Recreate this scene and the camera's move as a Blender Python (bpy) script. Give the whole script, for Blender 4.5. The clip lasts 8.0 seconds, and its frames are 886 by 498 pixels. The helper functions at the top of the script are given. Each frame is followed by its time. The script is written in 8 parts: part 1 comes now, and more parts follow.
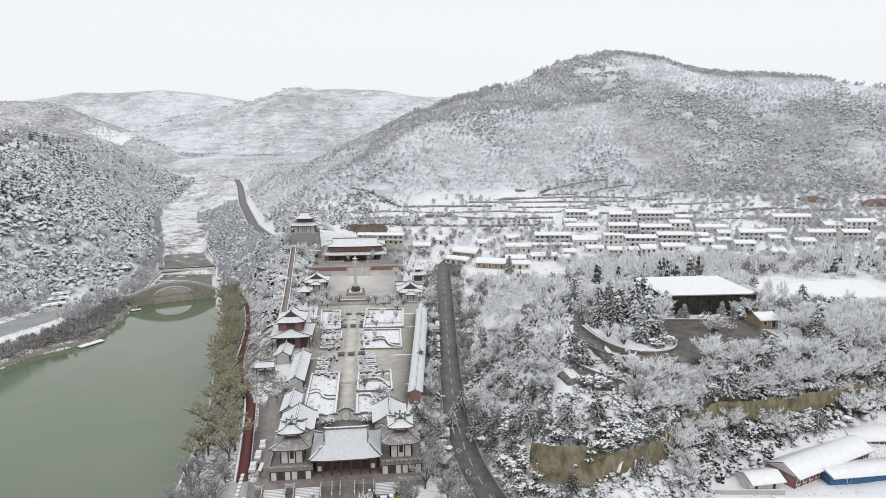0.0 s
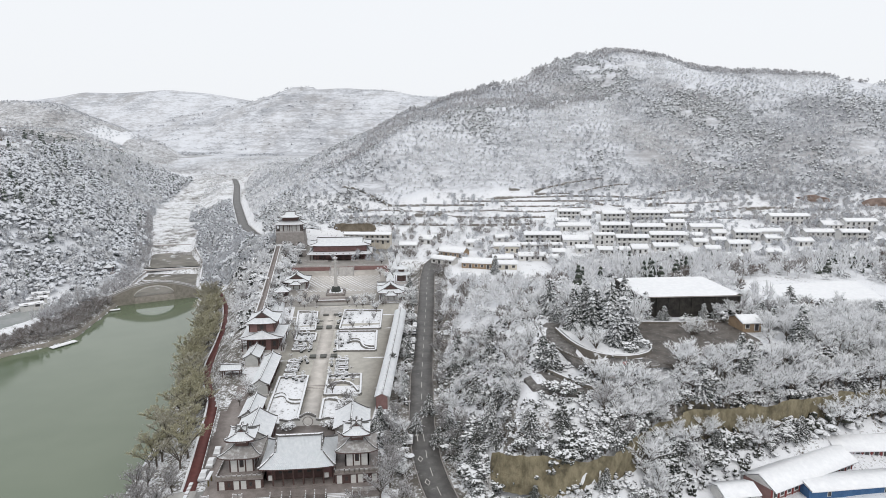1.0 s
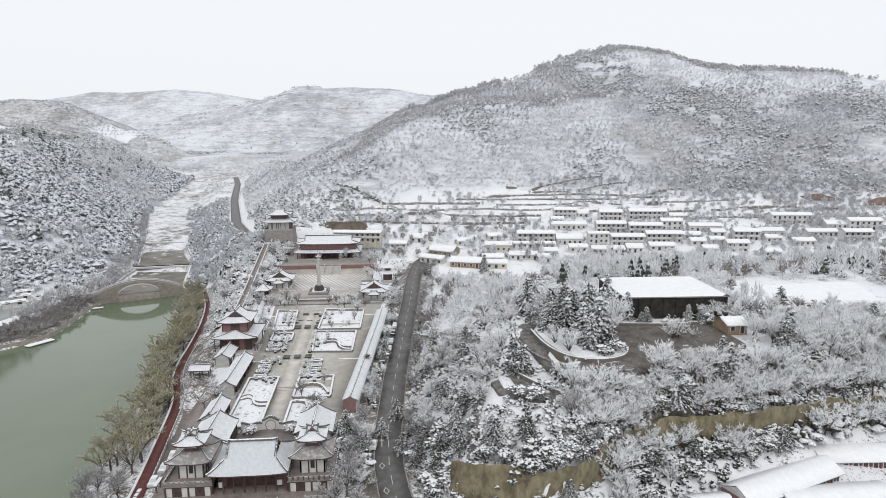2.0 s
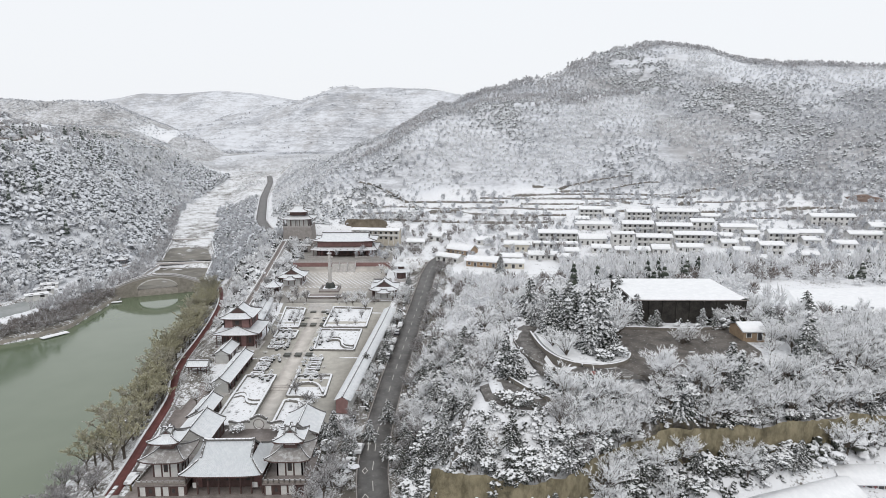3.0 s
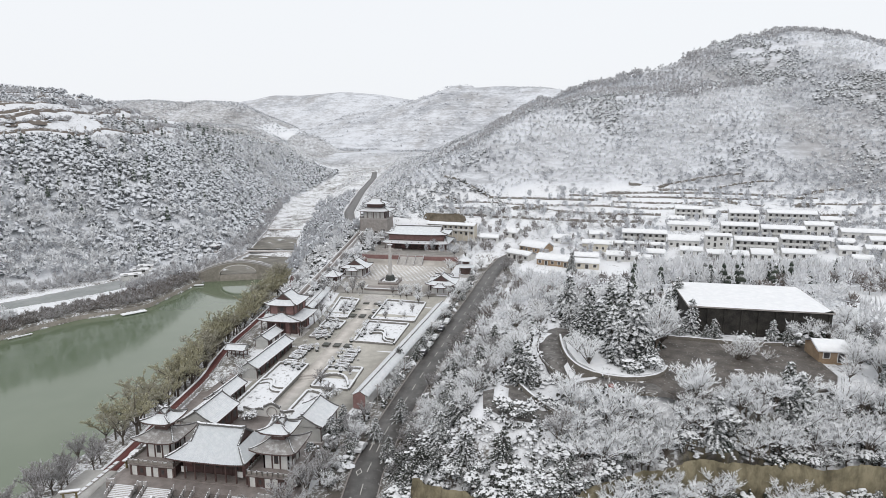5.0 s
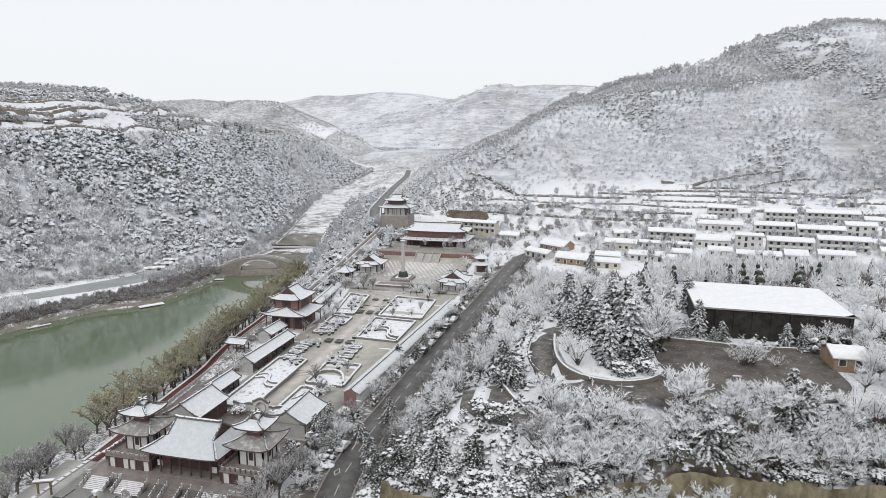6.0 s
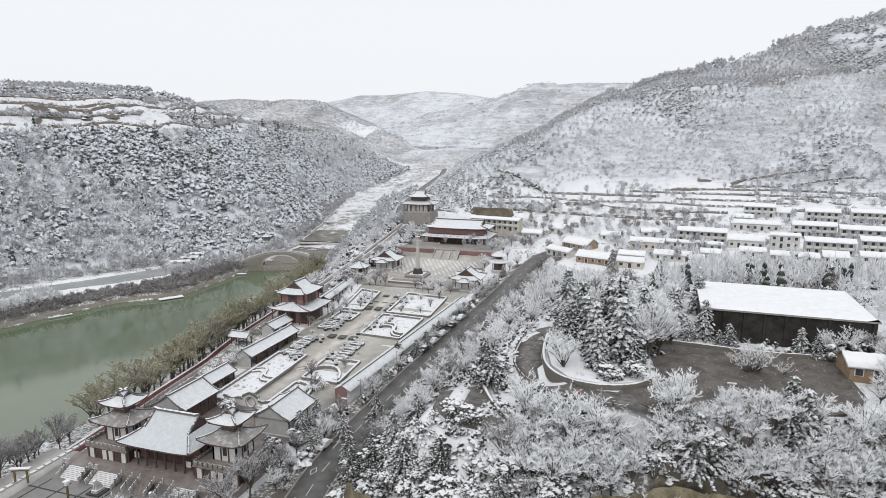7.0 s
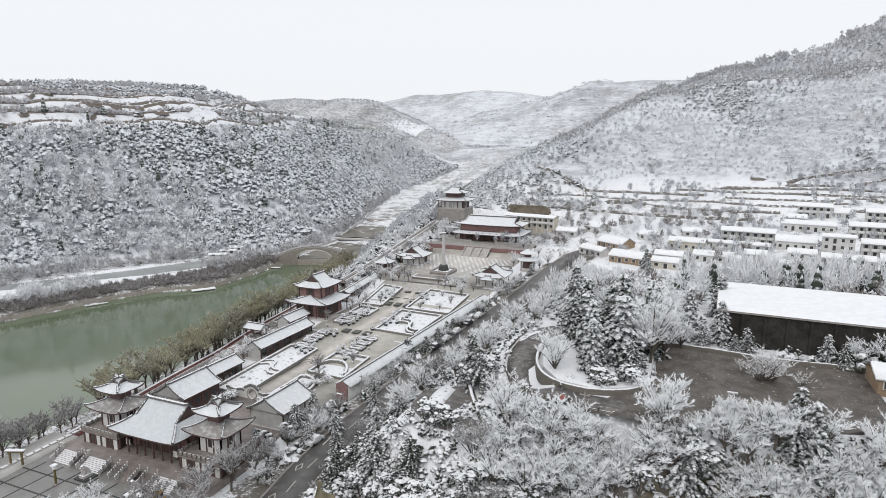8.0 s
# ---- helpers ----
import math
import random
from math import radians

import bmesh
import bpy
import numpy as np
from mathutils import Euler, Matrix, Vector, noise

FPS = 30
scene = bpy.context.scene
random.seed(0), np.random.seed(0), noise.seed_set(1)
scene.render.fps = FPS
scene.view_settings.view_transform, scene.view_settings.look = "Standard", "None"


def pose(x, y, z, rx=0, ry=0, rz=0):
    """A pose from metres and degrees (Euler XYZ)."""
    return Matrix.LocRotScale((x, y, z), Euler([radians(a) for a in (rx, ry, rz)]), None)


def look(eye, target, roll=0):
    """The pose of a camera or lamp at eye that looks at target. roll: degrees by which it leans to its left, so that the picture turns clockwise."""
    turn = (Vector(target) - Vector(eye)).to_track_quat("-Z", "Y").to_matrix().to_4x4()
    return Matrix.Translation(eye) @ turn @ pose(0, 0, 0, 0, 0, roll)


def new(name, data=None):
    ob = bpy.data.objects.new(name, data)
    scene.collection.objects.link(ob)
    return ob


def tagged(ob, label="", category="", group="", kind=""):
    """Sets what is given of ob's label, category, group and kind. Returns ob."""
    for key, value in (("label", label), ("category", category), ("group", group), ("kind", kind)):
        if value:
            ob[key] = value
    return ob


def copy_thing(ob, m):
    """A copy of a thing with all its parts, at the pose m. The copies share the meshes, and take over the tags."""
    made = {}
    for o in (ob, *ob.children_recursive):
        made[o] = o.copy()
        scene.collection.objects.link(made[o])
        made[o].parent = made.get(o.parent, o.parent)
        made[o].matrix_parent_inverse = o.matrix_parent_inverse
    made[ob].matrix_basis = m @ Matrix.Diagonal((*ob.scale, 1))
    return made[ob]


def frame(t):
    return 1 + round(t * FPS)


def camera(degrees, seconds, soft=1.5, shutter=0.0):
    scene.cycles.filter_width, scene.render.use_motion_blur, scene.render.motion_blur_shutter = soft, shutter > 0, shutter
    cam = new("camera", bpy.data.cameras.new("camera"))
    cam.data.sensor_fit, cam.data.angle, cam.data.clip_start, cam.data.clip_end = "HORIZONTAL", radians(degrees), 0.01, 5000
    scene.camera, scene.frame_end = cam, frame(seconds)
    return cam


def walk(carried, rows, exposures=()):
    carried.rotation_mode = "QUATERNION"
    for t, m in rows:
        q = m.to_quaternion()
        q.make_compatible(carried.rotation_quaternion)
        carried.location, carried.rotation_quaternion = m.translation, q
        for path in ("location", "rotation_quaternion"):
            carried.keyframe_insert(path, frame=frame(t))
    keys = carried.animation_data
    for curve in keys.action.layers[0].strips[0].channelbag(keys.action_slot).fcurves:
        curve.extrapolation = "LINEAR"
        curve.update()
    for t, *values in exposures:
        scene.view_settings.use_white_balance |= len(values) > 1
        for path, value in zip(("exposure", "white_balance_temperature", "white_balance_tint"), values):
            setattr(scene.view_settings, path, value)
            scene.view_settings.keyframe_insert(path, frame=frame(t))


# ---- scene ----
cam = camera(71.2, 8.0, soft=0.75)
METRES, EYE, TILT, LEAN, TURN = 115.0, 87.0, -10.5, 0.0, 0.0
ROWS = [
    (0.0, 0.0, 0.0, 0.0, 0.0, 0.0, -0.0),
    (0.5, 0.0497, 0.0314, -0.0001, 0.34, 0.01, -0.05),
    (1.0, 0.1053, 0.0674, -0.0029, 0.67, 0.02, -0.1),
    (1.5, 0.1549, 0.1008, -0.0055, 0.9, 0.01, -0.15),
    (3.0, 0.311, 0.2101, -0.0184, 5.29, 0.06, -1.0),
    (3.5, 0.359, 0.2459, -0.0226, 8.19, 0.03, -1.52),
    (4.0, 0.4108, 0.2862, -0.0273, 11.06, -0.05, -2.09),
    (4.5, 0.4569, 0.3247, -0.0316, 13.45, -0.13, -2.56),
    (5.0, 0.5059, 0.3678, -0.0363, 16.16, -0.24, -3.07),
    (6.5, 0.6355, 0.499, -0.0467, 21.87, -0.57, -4.05),
    (7.0, 0.6775, 0.5471, -0.0495, 24.15, -0.74, -4.44),
    (7.5, 0.7156, 0.5933, -0.0521, 26.58, -0.98, -4.87),
    (8.0, 0.7547, 0.6439, -0.0544, 29.33, -1.19, -5.34),
]
walk(cam, [(t, pose(0, 0, EYE, TILT, LEAN, TURN) @ pose(METRES * x, METRES * y, METRES * z, 90 + pitch, roll, yaw)) for t, x, y, z, yaw, pitch, roll in ROWS])

# ---------------------------------------------------------------- world and light
world = bpy.data.worlds.new("overcast_sky")
scene.world = world
world.use_nodes = True
wn = world.node_tree.nodes
wl = world.node_tree.links
sky = wn.new("ShaderNodeTexSky")
sky.sky_type = "NISHITA"
sky.sun_disc = False
sky.sun_elevation = radians(38)
sky.sun_rotation = radians(200)
sky.air_density, sky.dust_density, sky.ozone_density = 1.0, 6.0, 1.0
pale = wn.new("ShaderNodeMixRGB")           # cloud cover: the blue is veiled by white cloud
pale.inputs[0].default_value = 0.93
pale.inputs[2].default_value = (9.5, 9.73, 10.07, 1)
wl.new(sky.outputs[0], pale.inputs[1])
wl.new(pale.outputs[0], wn["Background"].inputs[0])
wn["Background"].inputs[1].default_value = 0.1

sun = new("sun", bpy.data.lights.new("sun", "SUN"))
sun.data.energy, sun.data.angle, sun.data.color = 0.8, radians(25), (1.0, 0.97, 0.93)
sun.matrix_world = look((0, 0, 0), (-0.25, 0.7, -0.95))
scene.view_settings.exposure = 0.0

# ---------------------------------------------------------------- the lie of the land


def smooth(a, b, x):
    t = np.clip((np.asarray(x, float) - a) / (b - a), 0, 1)
    return t * t * (3 - 2 * t)


def along(x, *pairs):
    xs, ys = zip(*pairs)
    return np.interp(x, xs, ys)


def rough(x, y, size, seed=0):
    """Smooth random relief, about -1 to 1, of that wavelength in metres."""
    r = np.random.RandomState(seed + 7)
    g = r.uniform(-1, 1, (64, 64))
    fx, fy = np.asarray(x, float) / size, np.asarray(y, float) / size
    ix, iy = np.floor(fx).astype(int), np.floor(fy).astype(int)
    tx, ty = fx - ix, fy - iy
    tx, ty = tx * tx * (3 - 2 * tx), ty * ty * (3 - 2 * ty)
    a, b = g[ix % 64, iy % 64], g[(ix + 1) % 64, iy % 64]
    c, d = g[ix % 64, (iy + 1) % 64], g[(ix + 1) % 64, (iy + 1) % 64]
    return (a * (1 - tx) + b * tx) * (1 - ty) + (c * (1 - tx) + d * tx) * ty


WATER = -6.8
AXIS = 6.7                                    # the temple's axis leans this far left of north
GATE = (-25.0, 147.0)
CA, SA = math.cos(radians(AXIS)), math.sin(radians(AXIS))


def at(u, v):
    """Temple coordinates (u across, v along the axis from the gate) to the world."""
    return GATE[0] + u * CA - v * SA, GATE[1] + u * SA + v * CA


def temple_uv(x, y):
    dx, dy = x - GATE[0], y - GATE[1]
    return dx * CA + dy * SA, -dx * SA + dy * CA


def temple_z(v):
    """The terraces of the temple ground, stepping up towards the hall."""
    return along(v, (-40, 0), (14, 0), (20, .6), (55, 1.2), (58, 1.9), (80, 2.8), (84, 3.6), (110, 4.6), (114, 5.4), (124, 6.4), (132, 8.6), (195, 9.4), (197, 13.2), (300, 14.5))


def cape(y):
    """How far the dike stands out into the lake by the jetty."""
    return along(y, (238, 0), (254, 2), (264, 9), (272, 12.5), (280, 13), (292, 8.5), (304, 4.5), (320, 1), (330, 0))


def stream_x(y):
    return .5 * cape(y) + along(y, (-300, -110), (60, -126), (150, -132), (190, -132), (236, -136), (307, -141), (330, -147), (350, -153), (380, -163), (413, -172), (445, -188), (485, -206), (540, -227), (609, -256), (690, -287), (900, -345), (1300, -620), (2000, -1000))


def stream_w(y):
    return -.5 * cape(y) + along(y, (-300, 75), (60, 68), (150, 62), (190, 55), (236, 45), (307, 29), (330, 23), (350, 22), (413, 18), (468, 16), (609, 26), (700, 16), (900, 10), (2500, 10))


def west_strip(y):
    """Width of the level strip between the far shore and the foot of the western hill."""
    return cape(y) + along(y, (100, 66), (200, 66), (267, 62), (306, 52), (336, 42), (400, 0))


def bed_z(y):
    return along(y, (350, -8.5), (352, -6.0), (404, -5.4), (412, -2.6), (478, -.9), (484, .3), (690, 6), (900, 18), (1340, 70), (2500, 120))


def road_x(y):
    return along(y, (-300, 202), (60, 47), (110, 25.5), (125, 17.5), (137, 11.8), (147, 8.6), (157, 6.2), (175, 3.9), (206, 2.5), (240, 1.8), (280, 1.2), (322, .2), (345, 1), (362, 6), (420, 26))


def road_z(y):
    return along(y, (60, -2), (140, 0), (200, 4.2), (270, 8.6), (340, 13.5), (400, 17))


def upper_x(y):
    return along(y, (385, -82), (405, -102), (420, -116), (450, -133), (483, -149), (560, -178), (638, -207), (813, -266), (900, -300))


def upper_z(y):
    return along(y, (385, 17), (420, 15.5), (483, 16), (638, 17), (813, 20), (900, 26))


CLIFF = ((-60, 120), (5, 128), (20, 142.5), (32, 139), (46, 137), (54, 143), (62, 152), (78, 159), (99, 164), (130, 174), (170, 184), (260, 200), (600, 230))


def crest_z(x):
    """Height of the mountain's crest."""
    return along(x, (-420, 10), (-330, 25), (-250, 38), (-195, 52), (-160, 66), (-137, 75), (-107, 92), (-60, 110), (-7, 124), (68, 146), (140, 172), (175, 184), (205, 188), (240, 184), (285, 168), (358, 152), (440, 142), (523, 125), (900, 100), (2500, 90)) - 3.0


def climb(x, y):
    """How far up the mountain a place lies (0 at its foot, 1 at its crest), and the height of the foot."""
    yb = along(x, (-400, 700), (-300, 620), (-210, 540), (-160, 470), (-110, 440), (-70, 448), (0, 500), (80, 515), (250, 492), (400, 470), (700, 430)) + 10 * rough(x, y, 70, 1)
    zb = along(x, (-300, 15), (-210, 18), (-100, 26), (0, 38), (80, 40), (400, 36))
    return (y - yb) / (np.maximum(crest_z(x) - zb, 5) / .46), zb


def height(x, y):
    x, y = np.asarray(x, float), np.asarray(y, float)
    # valley floor on the village side
    z = along(y, (-500, -6), (100, -1), (150, 0), (200, 4), (300, 10.5), (340, 14), (380, 18), (430, 25), (480, 34), (520, 40), (4000, 60))
    z = z + along(x, (-1000, 0), (60, 0), (250, 5), (700, 12)) * smooth(300, 420, y)
    # field terraces below the mountain
    t = np.floor((y + 12 * rough(x, y, 60, 3)) / 14.0) * 14.0
    z = np.where((y > 425) & (y < 530) & (x > -70), z * .35 + .65 * along(t, (425, 24), (480, 34), (520, 40), (560, 46)), z)
    # plateau with the loess cliff
    s = y - along(x, *CLIFF) - .7 * rough(x, y, 9, 5)
    plate = 14.5 + 11.5 * smooth(-2, 25, s) + 1.0 * smooth(34, 60, s) - 8 * smooth(85, 165, s)
    plate = np.where(s > 0, plate, 8.0 * smooth(-17, -1, s) * smooth(12, 40, x) + z * 0)
    side = smooth(5, 40, x - road_x(y)) ** 0.8 * (1 - .45 * smooth(240, 560, x))
    fade = 1 - smooth(95, 190, s)
    z = np.maximum(z, 0) * 0 + z + np.maximum(0, plate - z) * side * fade
    # mountain
    crest = crest_z(x)
    q, zb = climb(x, y)
    qc = np.clip(q, 0, 1)
    # a shoulder stands before the crest on the mountain's western half
    shelf = along(x, (-120, .97), (-60, .93), (10, .83), (70, .71), (128, .64), (230, .60))
    low_face = shelf * np.clip(qc / .53, 0, 1) * (1 + .2 * (1 - np.clip(qc / .53, 0, 1)))
    bench = np.where(qc < .53, low_face, shelf + (1 - shelf) * (.04 * np.clip((qc - .53) / .13, 0, 1) + .96 * np.clip((qc - .66) / .34, 0, 1)))
    west_half = 1 - smooth(140, 215, x)
    rise_ = qc * (1 + .18 * np.sin(np.pi * qc)) * (1 - west_half) + bench * west_half
    hill = np.where(q > 0, zb + (crest - zb) * np.where(q < 1, rise_, 1 - .22 * (1 - np.exp(-(np.maximum(q, 1) - 1) * 1.2))), -1e3)
    gully = np.abs(rough(x + .35 * y, y * .4, 62, 2))
    ravine = np.exp(-((x - 265 - .12 * (y - 500)) / 26) ** 2)
    hill = hill + np.clip(q, 0, 1) * (8 * rough(x, y, 85, 9) + 3 * rough(x, y, 24, 4) - 8 * (1 - gully) ** 4 - 16 * ravine * (1 - np.clip(q, 0, 1))) * (1 - .6 * smooth(.8, 1.1, q))
    off = x - upper_x(np.clip(y, 392, 900))
    cap = upper_z(np.clip(y, 392, 900)) + np.maximum(0, off - 5) * .56 + smooth(8, 50, off) * (9 * rough(x, y, 75, 37) + 4 * rough(x, y, 30, 38))
    z = np.where((y > 392) & (y < 1000), np.minimum(z, cap), z)
    soft = -9 * np.log(np.exp(-np.clip(hill, -200, 400) / 9) + np.exp(-np.clip(cap, -200, 400) / 9))
    hill = np.where((y > 392) & (y < 1000), np.where(off < 120, np.minimum(soft, cap), soft), hill)
    flank = smooth(4, 12, off)
    z = np.where(y > 400, z + (hill - z) * flank * (hill > z), np.maximum(z, hill))
    # hills on the far side of the water
    d = stream_x(y) - stream_w(y) - west_strip(y) - 3 - x
    far_side = along(y, (-400, 60), (100, 100), (300, 124), (560, 128), (700, 100), (900, 70), (2500, 60))
    lh = np.where(d > 0, far_side * d * d / (d * d + 95.0 ** 2), 0)
    steps = np.floor((lh + 4 * rough(x, y, 90, 11)) / 7.0) * 7.0
    lh = np.where((lh > 74) & (y < 640), lh * .35 + steps * .65 + 2, lh)
    lh = lh + smooth(10, 60, d) * (5 * rough(x, y, 70, 12) + 2.5 * rough(x, y, 22, 13))
    left_bank = np.where(d > 0, -3.0 + lh + np.maximum(bed_z(y) + 5, 0) * 1.0, -4.2)
    valley = np.abs(x - stream_x(y)) - stream_w(y)
    up = np.maximum(bed_z(y), WATER + .8) + .5
    west = x < stream_x(y)
    z = np.where(west, np.where(y < 345, left_bank, np.maximum(left_bank, up)), z)
    # east bank: slopes from the temple and the upper road down to the water
    e = valley
    east_low = np.maximum(along(y, (-300, -4.6), (330, -4.2), (380, -1), (450, 2), (690, 8), (900, 20), (1340, 72), (2500, 122)), -5)
    blend = smooth(2, along(y, (-300, 22), (200, 24), (330, 34), (420, 34), (600, 30)), e)
    z = np.where(west, z, east_low * (1 - blend) + z * blend)
    # stream bed and lake floor
    bed = np.where(y < 350, WATER - 3.0, bed_z(y))
    z = np.where(valley < 0, np.minimum(z, bed + (z - bed) * smooth(-2.0, 0, valley)), z)
    # side pond behind the dike on the far shore
    pond = smooth(0, 2, along(y, (200, 9), (257, 10), (290, 12), (306, 11), (335, 6)) - np.abs(x - along(y, (200, -250), (235, -230), (257, -221), (270, -215), (290, -208), (306, -204), (335, -200)))) * smooth(196, 215, y) * (1 - smooth(328, 336, y))
    z = z - 3.4 * pond
    # road and temple ground are graded
    r = np.abs(x - road_x(y))
    z = np.where(y < 375, z + (road_z(y) - .3 * (r < 4.2) - z) * (1 - smooth(4.6, 10, r)), z)
    ru = np.abs(x - upper_x(y))
    z = np.where((y > 400) & (y < 900), z + (upper_z(y) - .4 * (ru < 5) - z) * (1 - smooth(4.5, 11, ru)), z)
    u, v = temple_uv(x, y)
    inside = smooth(-36, -30, u) * (1 - smooth(-7.5, -5, x - road_x(y)) * (y < 350)) * (1 - smooth(27, 34, u) * (y >= 350)) * smooth(-48, -42, v) * (1 - smooth(262, 272, v))
    z = z + (temple_z(np.where((v > 190) & (v < 204), v - 2.6, v)) - z) * inside
    # the yard on the plateau is level, and so is the lower turning place
    isle = np.hypot((x - 57) / 12, (y - 182) / 16)
    yard = np.maximum(smooth(66, 72, x) * (1 - smooth(150, 165, x)) * smooth(156, 161, y - .42 * (x - 74)) * (1 - smooth(206, 212, y)), 1 - smooth(1.42, 1.75, isle))
    z = z + (26.0 - z) * yard
    turn = np.clip(1 - np.maximum(np.abs(x - 39.5) - 6.5, np.abs(y - 159) - 7) / 8.0, 0, 1)
    z = z + (21.9 - z) * np.clip(turn, 0, 1)
    # distant hills
    back = along(x, (-3500, 150), (-1640, 198), (-1471, 212), (-1328, 239), (-1214, 235), (-1021, 247), (-868, 233), (-742, 206), (-596, 166), (-300, 120), (2500, 120))
    mid_ = along(x, (-1400, 40), (-945, 69), (-847, 87), (-746, 130), (-649, 158), (-553, 171), (-513, 182), (-426, 212), (-265, 217), (-123, 205), (-36, 186), (40, 190), (107, 212), (154, 203), (227, 183), (600, 150), (2500, 140))
    rise = smooth(1250 + 40 * rough(x, y, 300, 22), 1750, y)
    ledge = np.floor(rise * 13 + .5 * rough(x, y, 80, 23)) / 13
    fold = 14 * rough(x, y * .4, 130, 24) * rise * (1 - rise) * 4
    far_mid = mid_ * (.55 * rise + .45 * np.clip(ledge, 0, 1)) * (1 - .5 * smooth(1760, 2150, y)) + fold
    far_back = back * smooth(1800, 2350, y) + 10 * rough(x, y * .4, 170, 25) * smooth(1800, 2000, y) * (1 - smooth(2200, 2350, y))
    z = np.where(y > 1200, np.maximum(z * (1 - .5 * smooth(1700, 2300, y)), np.maximum(far_mid, far_back)), z)
    near_rim = along(x, (-2600, 160), (-802, 143), (-735, 142), (-700, 134), (-666, 122), (-630, 106), (-603, 92), (-575, 70), (-545, 40), (-510, 0), (0, 0))
    spur = smooth(840, 1150, y) * (1 - smooth(1160, 1560, y))
    z = np.where((y > 840) & (x < -465), np.maximum(z, near_rim * spur + 5 * rough(x, y, 60, 26) * spur), z)
    # the dam across the upper valley
    dam = 80 * smooth(1095, 1128, y) * (1 - smooth(1190, 1260, y)) * smooth(-700, -640, x) * (1 - smooth(-575, -400, x))
    z = np.where(y > 1095, np.maximum(z, dam), z)
    return z + .25 * rough(x, y, 7, 30) * (1 - inside) * (r > 6)

# END TERRAIN

# ---------------------------------------------------------------- helpers


def part(name, bm, material, parent=None, label=""):
    """Link a bmesh as one mesh object, under parent if there is one."""
    me = bpy.data.meshes.new(name)
    bm.to_mesh(me)
    bm.free()
    me.materials.append(material)
    ob = new(name, me)
    ob.parent = parent
    return tagged(ob, label)


def empty(name, m, label, category, group="", kind=""):
    ob = new(name)
    ob.empty_display_size = 0.5
    ob.matrix_basis = m
    return tagged(ob, label, category, group, kind)


def soup(name, verts, faces, material, parent=None, label="", smooth_faces=False):
    """A mesh from arrays of corners and of faces that all have as many corners."""
    verts, faces = np.asarray(verts, np.float32), np.asarray(faces, np.int32)
    me = bpy.data.meshes.new(name)
    n, k = faces.shape
    me.vertices.add(len(verts))
    me.vertices.foreach_set("co", verts.ravel())
    me.loops.add(n * k)
    me.loops.foreach_set("vertex_index", faces.ravel())
    me.polygons.add(n)
    me.polygons.foreach_set("loop_start", np.arange(0, n * k, k, dtype=np.int32))
    me.polygons.foreach_set("loop_total", np.full(n, k, np.int32))
    if smooth_faces:
        me.polygons.foreach_set("use_smooth", np.ones(n, bool))
    me.update(calc_edges=True)
    me.materials.append(material)
    ob = new(name, me)
    ob.parent = parent
    return tagged(ob, label)


def add_box(bm, x0, x1, y0, y1, z0, z1, m=None):
    vs = [bm.verts.new((x, y, z)) for z in (z0, z1) for x, y in ((x0, y0), (x1, y0), (x1, y1), (x0, y1))]
    for f in ((3, 2, 1, 0), (4, 5, 6, 7), (0, 1, 5, 4), (1, 2, 6, 5), (2, 3, 7, 6), (3, 0, 4, 7)):
        bm.faces.new([vs[i] for i in f])
    if m is not None:
        bmesh.ops.transform(bm, matrix=m, verts=vs)
    return vs


def box(x0, x1, y0, y1, z0, z1, m=None):
    bm = bmesh.new()
    add_box(bm, x0, x1, y0, y1, z0, z1, m)
    return bm


def add_prism(bm, ring, z0, z1):
    lo = [bm.verts.new((x, y, z0)) for x, y in ring]
    hi = [bm.verts.new((x, y, z1)) for x, y in ring]
    n = len(ring)
    bm.faces.new(hi)
    bm.faces.new(lo[::-1])
    for i in range(n):
        bm.faces.new((lo[i], lo[(i + 1) % n], hi[(i + 1) % n], hi[i]))


def add_tube(bm, pts, r0, r1, n=6):
    rings = []
    for i, p in enumerate(pts):
        p = Vector(p)
        a, b = Vector(pts[max(i - 1, 0)]), Vector(pts[min(i + 1, len(pts) - 1)])
        q = (b - a).to_track_quat("Z", "Y")
        r = r0 + (r1 - r0) * i / (len(pts) - 1)
        rings.append([bm.verts.new(p + q @ Vector((r * math.cos(2 * math.pi * k / n), r * math.sin(2 * math.pi * k / n), 0))) for k in range(n)])
    for a, b in zip(rings, rings[1:]):
        for k in range(n):
            bm.faces.new((a[k], a[(k + 1) % n], b[(k + 1) % n], b[k]))
    bm.faces.new(rings[0][::-1])
    bm.faces.new(rings[-1])


def strip(line, offsets, heights, step=3.0):
    """Corners and quads of a cross-section (offsets across, heights) drawn along a line of points (x, y, z)."""
    line = np.asarray(line, float)
    d = np.gradient(line[:, :2], axis=0)
    d /= np.linalg.norm(d, axis=1)[:, None]
    nx = np.stack([d[:, 1], -d[:, 0]], 1)
    vs, k = [], len(offsets)
    for p, n in zip(line, nx):
        for o, h in zip(offsets, heights):
            vs.append((p[0] + n[0] * o, p[1] + n[1] * o, p[2] + h))
    fs = [(i * k + j, i * k + j + 1, (i + 1) * k + j + 1, (i + 1) * k + j) for i in range(len(line) - 1) for j in range(k - 1)]
    return vs, fs


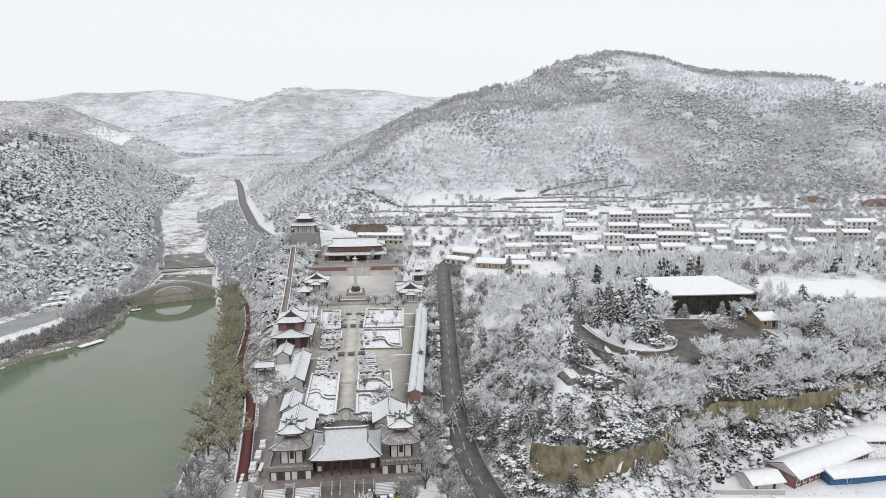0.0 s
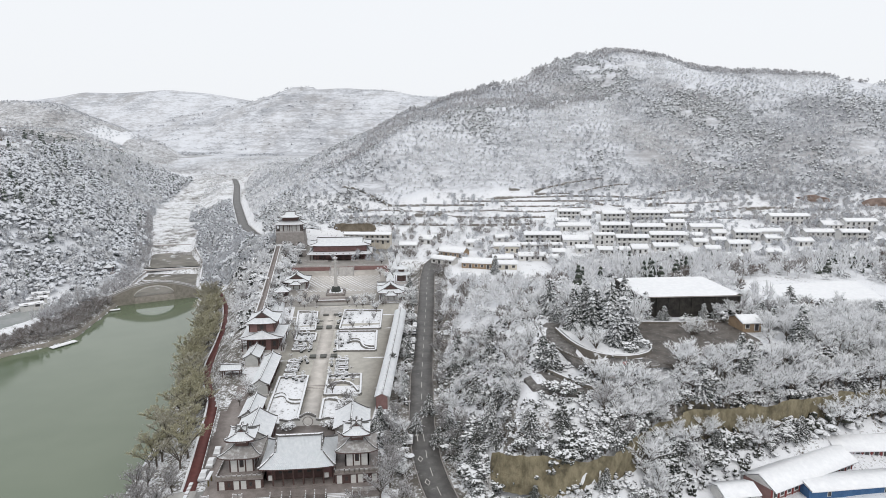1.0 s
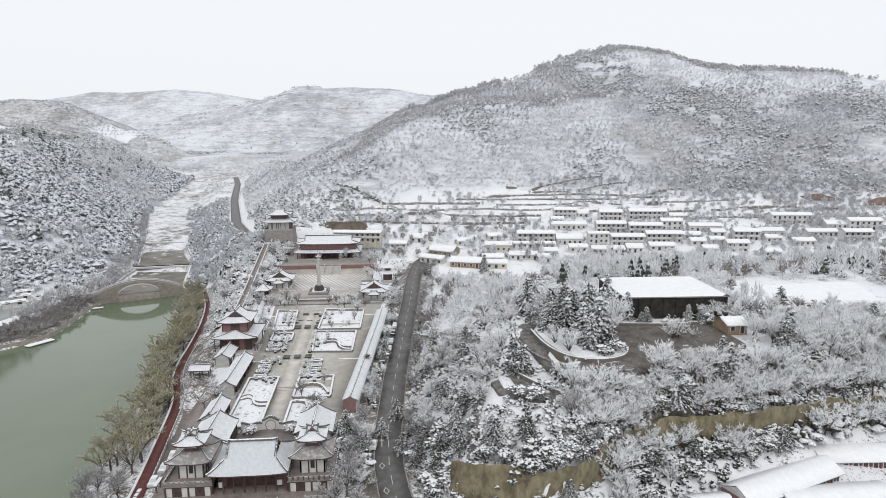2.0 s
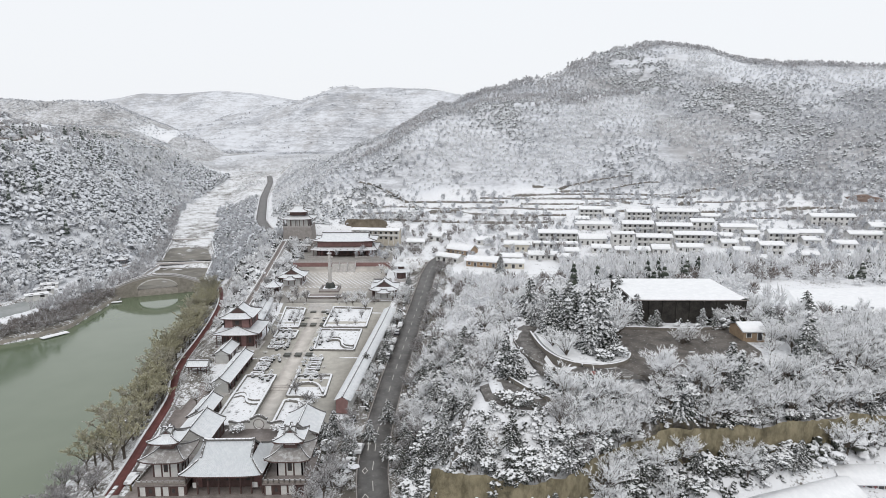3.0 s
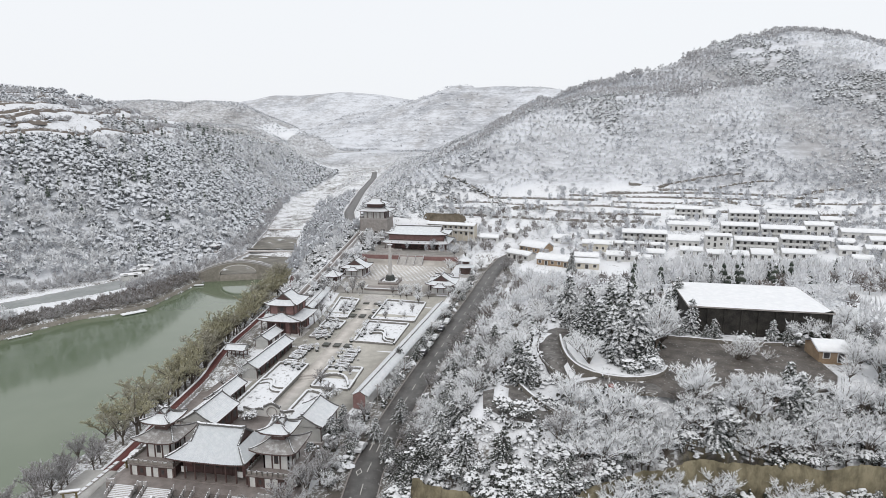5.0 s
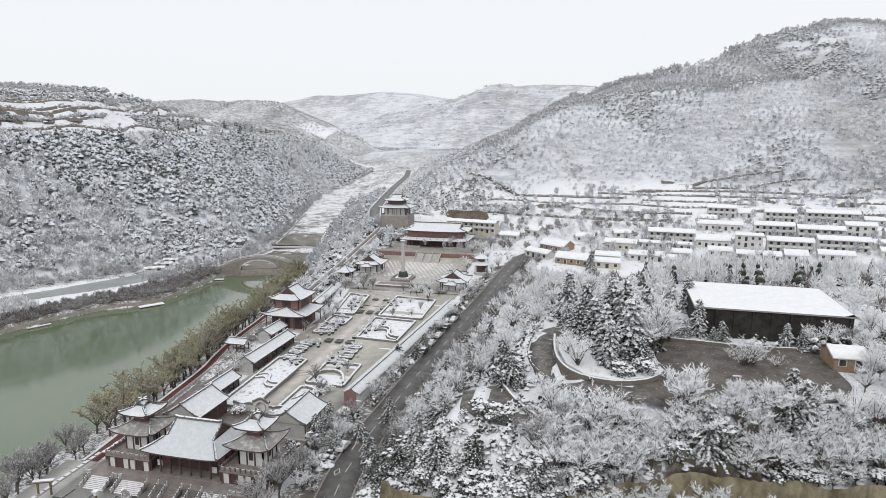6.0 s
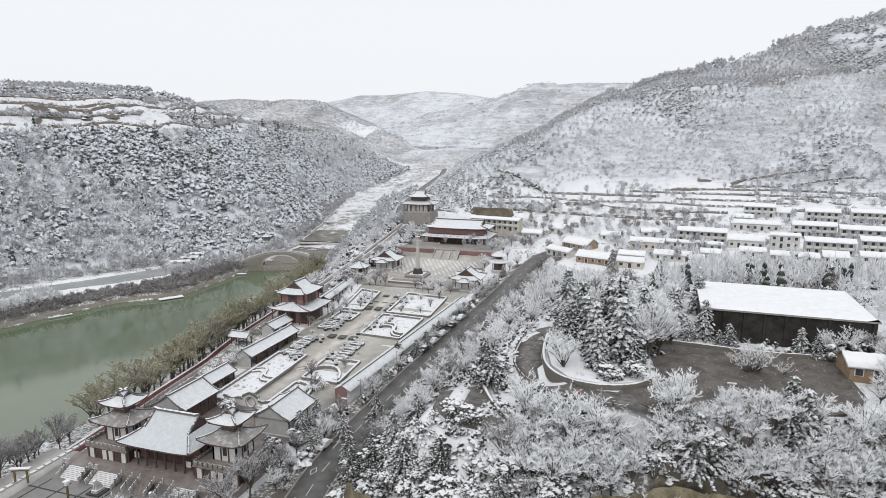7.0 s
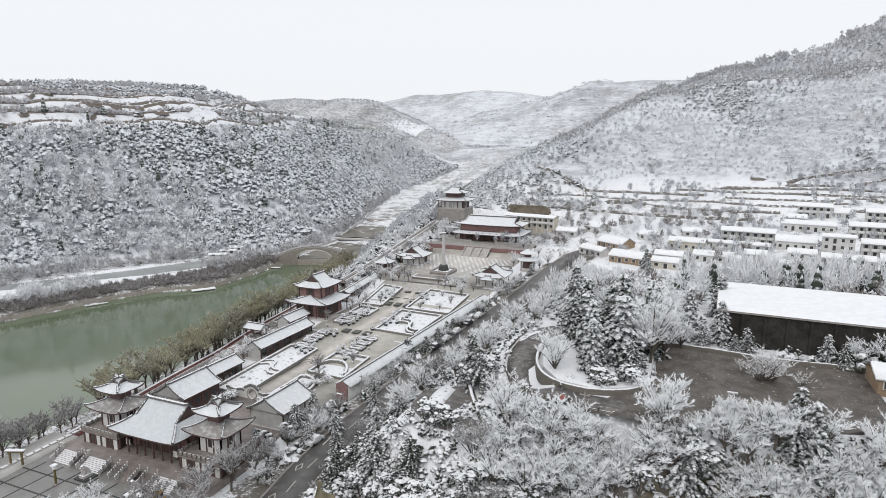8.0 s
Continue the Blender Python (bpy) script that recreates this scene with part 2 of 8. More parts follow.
def dense(points, step):
    """Points along a polyline, smoothed, about a step apart."""
    p = np.asarray(points, float)
    for _ in range(3):
        a, b = p[:-1], p[1:]
        q = np.stack([.75 * a + .25 * b, .25 * a + .75 * b], 1).reshape(-1, p.shape[1])
        p = np.concatenate([p[:1], q, p[-1:]])
    s = np.concatenate([[0], np.cumsum(np.linalg.norm(np.diff(p, axis=0), axis=1))])
    t = np.linspace(0, s[-1], max(2, int(s[-1] / step) + 1))
    return np.stack([np.interp(t, s, p[:, i]) for i in range(p.shape[1])], 1)


# ---------------------------------------------------------------- materials


def rgb(c):
    return (*c, 1) if not isinstance(c, (int, float)) else (c, c, c, 1)


class Nodes:
    """A material and short ways to add nodes to it."""

    def __init__(self, name, roughness=0.8, metallic=0.0):
        self.mat = bpy.data.materials.new(name)
        self.mat.use_nodes = True
        self.t = self.mat.node_tree
        self.out = self.t.nodes["Principled BSDF"]
        self.out.inputs["Roughness"].default_value = roughness
        self.out.inputs["Metallic"].default_value = metallic
        self.out.inputs["Specular IOR Level"].default_value = 0.3
        self.pos = self.t.nodes.new("ShaderNodeNewGeometry")

    def put(self, socket, value):
        if isinstance(value, (int, float)):
            socket.default_value = value
        elif isinstance(value, tuple):
            socket.default_value = rgb(value)
        else:
            self.t.links.new(value, socket)

    def noise(self, scale, detail=4, rough_=0.6, stretch=None):
        n = self.t.nodes.new("ShaderNodeTexNoise")
        n.inputs["Scale"].default_value, n.inputs["Detail"].default_value, n.inputs["Roughness"].default_value = scale, detail, rough_
        src = self.pos.outputs["Position"]
        if stretch:
            mp = self.t.nodes.new("ShaderNodeMapping")
            mp.inputs["Scale"].default_value = stretch
            self.t.links.new(src, mp.inputs[0])
            src = mp.outputs[0]
        self.t.links.new(src, n.inputs["Vector"])
        return n.outputs[0]

    def ramp(self, fac, lo, hi, a=0.0, b=1.0):
        n = self.t.nodes.new("ShaderNodeMapRange")
        n.interpolation_type = "SMOOTHSTEP"
        self.put(n.inputs[0], fac)
        for i, v in zip((1, 2, 3, 4), (lo, hi, a, b)):
            n.inputs[i].default_value = v
        return n.outputs[0]

    def mix(self, fac, a, b, kind="MIX"):
        n = self.t.nodes.new("ShaderNodeMixRGB")
        n.blend_type = kind
        self.put(n.inputs[0], fac)
        self.put(n.inputs[1], a)
        self.put(n.inputs[2], b)
        return n.outputs[0]

    def math(self, op, a, b=0.0):
        n = self.t.nodes.new("ShaderNodeMath")
        n.operation = op
        self.put(n.inputs[0], a)
        self.put(n.inputs[1], b)
        return n.outputs[0]

    def up(self):
        n = self.t.nodes.new("ShaderNodeSeparateXYZ")
        self.t.links.new(self.pos.outputs["Normal"], n.inputs[0])
        return n.outputs[2]

    def island(self):
        return self.pos.outputs["Random Per Island"]

    def piece(self):
        return self.t.nodes.new("ShaderNodeObjectInfo").outputs["Random"]

    def bump(self, h, strength=0.4, distance=0.1):
        n = self.t.nodes.new("ShaderNodeBump")
        n.inputs["Strength"].default_value, n.inputs["Distance"].default_value = strength, distance
        self.put(n.inputs["Height"], h)
        self.t.links.new(n.outputs[0], self.out.inputs["Normal"])
        return self

    def done(self, colour):
        self.put(self.out.inputs["Base Color"], colour)
        return self.mat


SNOW = (0.783, 0.795, 0.82)


def plain(name, a, b, scale=1.5, roughness=0.8, bump=0.2, metallic=0.0):
    """Two tones mottled at two scales, with fine relief."""
    n = Nodes(name, roughness, metallic)
    f = n.math("ADD", n.math("MULTIPLY", n.noise(scale, 5), .6), n.math("MULTIPLY", n.noise(scale * 9, 3), .4))
    if bump:
        n.bump(f, bump, .05)
    return n.done(n.mix(n.ramp(f, .35, .65), a, b))


def snowy(name, a, b, scale=1.0, cover=0.5, snow=SNOW, roughness=0.8):
    """A surface with snow on what faces up, patchy at its rim."""
    n = Nodes(name, roughness)
    f = n.noise(scale, 5)
    base = n.mix(n.ramp(n.noise(scale * 6, 3), .3, .7), a, b)
    lie = n.ramp(n.math("ADD", n.up(), n.math("MULTIPLY", n.math("SUBTRACT", f, .5), 1.2)), cover - .12, cover + .12)
    n.bump(n.noise(scale * 5, 4), .35, .08)
    return n.done(n.mix(lie, base, snow))


def ground_material():
    n = Nodes("snowy_ground", 0.85)
    big, mid, fine = n.noise(.02, 4), n.noise(.18, 5), n.noise(1.3, 5, .7)
    earth = n.mix(n.ramp(mid, .35, .65), (.135, .12, .105), (.235, .22, .20))
    weeds = n.mix(n.ramp(fine, .4, .6), earth, (.10, .095, .08))
    weeds = n.mix(n.ramp(n.up(), .26, .38), n.mix(n.ramp(mid, .35, .65), (.125, .108, .07), (.265, .232, .155)), weeds)
    f = n.math("ADD", n.math("MULTIPLY", fine, .55), n.math("ADD", n.math("MULTIPLY", mid, .3), n.math("MULTIPLY", big, .15)))
    flat = n.ramp(n.up(), .22, .66, -.26, .06)
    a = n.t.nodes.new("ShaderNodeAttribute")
    a.attribute_name = "bareness"
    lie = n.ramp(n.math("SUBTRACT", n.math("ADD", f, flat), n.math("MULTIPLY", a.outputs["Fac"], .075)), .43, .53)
    b = n.t.nodes.new("ShaderNodeAttribute")
    b.attribute_name = "thin"
    streak = n.math("ADD", n.math("MULTIPLY", n.noise(.06, 5, .65, (.5, .5, 3.0)), .3), n.math("ADD", n.math("MULTIPLY", n.noise(.24, 5, .75, (.45, .45, 1.7)), .4), n.math("MULTIPLY", big, .3)))
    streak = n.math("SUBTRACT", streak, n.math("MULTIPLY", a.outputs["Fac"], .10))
    # Blue-grey tint of dry grass and snow: distance haze put into the colour.
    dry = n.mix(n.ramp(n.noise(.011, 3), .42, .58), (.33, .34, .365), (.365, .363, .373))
    hazed_grass = n.mix(n.ramp(streak, .30, .52), dry, (.68, .70, .74))
    n.bump(fine, .5, .25)
    return n.done(n.mix(b.outputs["Fac"], n.mix(lie, weeds, SNOW), hazed_grass))


def water_material():
    n = Nodes("lake_water", 0.075)
    n.out.inputs["Specular IOR Level"].default_value = 0.6
    n.bump(n.noise(.35, 2, .5, (1, .45, 1)), .012, .1)
    return n.done(n.mix(n.ramp(n.noise(.02, 3), .3, .7), (.112, .146, .089), (.136, .169, .109)))


def wet_asphalt():
    n = Nodes("wet_asphalt", 0.45)
    f = n.noise(.25, 5)
    n.bump(n.noise(18, 3), .2, .02)
    c = n.mix(n.ramp(f, .3, .7), (.075, .072, .07), (.135, .13, .125))
    return n.done(n.mix(n.ramp(n.noise(1.1, 5), .58, .72, 0, .5), c, (.25, .25, .25)))


M_GROUND = ground_material()
M_WATER = water_material()
M_ASPHALT = wet_asphalt()
M_SNOW = Nodes("snow", 0.7)
M_SNOW.bump(M_SNOW.noise(1.2, 5), .3, .12)
M_SNOW = M_SNOW.done(M_SNOW.mix(M_SNOW.ramp(M_SNOW.noise(.7, 4), .3, .75), (.772, .783, .803), (.85, .858, .872)))
M_LINE = plain("road_paint", (.32, .315, .29), (.55, .54, .51), 3, .6, .1)
M_RED = plain("red_rubber_path", (.095, .03, .028), (.15, .052, .046), .6, .6)
M_LOESS = Nodes("loess_cliff", .95)
_f = M_LOESS.noise(.5, 6, .6, (1, 1, .5))
M_LOESS.bump(M_LOESS.noise(1.4, 6, .65, (1, 1, .35)), .8, .5)
M_LOESS = M_LOESS.done(M_LOESS.mix(M_LOESS.ramp(M_LOESS.noise(.22, 4), .56, .72), M_LOESS.mix(M_LOESS.ramp(_f, .3, .65), (.125, .108, .07), (.265, .232, .155)), (.085, .075, .052)))

# ---------------------------------------------------------------- ground


def lines(*runs):
    out = []
    for a, b, step in runs:
        out += list(np.arange(a, b, step))
    return np.array(out + [runs[-1][1]])


gx = lines((-4000, -1400, 200), (-1400, -600, 25), (-600, -260, 6), (-260, 210, 2), (210, 420, 4), (420, 900, 16), (900, 3600, 180))
gy = lines((-900, -300, 60), (-300, -60, 12), (-60, 100, 5), (100, 290, 2.2), (290, 480, 2.5), (480, 560, 3.2), (560, 900, 6), (900, 1400, 16), (1400, 2600, 30), (2600, 4600, 200))
X, Y = np.meshgrid(gx, gy)
Z = height(X, Y)
nx_, ny_ = len(gx), len(gy)
idx = np.arange(nx_ * ny_).reshape(ny_, nx_)
quads = np.stack([idx[:-1, :-1], idx[:-1, 1:], idx[1:, 1:], idx[1:, :-1]], -1).reshape(-1, 4)
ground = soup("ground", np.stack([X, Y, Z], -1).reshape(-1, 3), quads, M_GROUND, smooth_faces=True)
# how much brown soil and dry grass shows through the snow, zone by zone
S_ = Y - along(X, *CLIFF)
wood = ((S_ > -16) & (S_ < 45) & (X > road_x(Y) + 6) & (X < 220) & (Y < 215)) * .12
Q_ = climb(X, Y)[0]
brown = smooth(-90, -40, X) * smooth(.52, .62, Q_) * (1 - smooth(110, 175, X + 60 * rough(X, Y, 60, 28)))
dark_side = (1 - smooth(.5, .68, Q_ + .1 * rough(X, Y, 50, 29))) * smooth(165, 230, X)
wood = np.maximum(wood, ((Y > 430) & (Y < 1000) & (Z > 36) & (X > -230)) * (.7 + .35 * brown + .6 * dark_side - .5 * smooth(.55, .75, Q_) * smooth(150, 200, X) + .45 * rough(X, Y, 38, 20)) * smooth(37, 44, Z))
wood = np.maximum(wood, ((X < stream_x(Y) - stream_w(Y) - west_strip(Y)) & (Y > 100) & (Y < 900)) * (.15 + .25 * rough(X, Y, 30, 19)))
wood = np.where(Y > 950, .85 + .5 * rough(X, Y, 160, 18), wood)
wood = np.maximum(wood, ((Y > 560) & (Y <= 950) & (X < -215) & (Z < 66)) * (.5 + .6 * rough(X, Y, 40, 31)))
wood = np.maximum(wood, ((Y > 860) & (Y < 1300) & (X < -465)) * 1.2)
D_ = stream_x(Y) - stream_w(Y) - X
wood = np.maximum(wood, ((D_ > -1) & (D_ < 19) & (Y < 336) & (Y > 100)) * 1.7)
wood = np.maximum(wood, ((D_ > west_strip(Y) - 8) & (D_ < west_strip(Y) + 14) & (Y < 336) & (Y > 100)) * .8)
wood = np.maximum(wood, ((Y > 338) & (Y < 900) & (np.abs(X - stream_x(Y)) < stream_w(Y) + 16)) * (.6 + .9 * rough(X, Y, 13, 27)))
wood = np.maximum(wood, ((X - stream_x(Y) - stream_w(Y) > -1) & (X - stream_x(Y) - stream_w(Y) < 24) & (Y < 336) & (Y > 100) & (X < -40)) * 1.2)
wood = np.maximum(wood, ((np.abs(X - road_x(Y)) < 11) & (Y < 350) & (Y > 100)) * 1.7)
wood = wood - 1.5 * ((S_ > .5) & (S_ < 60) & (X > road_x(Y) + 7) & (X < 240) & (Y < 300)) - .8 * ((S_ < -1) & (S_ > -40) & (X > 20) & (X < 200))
U_, V_ = temple_uv(X, Y)
wood = np.maximum(wood, ((U_ < -25) & (U_ > -62) & (V_ > 100) & (V_ < 250) & (X > stream_x(Y) + stream_w(Y))) * (.9 + .5 * rough(X, Y, 12, 33)))
dam = (Y > 1096) & (Y < 1205) & (X > -650) & (X < -565) & (Z > 73) & (Z < 90)
wood = np.where(dam, -2.0, wood)
# Share of haze-tinted colour: full on far hills, partial on mountain and western hill.
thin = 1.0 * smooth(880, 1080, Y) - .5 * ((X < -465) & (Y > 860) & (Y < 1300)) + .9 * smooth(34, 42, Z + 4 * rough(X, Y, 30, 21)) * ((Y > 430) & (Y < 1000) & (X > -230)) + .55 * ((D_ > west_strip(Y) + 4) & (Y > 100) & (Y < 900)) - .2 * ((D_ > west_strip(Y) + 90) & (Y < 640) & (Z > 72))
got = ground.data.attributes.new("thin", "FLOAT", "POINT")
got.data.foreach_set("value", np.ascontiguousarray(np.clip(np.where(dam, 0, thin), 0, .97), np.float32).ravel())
lit = ground.data.attributes.new("bareness", "FLOAT", "POINT")
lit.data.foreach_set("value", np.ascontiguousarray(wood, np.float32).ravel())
tagged(ground, "snow-covered valley ground with brown earth showing through", "ground", kind="structure")

water = part("water", box(-420, -40, -700, 350.5, WATER - .6, WATER), M_WATER)
tagged(water, "still grey-green lake water between stone banks", "water", kind="structure")
# pale grey base colour holds the sky reflection of the pond water
pond = part("water", box(-276, -190, 190, 341, WATER - .9, WATER + 1.9), plain("sky_grey_pond", (.27, .29, .285), (.36, .375, .37), .08, .25, .05))
tagged(pond, "narrow grey pond behind the lake dike, sky reflection in its colour", "water", kind="structure")

ys = np.arange(-300, 372, 2.5)
road_line = np.stack([road_x(ys), ys, road_z(ys) + .06], 1)
vs, fs = strip(dense(road_line, 2.5), (-3.6, -3.5, 0, 3.5, 3.6), (-.3, .02, .07, .02, -.3))
tagged(soup("road", vs, fs, M_ASPHALT), "wet dark asphalt road with white lane marks", "road", kind="structure")
ys = np.arange(392, 880, 5.0)
vs, fs = strip(dense(np.stack([upper_x(ys), ys, upper_z(ys) + .08], 1), 4), (-3.7, -3.6, 0, 3.6, 3.7), (-.3, .02, .07, .02, -.3))
tagged(soup("road", vs, fs, M_ASPHALT), "grey asphalt valley road below the snowy hill", "road", kind="structure")

# ---------------------------------------------------------------- woods


def conifer_template(rng, tiers=4, sides=7):
    """A far fir: ragged tiers of drooping boughs."""
    vs, fs = [], []
    for k in range(tiers):
        z0 = .12 + .86 * k / tiers
        z1 = min(1.0, z0 + .42 - .05 * k)
        r = .27 * (1 - z0) ** .8 + .02
        b = len(vs)
        for i in range(sides):
            a = 2 * math.pi * (i + rng.uniform(-.3, .3)) / sides
            rr = r * rng.uniform(.65, 1.25)
            vs.append((rr * math.cos(a), rr * math.sin(a), z0 + rng.uniform(-.05, .04)))
        vs.append((rng.uniform(-.02, .02), rng.uniform(-.02, .02), z1))
        for i in range(sides):
            fs.append((b + i, b + (i + 1) % sides, b + sides))
    return np.array(vs), np.array(fs)


def pine_template(rng, pads=6, sides=5):
    """A far broad evergreen: flat snowy pads of boughs at odd places in a dome, each with a drooping ragged skirt."""
    vs, fs = [], []
    for k in range(pads):
        z = .22 + .66 * (k + rng.uniform(-.3, .3)) / max(pads - 1, 1)
        reach = .34 * math.sqrt(max(0, 1 - (z - .1) ** 2)) * (1 if k < pads - 1 else .2)
        a0 = rng.uniform(0, 6.283)
        ox, oy = reach * rng.uniform(.3, 1) * math.cos(a0), reach * rng.uniform(.3, 1) * math.sin(a0)
        r = rng.uniform(.17, .30) * (1.15 - .45 * z)
        b = len(vs)
        vs.append((ox, oy, z + rng.uniform(.08, .14)))
        for share_, drop in ((.68, .02), (1.0, -.15)):
            for i in range(sides):
                a = 2 * math.pi * (i + rng.uniform(-.35, .35)) / sides
                rr = r * share_ * rng.uniform(.6, 1.35)
                vs.append((ox + rr * math.cos(a), oy + rr * math.sin(a), z + drop + rng.uniform(-.05, .05)))
        for i in range(sides):
            j = (i + 1) % sides
            fs += [(b, b + 1 + i, b + 1 + j), (b + 1 + i, b + 1 + sides + i, b + 1 + sides + j), (b + 1 + i, b + 1 + sides + j, b + 1 + j)]
    return np.array(vs), np.array(fs)


def shrub_template(rng, n=22):
    """A far bare tree or shrub: a fan of thin twig blades."""
    vs, fs = [], []
    for i in range(n):
        a, lean = rng.uniform(0, 2 * math.pi), rng.uniform(.05, 1.0)
        ln = rng.uniform(.55, 1.0) * (1 - .35 * lean)
        d = np.array([math.cos(a) * lean, math.sin(a) * lean, 1.0])
        d /= np.linalg.norm(d)
        o = d * ln * rng.uniform(.05, .4)
        side = np.array([-math.sin(a + rng.uniform(-1, 1)), math.cos(a + rng.uniform(-1, 1)), rng.uniform(-.2, .2)]) * rng.uniform(.05, .10)
        b = len(vs)
        vs += [o, o + d * (ln - .3) * .75 + side, o + d * ln * .9, o + d * (ln - .3) * .6 - side]
        fs += [(b, b + 1, b + 2), (b, b + 2, b + 3)]
    return np.array(vs), np.array(fs)


def clump_template(rng, n=30):
    """A leafy evergreen crown at a distance: many small tufts on a lumpy dome."""
    vs, fs = [], []
    lobes = [(rng.uniform(-.2, .2), rng.uniform(-.2, .2), rng.uniform(.3, .62)) for _ in range(4)]
    for i in range(n):
        lx, ly, lz = lobes[i % 4]
        a, t = rng.uniform(0, 2 * math.pi), rng.uniform(-.35, 1.0)
        r = .27 * math.sqrt(1 - t * t * .9)
        c = np.array([lx + r * math.cos(a), ly + r * math.sin(a), lz + .34 * t])
        s = rng.uniform(.07, .15)
        b = len(vs)
        for k in range(3):
            w = a + k * 2.0944 + rng.uniform(-.5, .5)
            vs.append(c + s * np.array([math.cos(w), math.sin(w), rng.uniform(-1.1, .1)]))
        vs.append(c + np.array([0, 0, s * rng.uniform(.5, 1.1)]))
        fs += [(b + k, b + (k + 1) % 3, b + 3) for k in range(3)]
    return np.array(vs), np.array(fs)


def scatter(templates, spots, sizes, widths, rng):
    """Copies of the templates at the spots, each turned and sized, in one pair of arrays."""
    vs, fs, base = [], [], 0
    pick = rng.randint(0, len(templates), len(spots))
    for k, (tv, tf) in enumerate(templates):
        m = pick == k
        p, s, w = spots[m], sizes[m], widths[m]
        a = rng.uniform(0, 2 * math.pi, len(p))
        c, sn = np.cos(a), np.sin(a)
        x = (tv[None, :, 0] * c[:, None] - tv[None, :, 1] * sn[:, None]) * w[:, None] + p[:, None, 0]
        y = (tv[None, :, 0] * sn[:, None] + tv[None, :, 1] * c[:, None]) * w[:, None] + p[:, None, 1]
        z = tv[None, :, 2] * s[:, None] + p[:, None, 2]
        vs.append(np.stack([x, y, z], -1).reshape(-1, 3))
        fs.append((tf[None] + (base + np.arange(len(p)) * len(tv))[:, None, None]).reshape(-1, 3))
        base += len(p) * len(tv)
    return np.concatenate(vs), np.concatenate(fs)


def spots_in(x0, x1, y0, y1, spacing, rng, keep, lift=-.3):
    """Jittered places on the ground where keep(x, y, z) holds."""
    xs, ys_ = np.meshgrid(np.arange(x0, x1, spacing), np.arange(y0, y1, spacing))
    x = xs.ravel() + rng.uniform(-.5, .5, xs.size) * spacing
    y = ys_.ravel() + rng.uniform(-.5, .5, xs.size) * spacing
    z = height(x, y)
    m = keep(x, y, z)
    return np.stack([x[m], y[m], z[m] + lift], 1)


def twig_material(name, bark, frost, share, edge=.25):
    """Bare twigs with rime on them, some more than others."""
    n = Nodes(name, .9)
    f = n.math("ADD", n.math("MULTIPLY", n.island(), .6), n.math("ADD", n.math("MULTIPLY", n.noise(.05, 3), .5), n.math("MULTIPLY", n.noise(2.5, 2), .3)))
    return n.done(n.mix(n.ramp(f, share - edge, share + edge), frost, bark))


def needle_material(name, a, b, cover, scale=1.2, snow=SNOW, edge=.2):
    n = Nodes(name, .85)
    base = n.mix(n.island(), a, b)
    f = n.math("ADD", n.math("MULTIPLY", n.noise(scale, 4, .7), 1.1), n.math("MULTIPLY", n.noise(.06, 2), .5))
    lie = n.ramp(n.math("ADD", n.up(), n.math("SUBTRACT", f, .8)), cover - edge, cover + edge)
    return n.done(n.mix(lie, base, snow))


M_TWIG = twig_material("rimed_twigs", (.21, .195, .185), (.78, .79, .81), .98)
M_TWIG_DARK = twig_material("grey_brown_twigs", (.17, .145, .13), (.55, .555, .57), .62)
M_NEEDLE = needle_material("snowy_needles", (.03, .042, .034), (.07, .085, .07), .80)
# far evergreens: lifted darks and dulled bluish snow put distance haze into the colour
M_LEAF = needle_material("hazed_snowy_evergreen_leaves", (.09, .096, .09), (.16, .165, .157), .61, 1.2, (.68, .70, .73), .3)

M_LEAFDARK = needle_material("hazed_snowy_dark_leaves", (.06, .068, .068), (.115, .123, .122), .50, 1.2, (.69, .71, .75), .32)

rng = np.random.RandomState(5)
def crown_template(rng, n, wide=(.014, .03)):
    """A far bare tree: a stem and a round crown of fine twig blades."""
    vs = [np.array(q) for q in ((-.02, 0, 0), (.02, 0, 0), (0, .02, .62))]
    fs = [(0, 1, 2)]
    for i in range(n):
        d = rng.normal(size=3)
        d /= np.linalg.norm(d)
        c = np.array([0, 0, .56]) + d * np.array([.30, .30, .34]) * rng.uniform(.25, 1) ** .6
        w = d * .7 + np.array([0, 0, .55]) + rng.normal(size=3) * .35
        w /= np.linalg.norm(w)
        e = np.cross(w, rng.normal(size=3))
        e *= rng.uniform(*wide) / np.linalg.norm(e)
        ln = rng.uniform(.12, .26)
        b = len(vs)
        vs += [c - w * ln * .5 + e * 1.4, c + w * ln * .6, c - w * ln * .5 - e * 1.4]
        fs.append((b, b + 1, b + 2))
    return np.array(vs), np.array(fs)


firs = [conifer_template(rng) for _ in range(6)]
boughs = [pine_template(rng) for _ in range(9)]
low_boughs = [pine_template(rng, 4, 4) for _ in range(7)]
shrubs = [crown_template(rng, 19, (.05, .10)) for _ in range(8)]
clumps = [clump_template(rng) for _ in range(6)]
crowns = [crown_template(rng, 50, (.028, .052)) for _ in range(7)]


def on_mountain(x, y, z):
    low = np.where(x < -60, 18, 39 + 5 * rough(x, y, 40, 31))
    return (z > low) & (x - upper_x(np.clip(y, 400, 900)) > 10) & (rough(x, y, 26, 32) + .5 * rough(x, y, 8, 33) + .8 * rough(x * .16, z, 5.5, 36) > -.8)


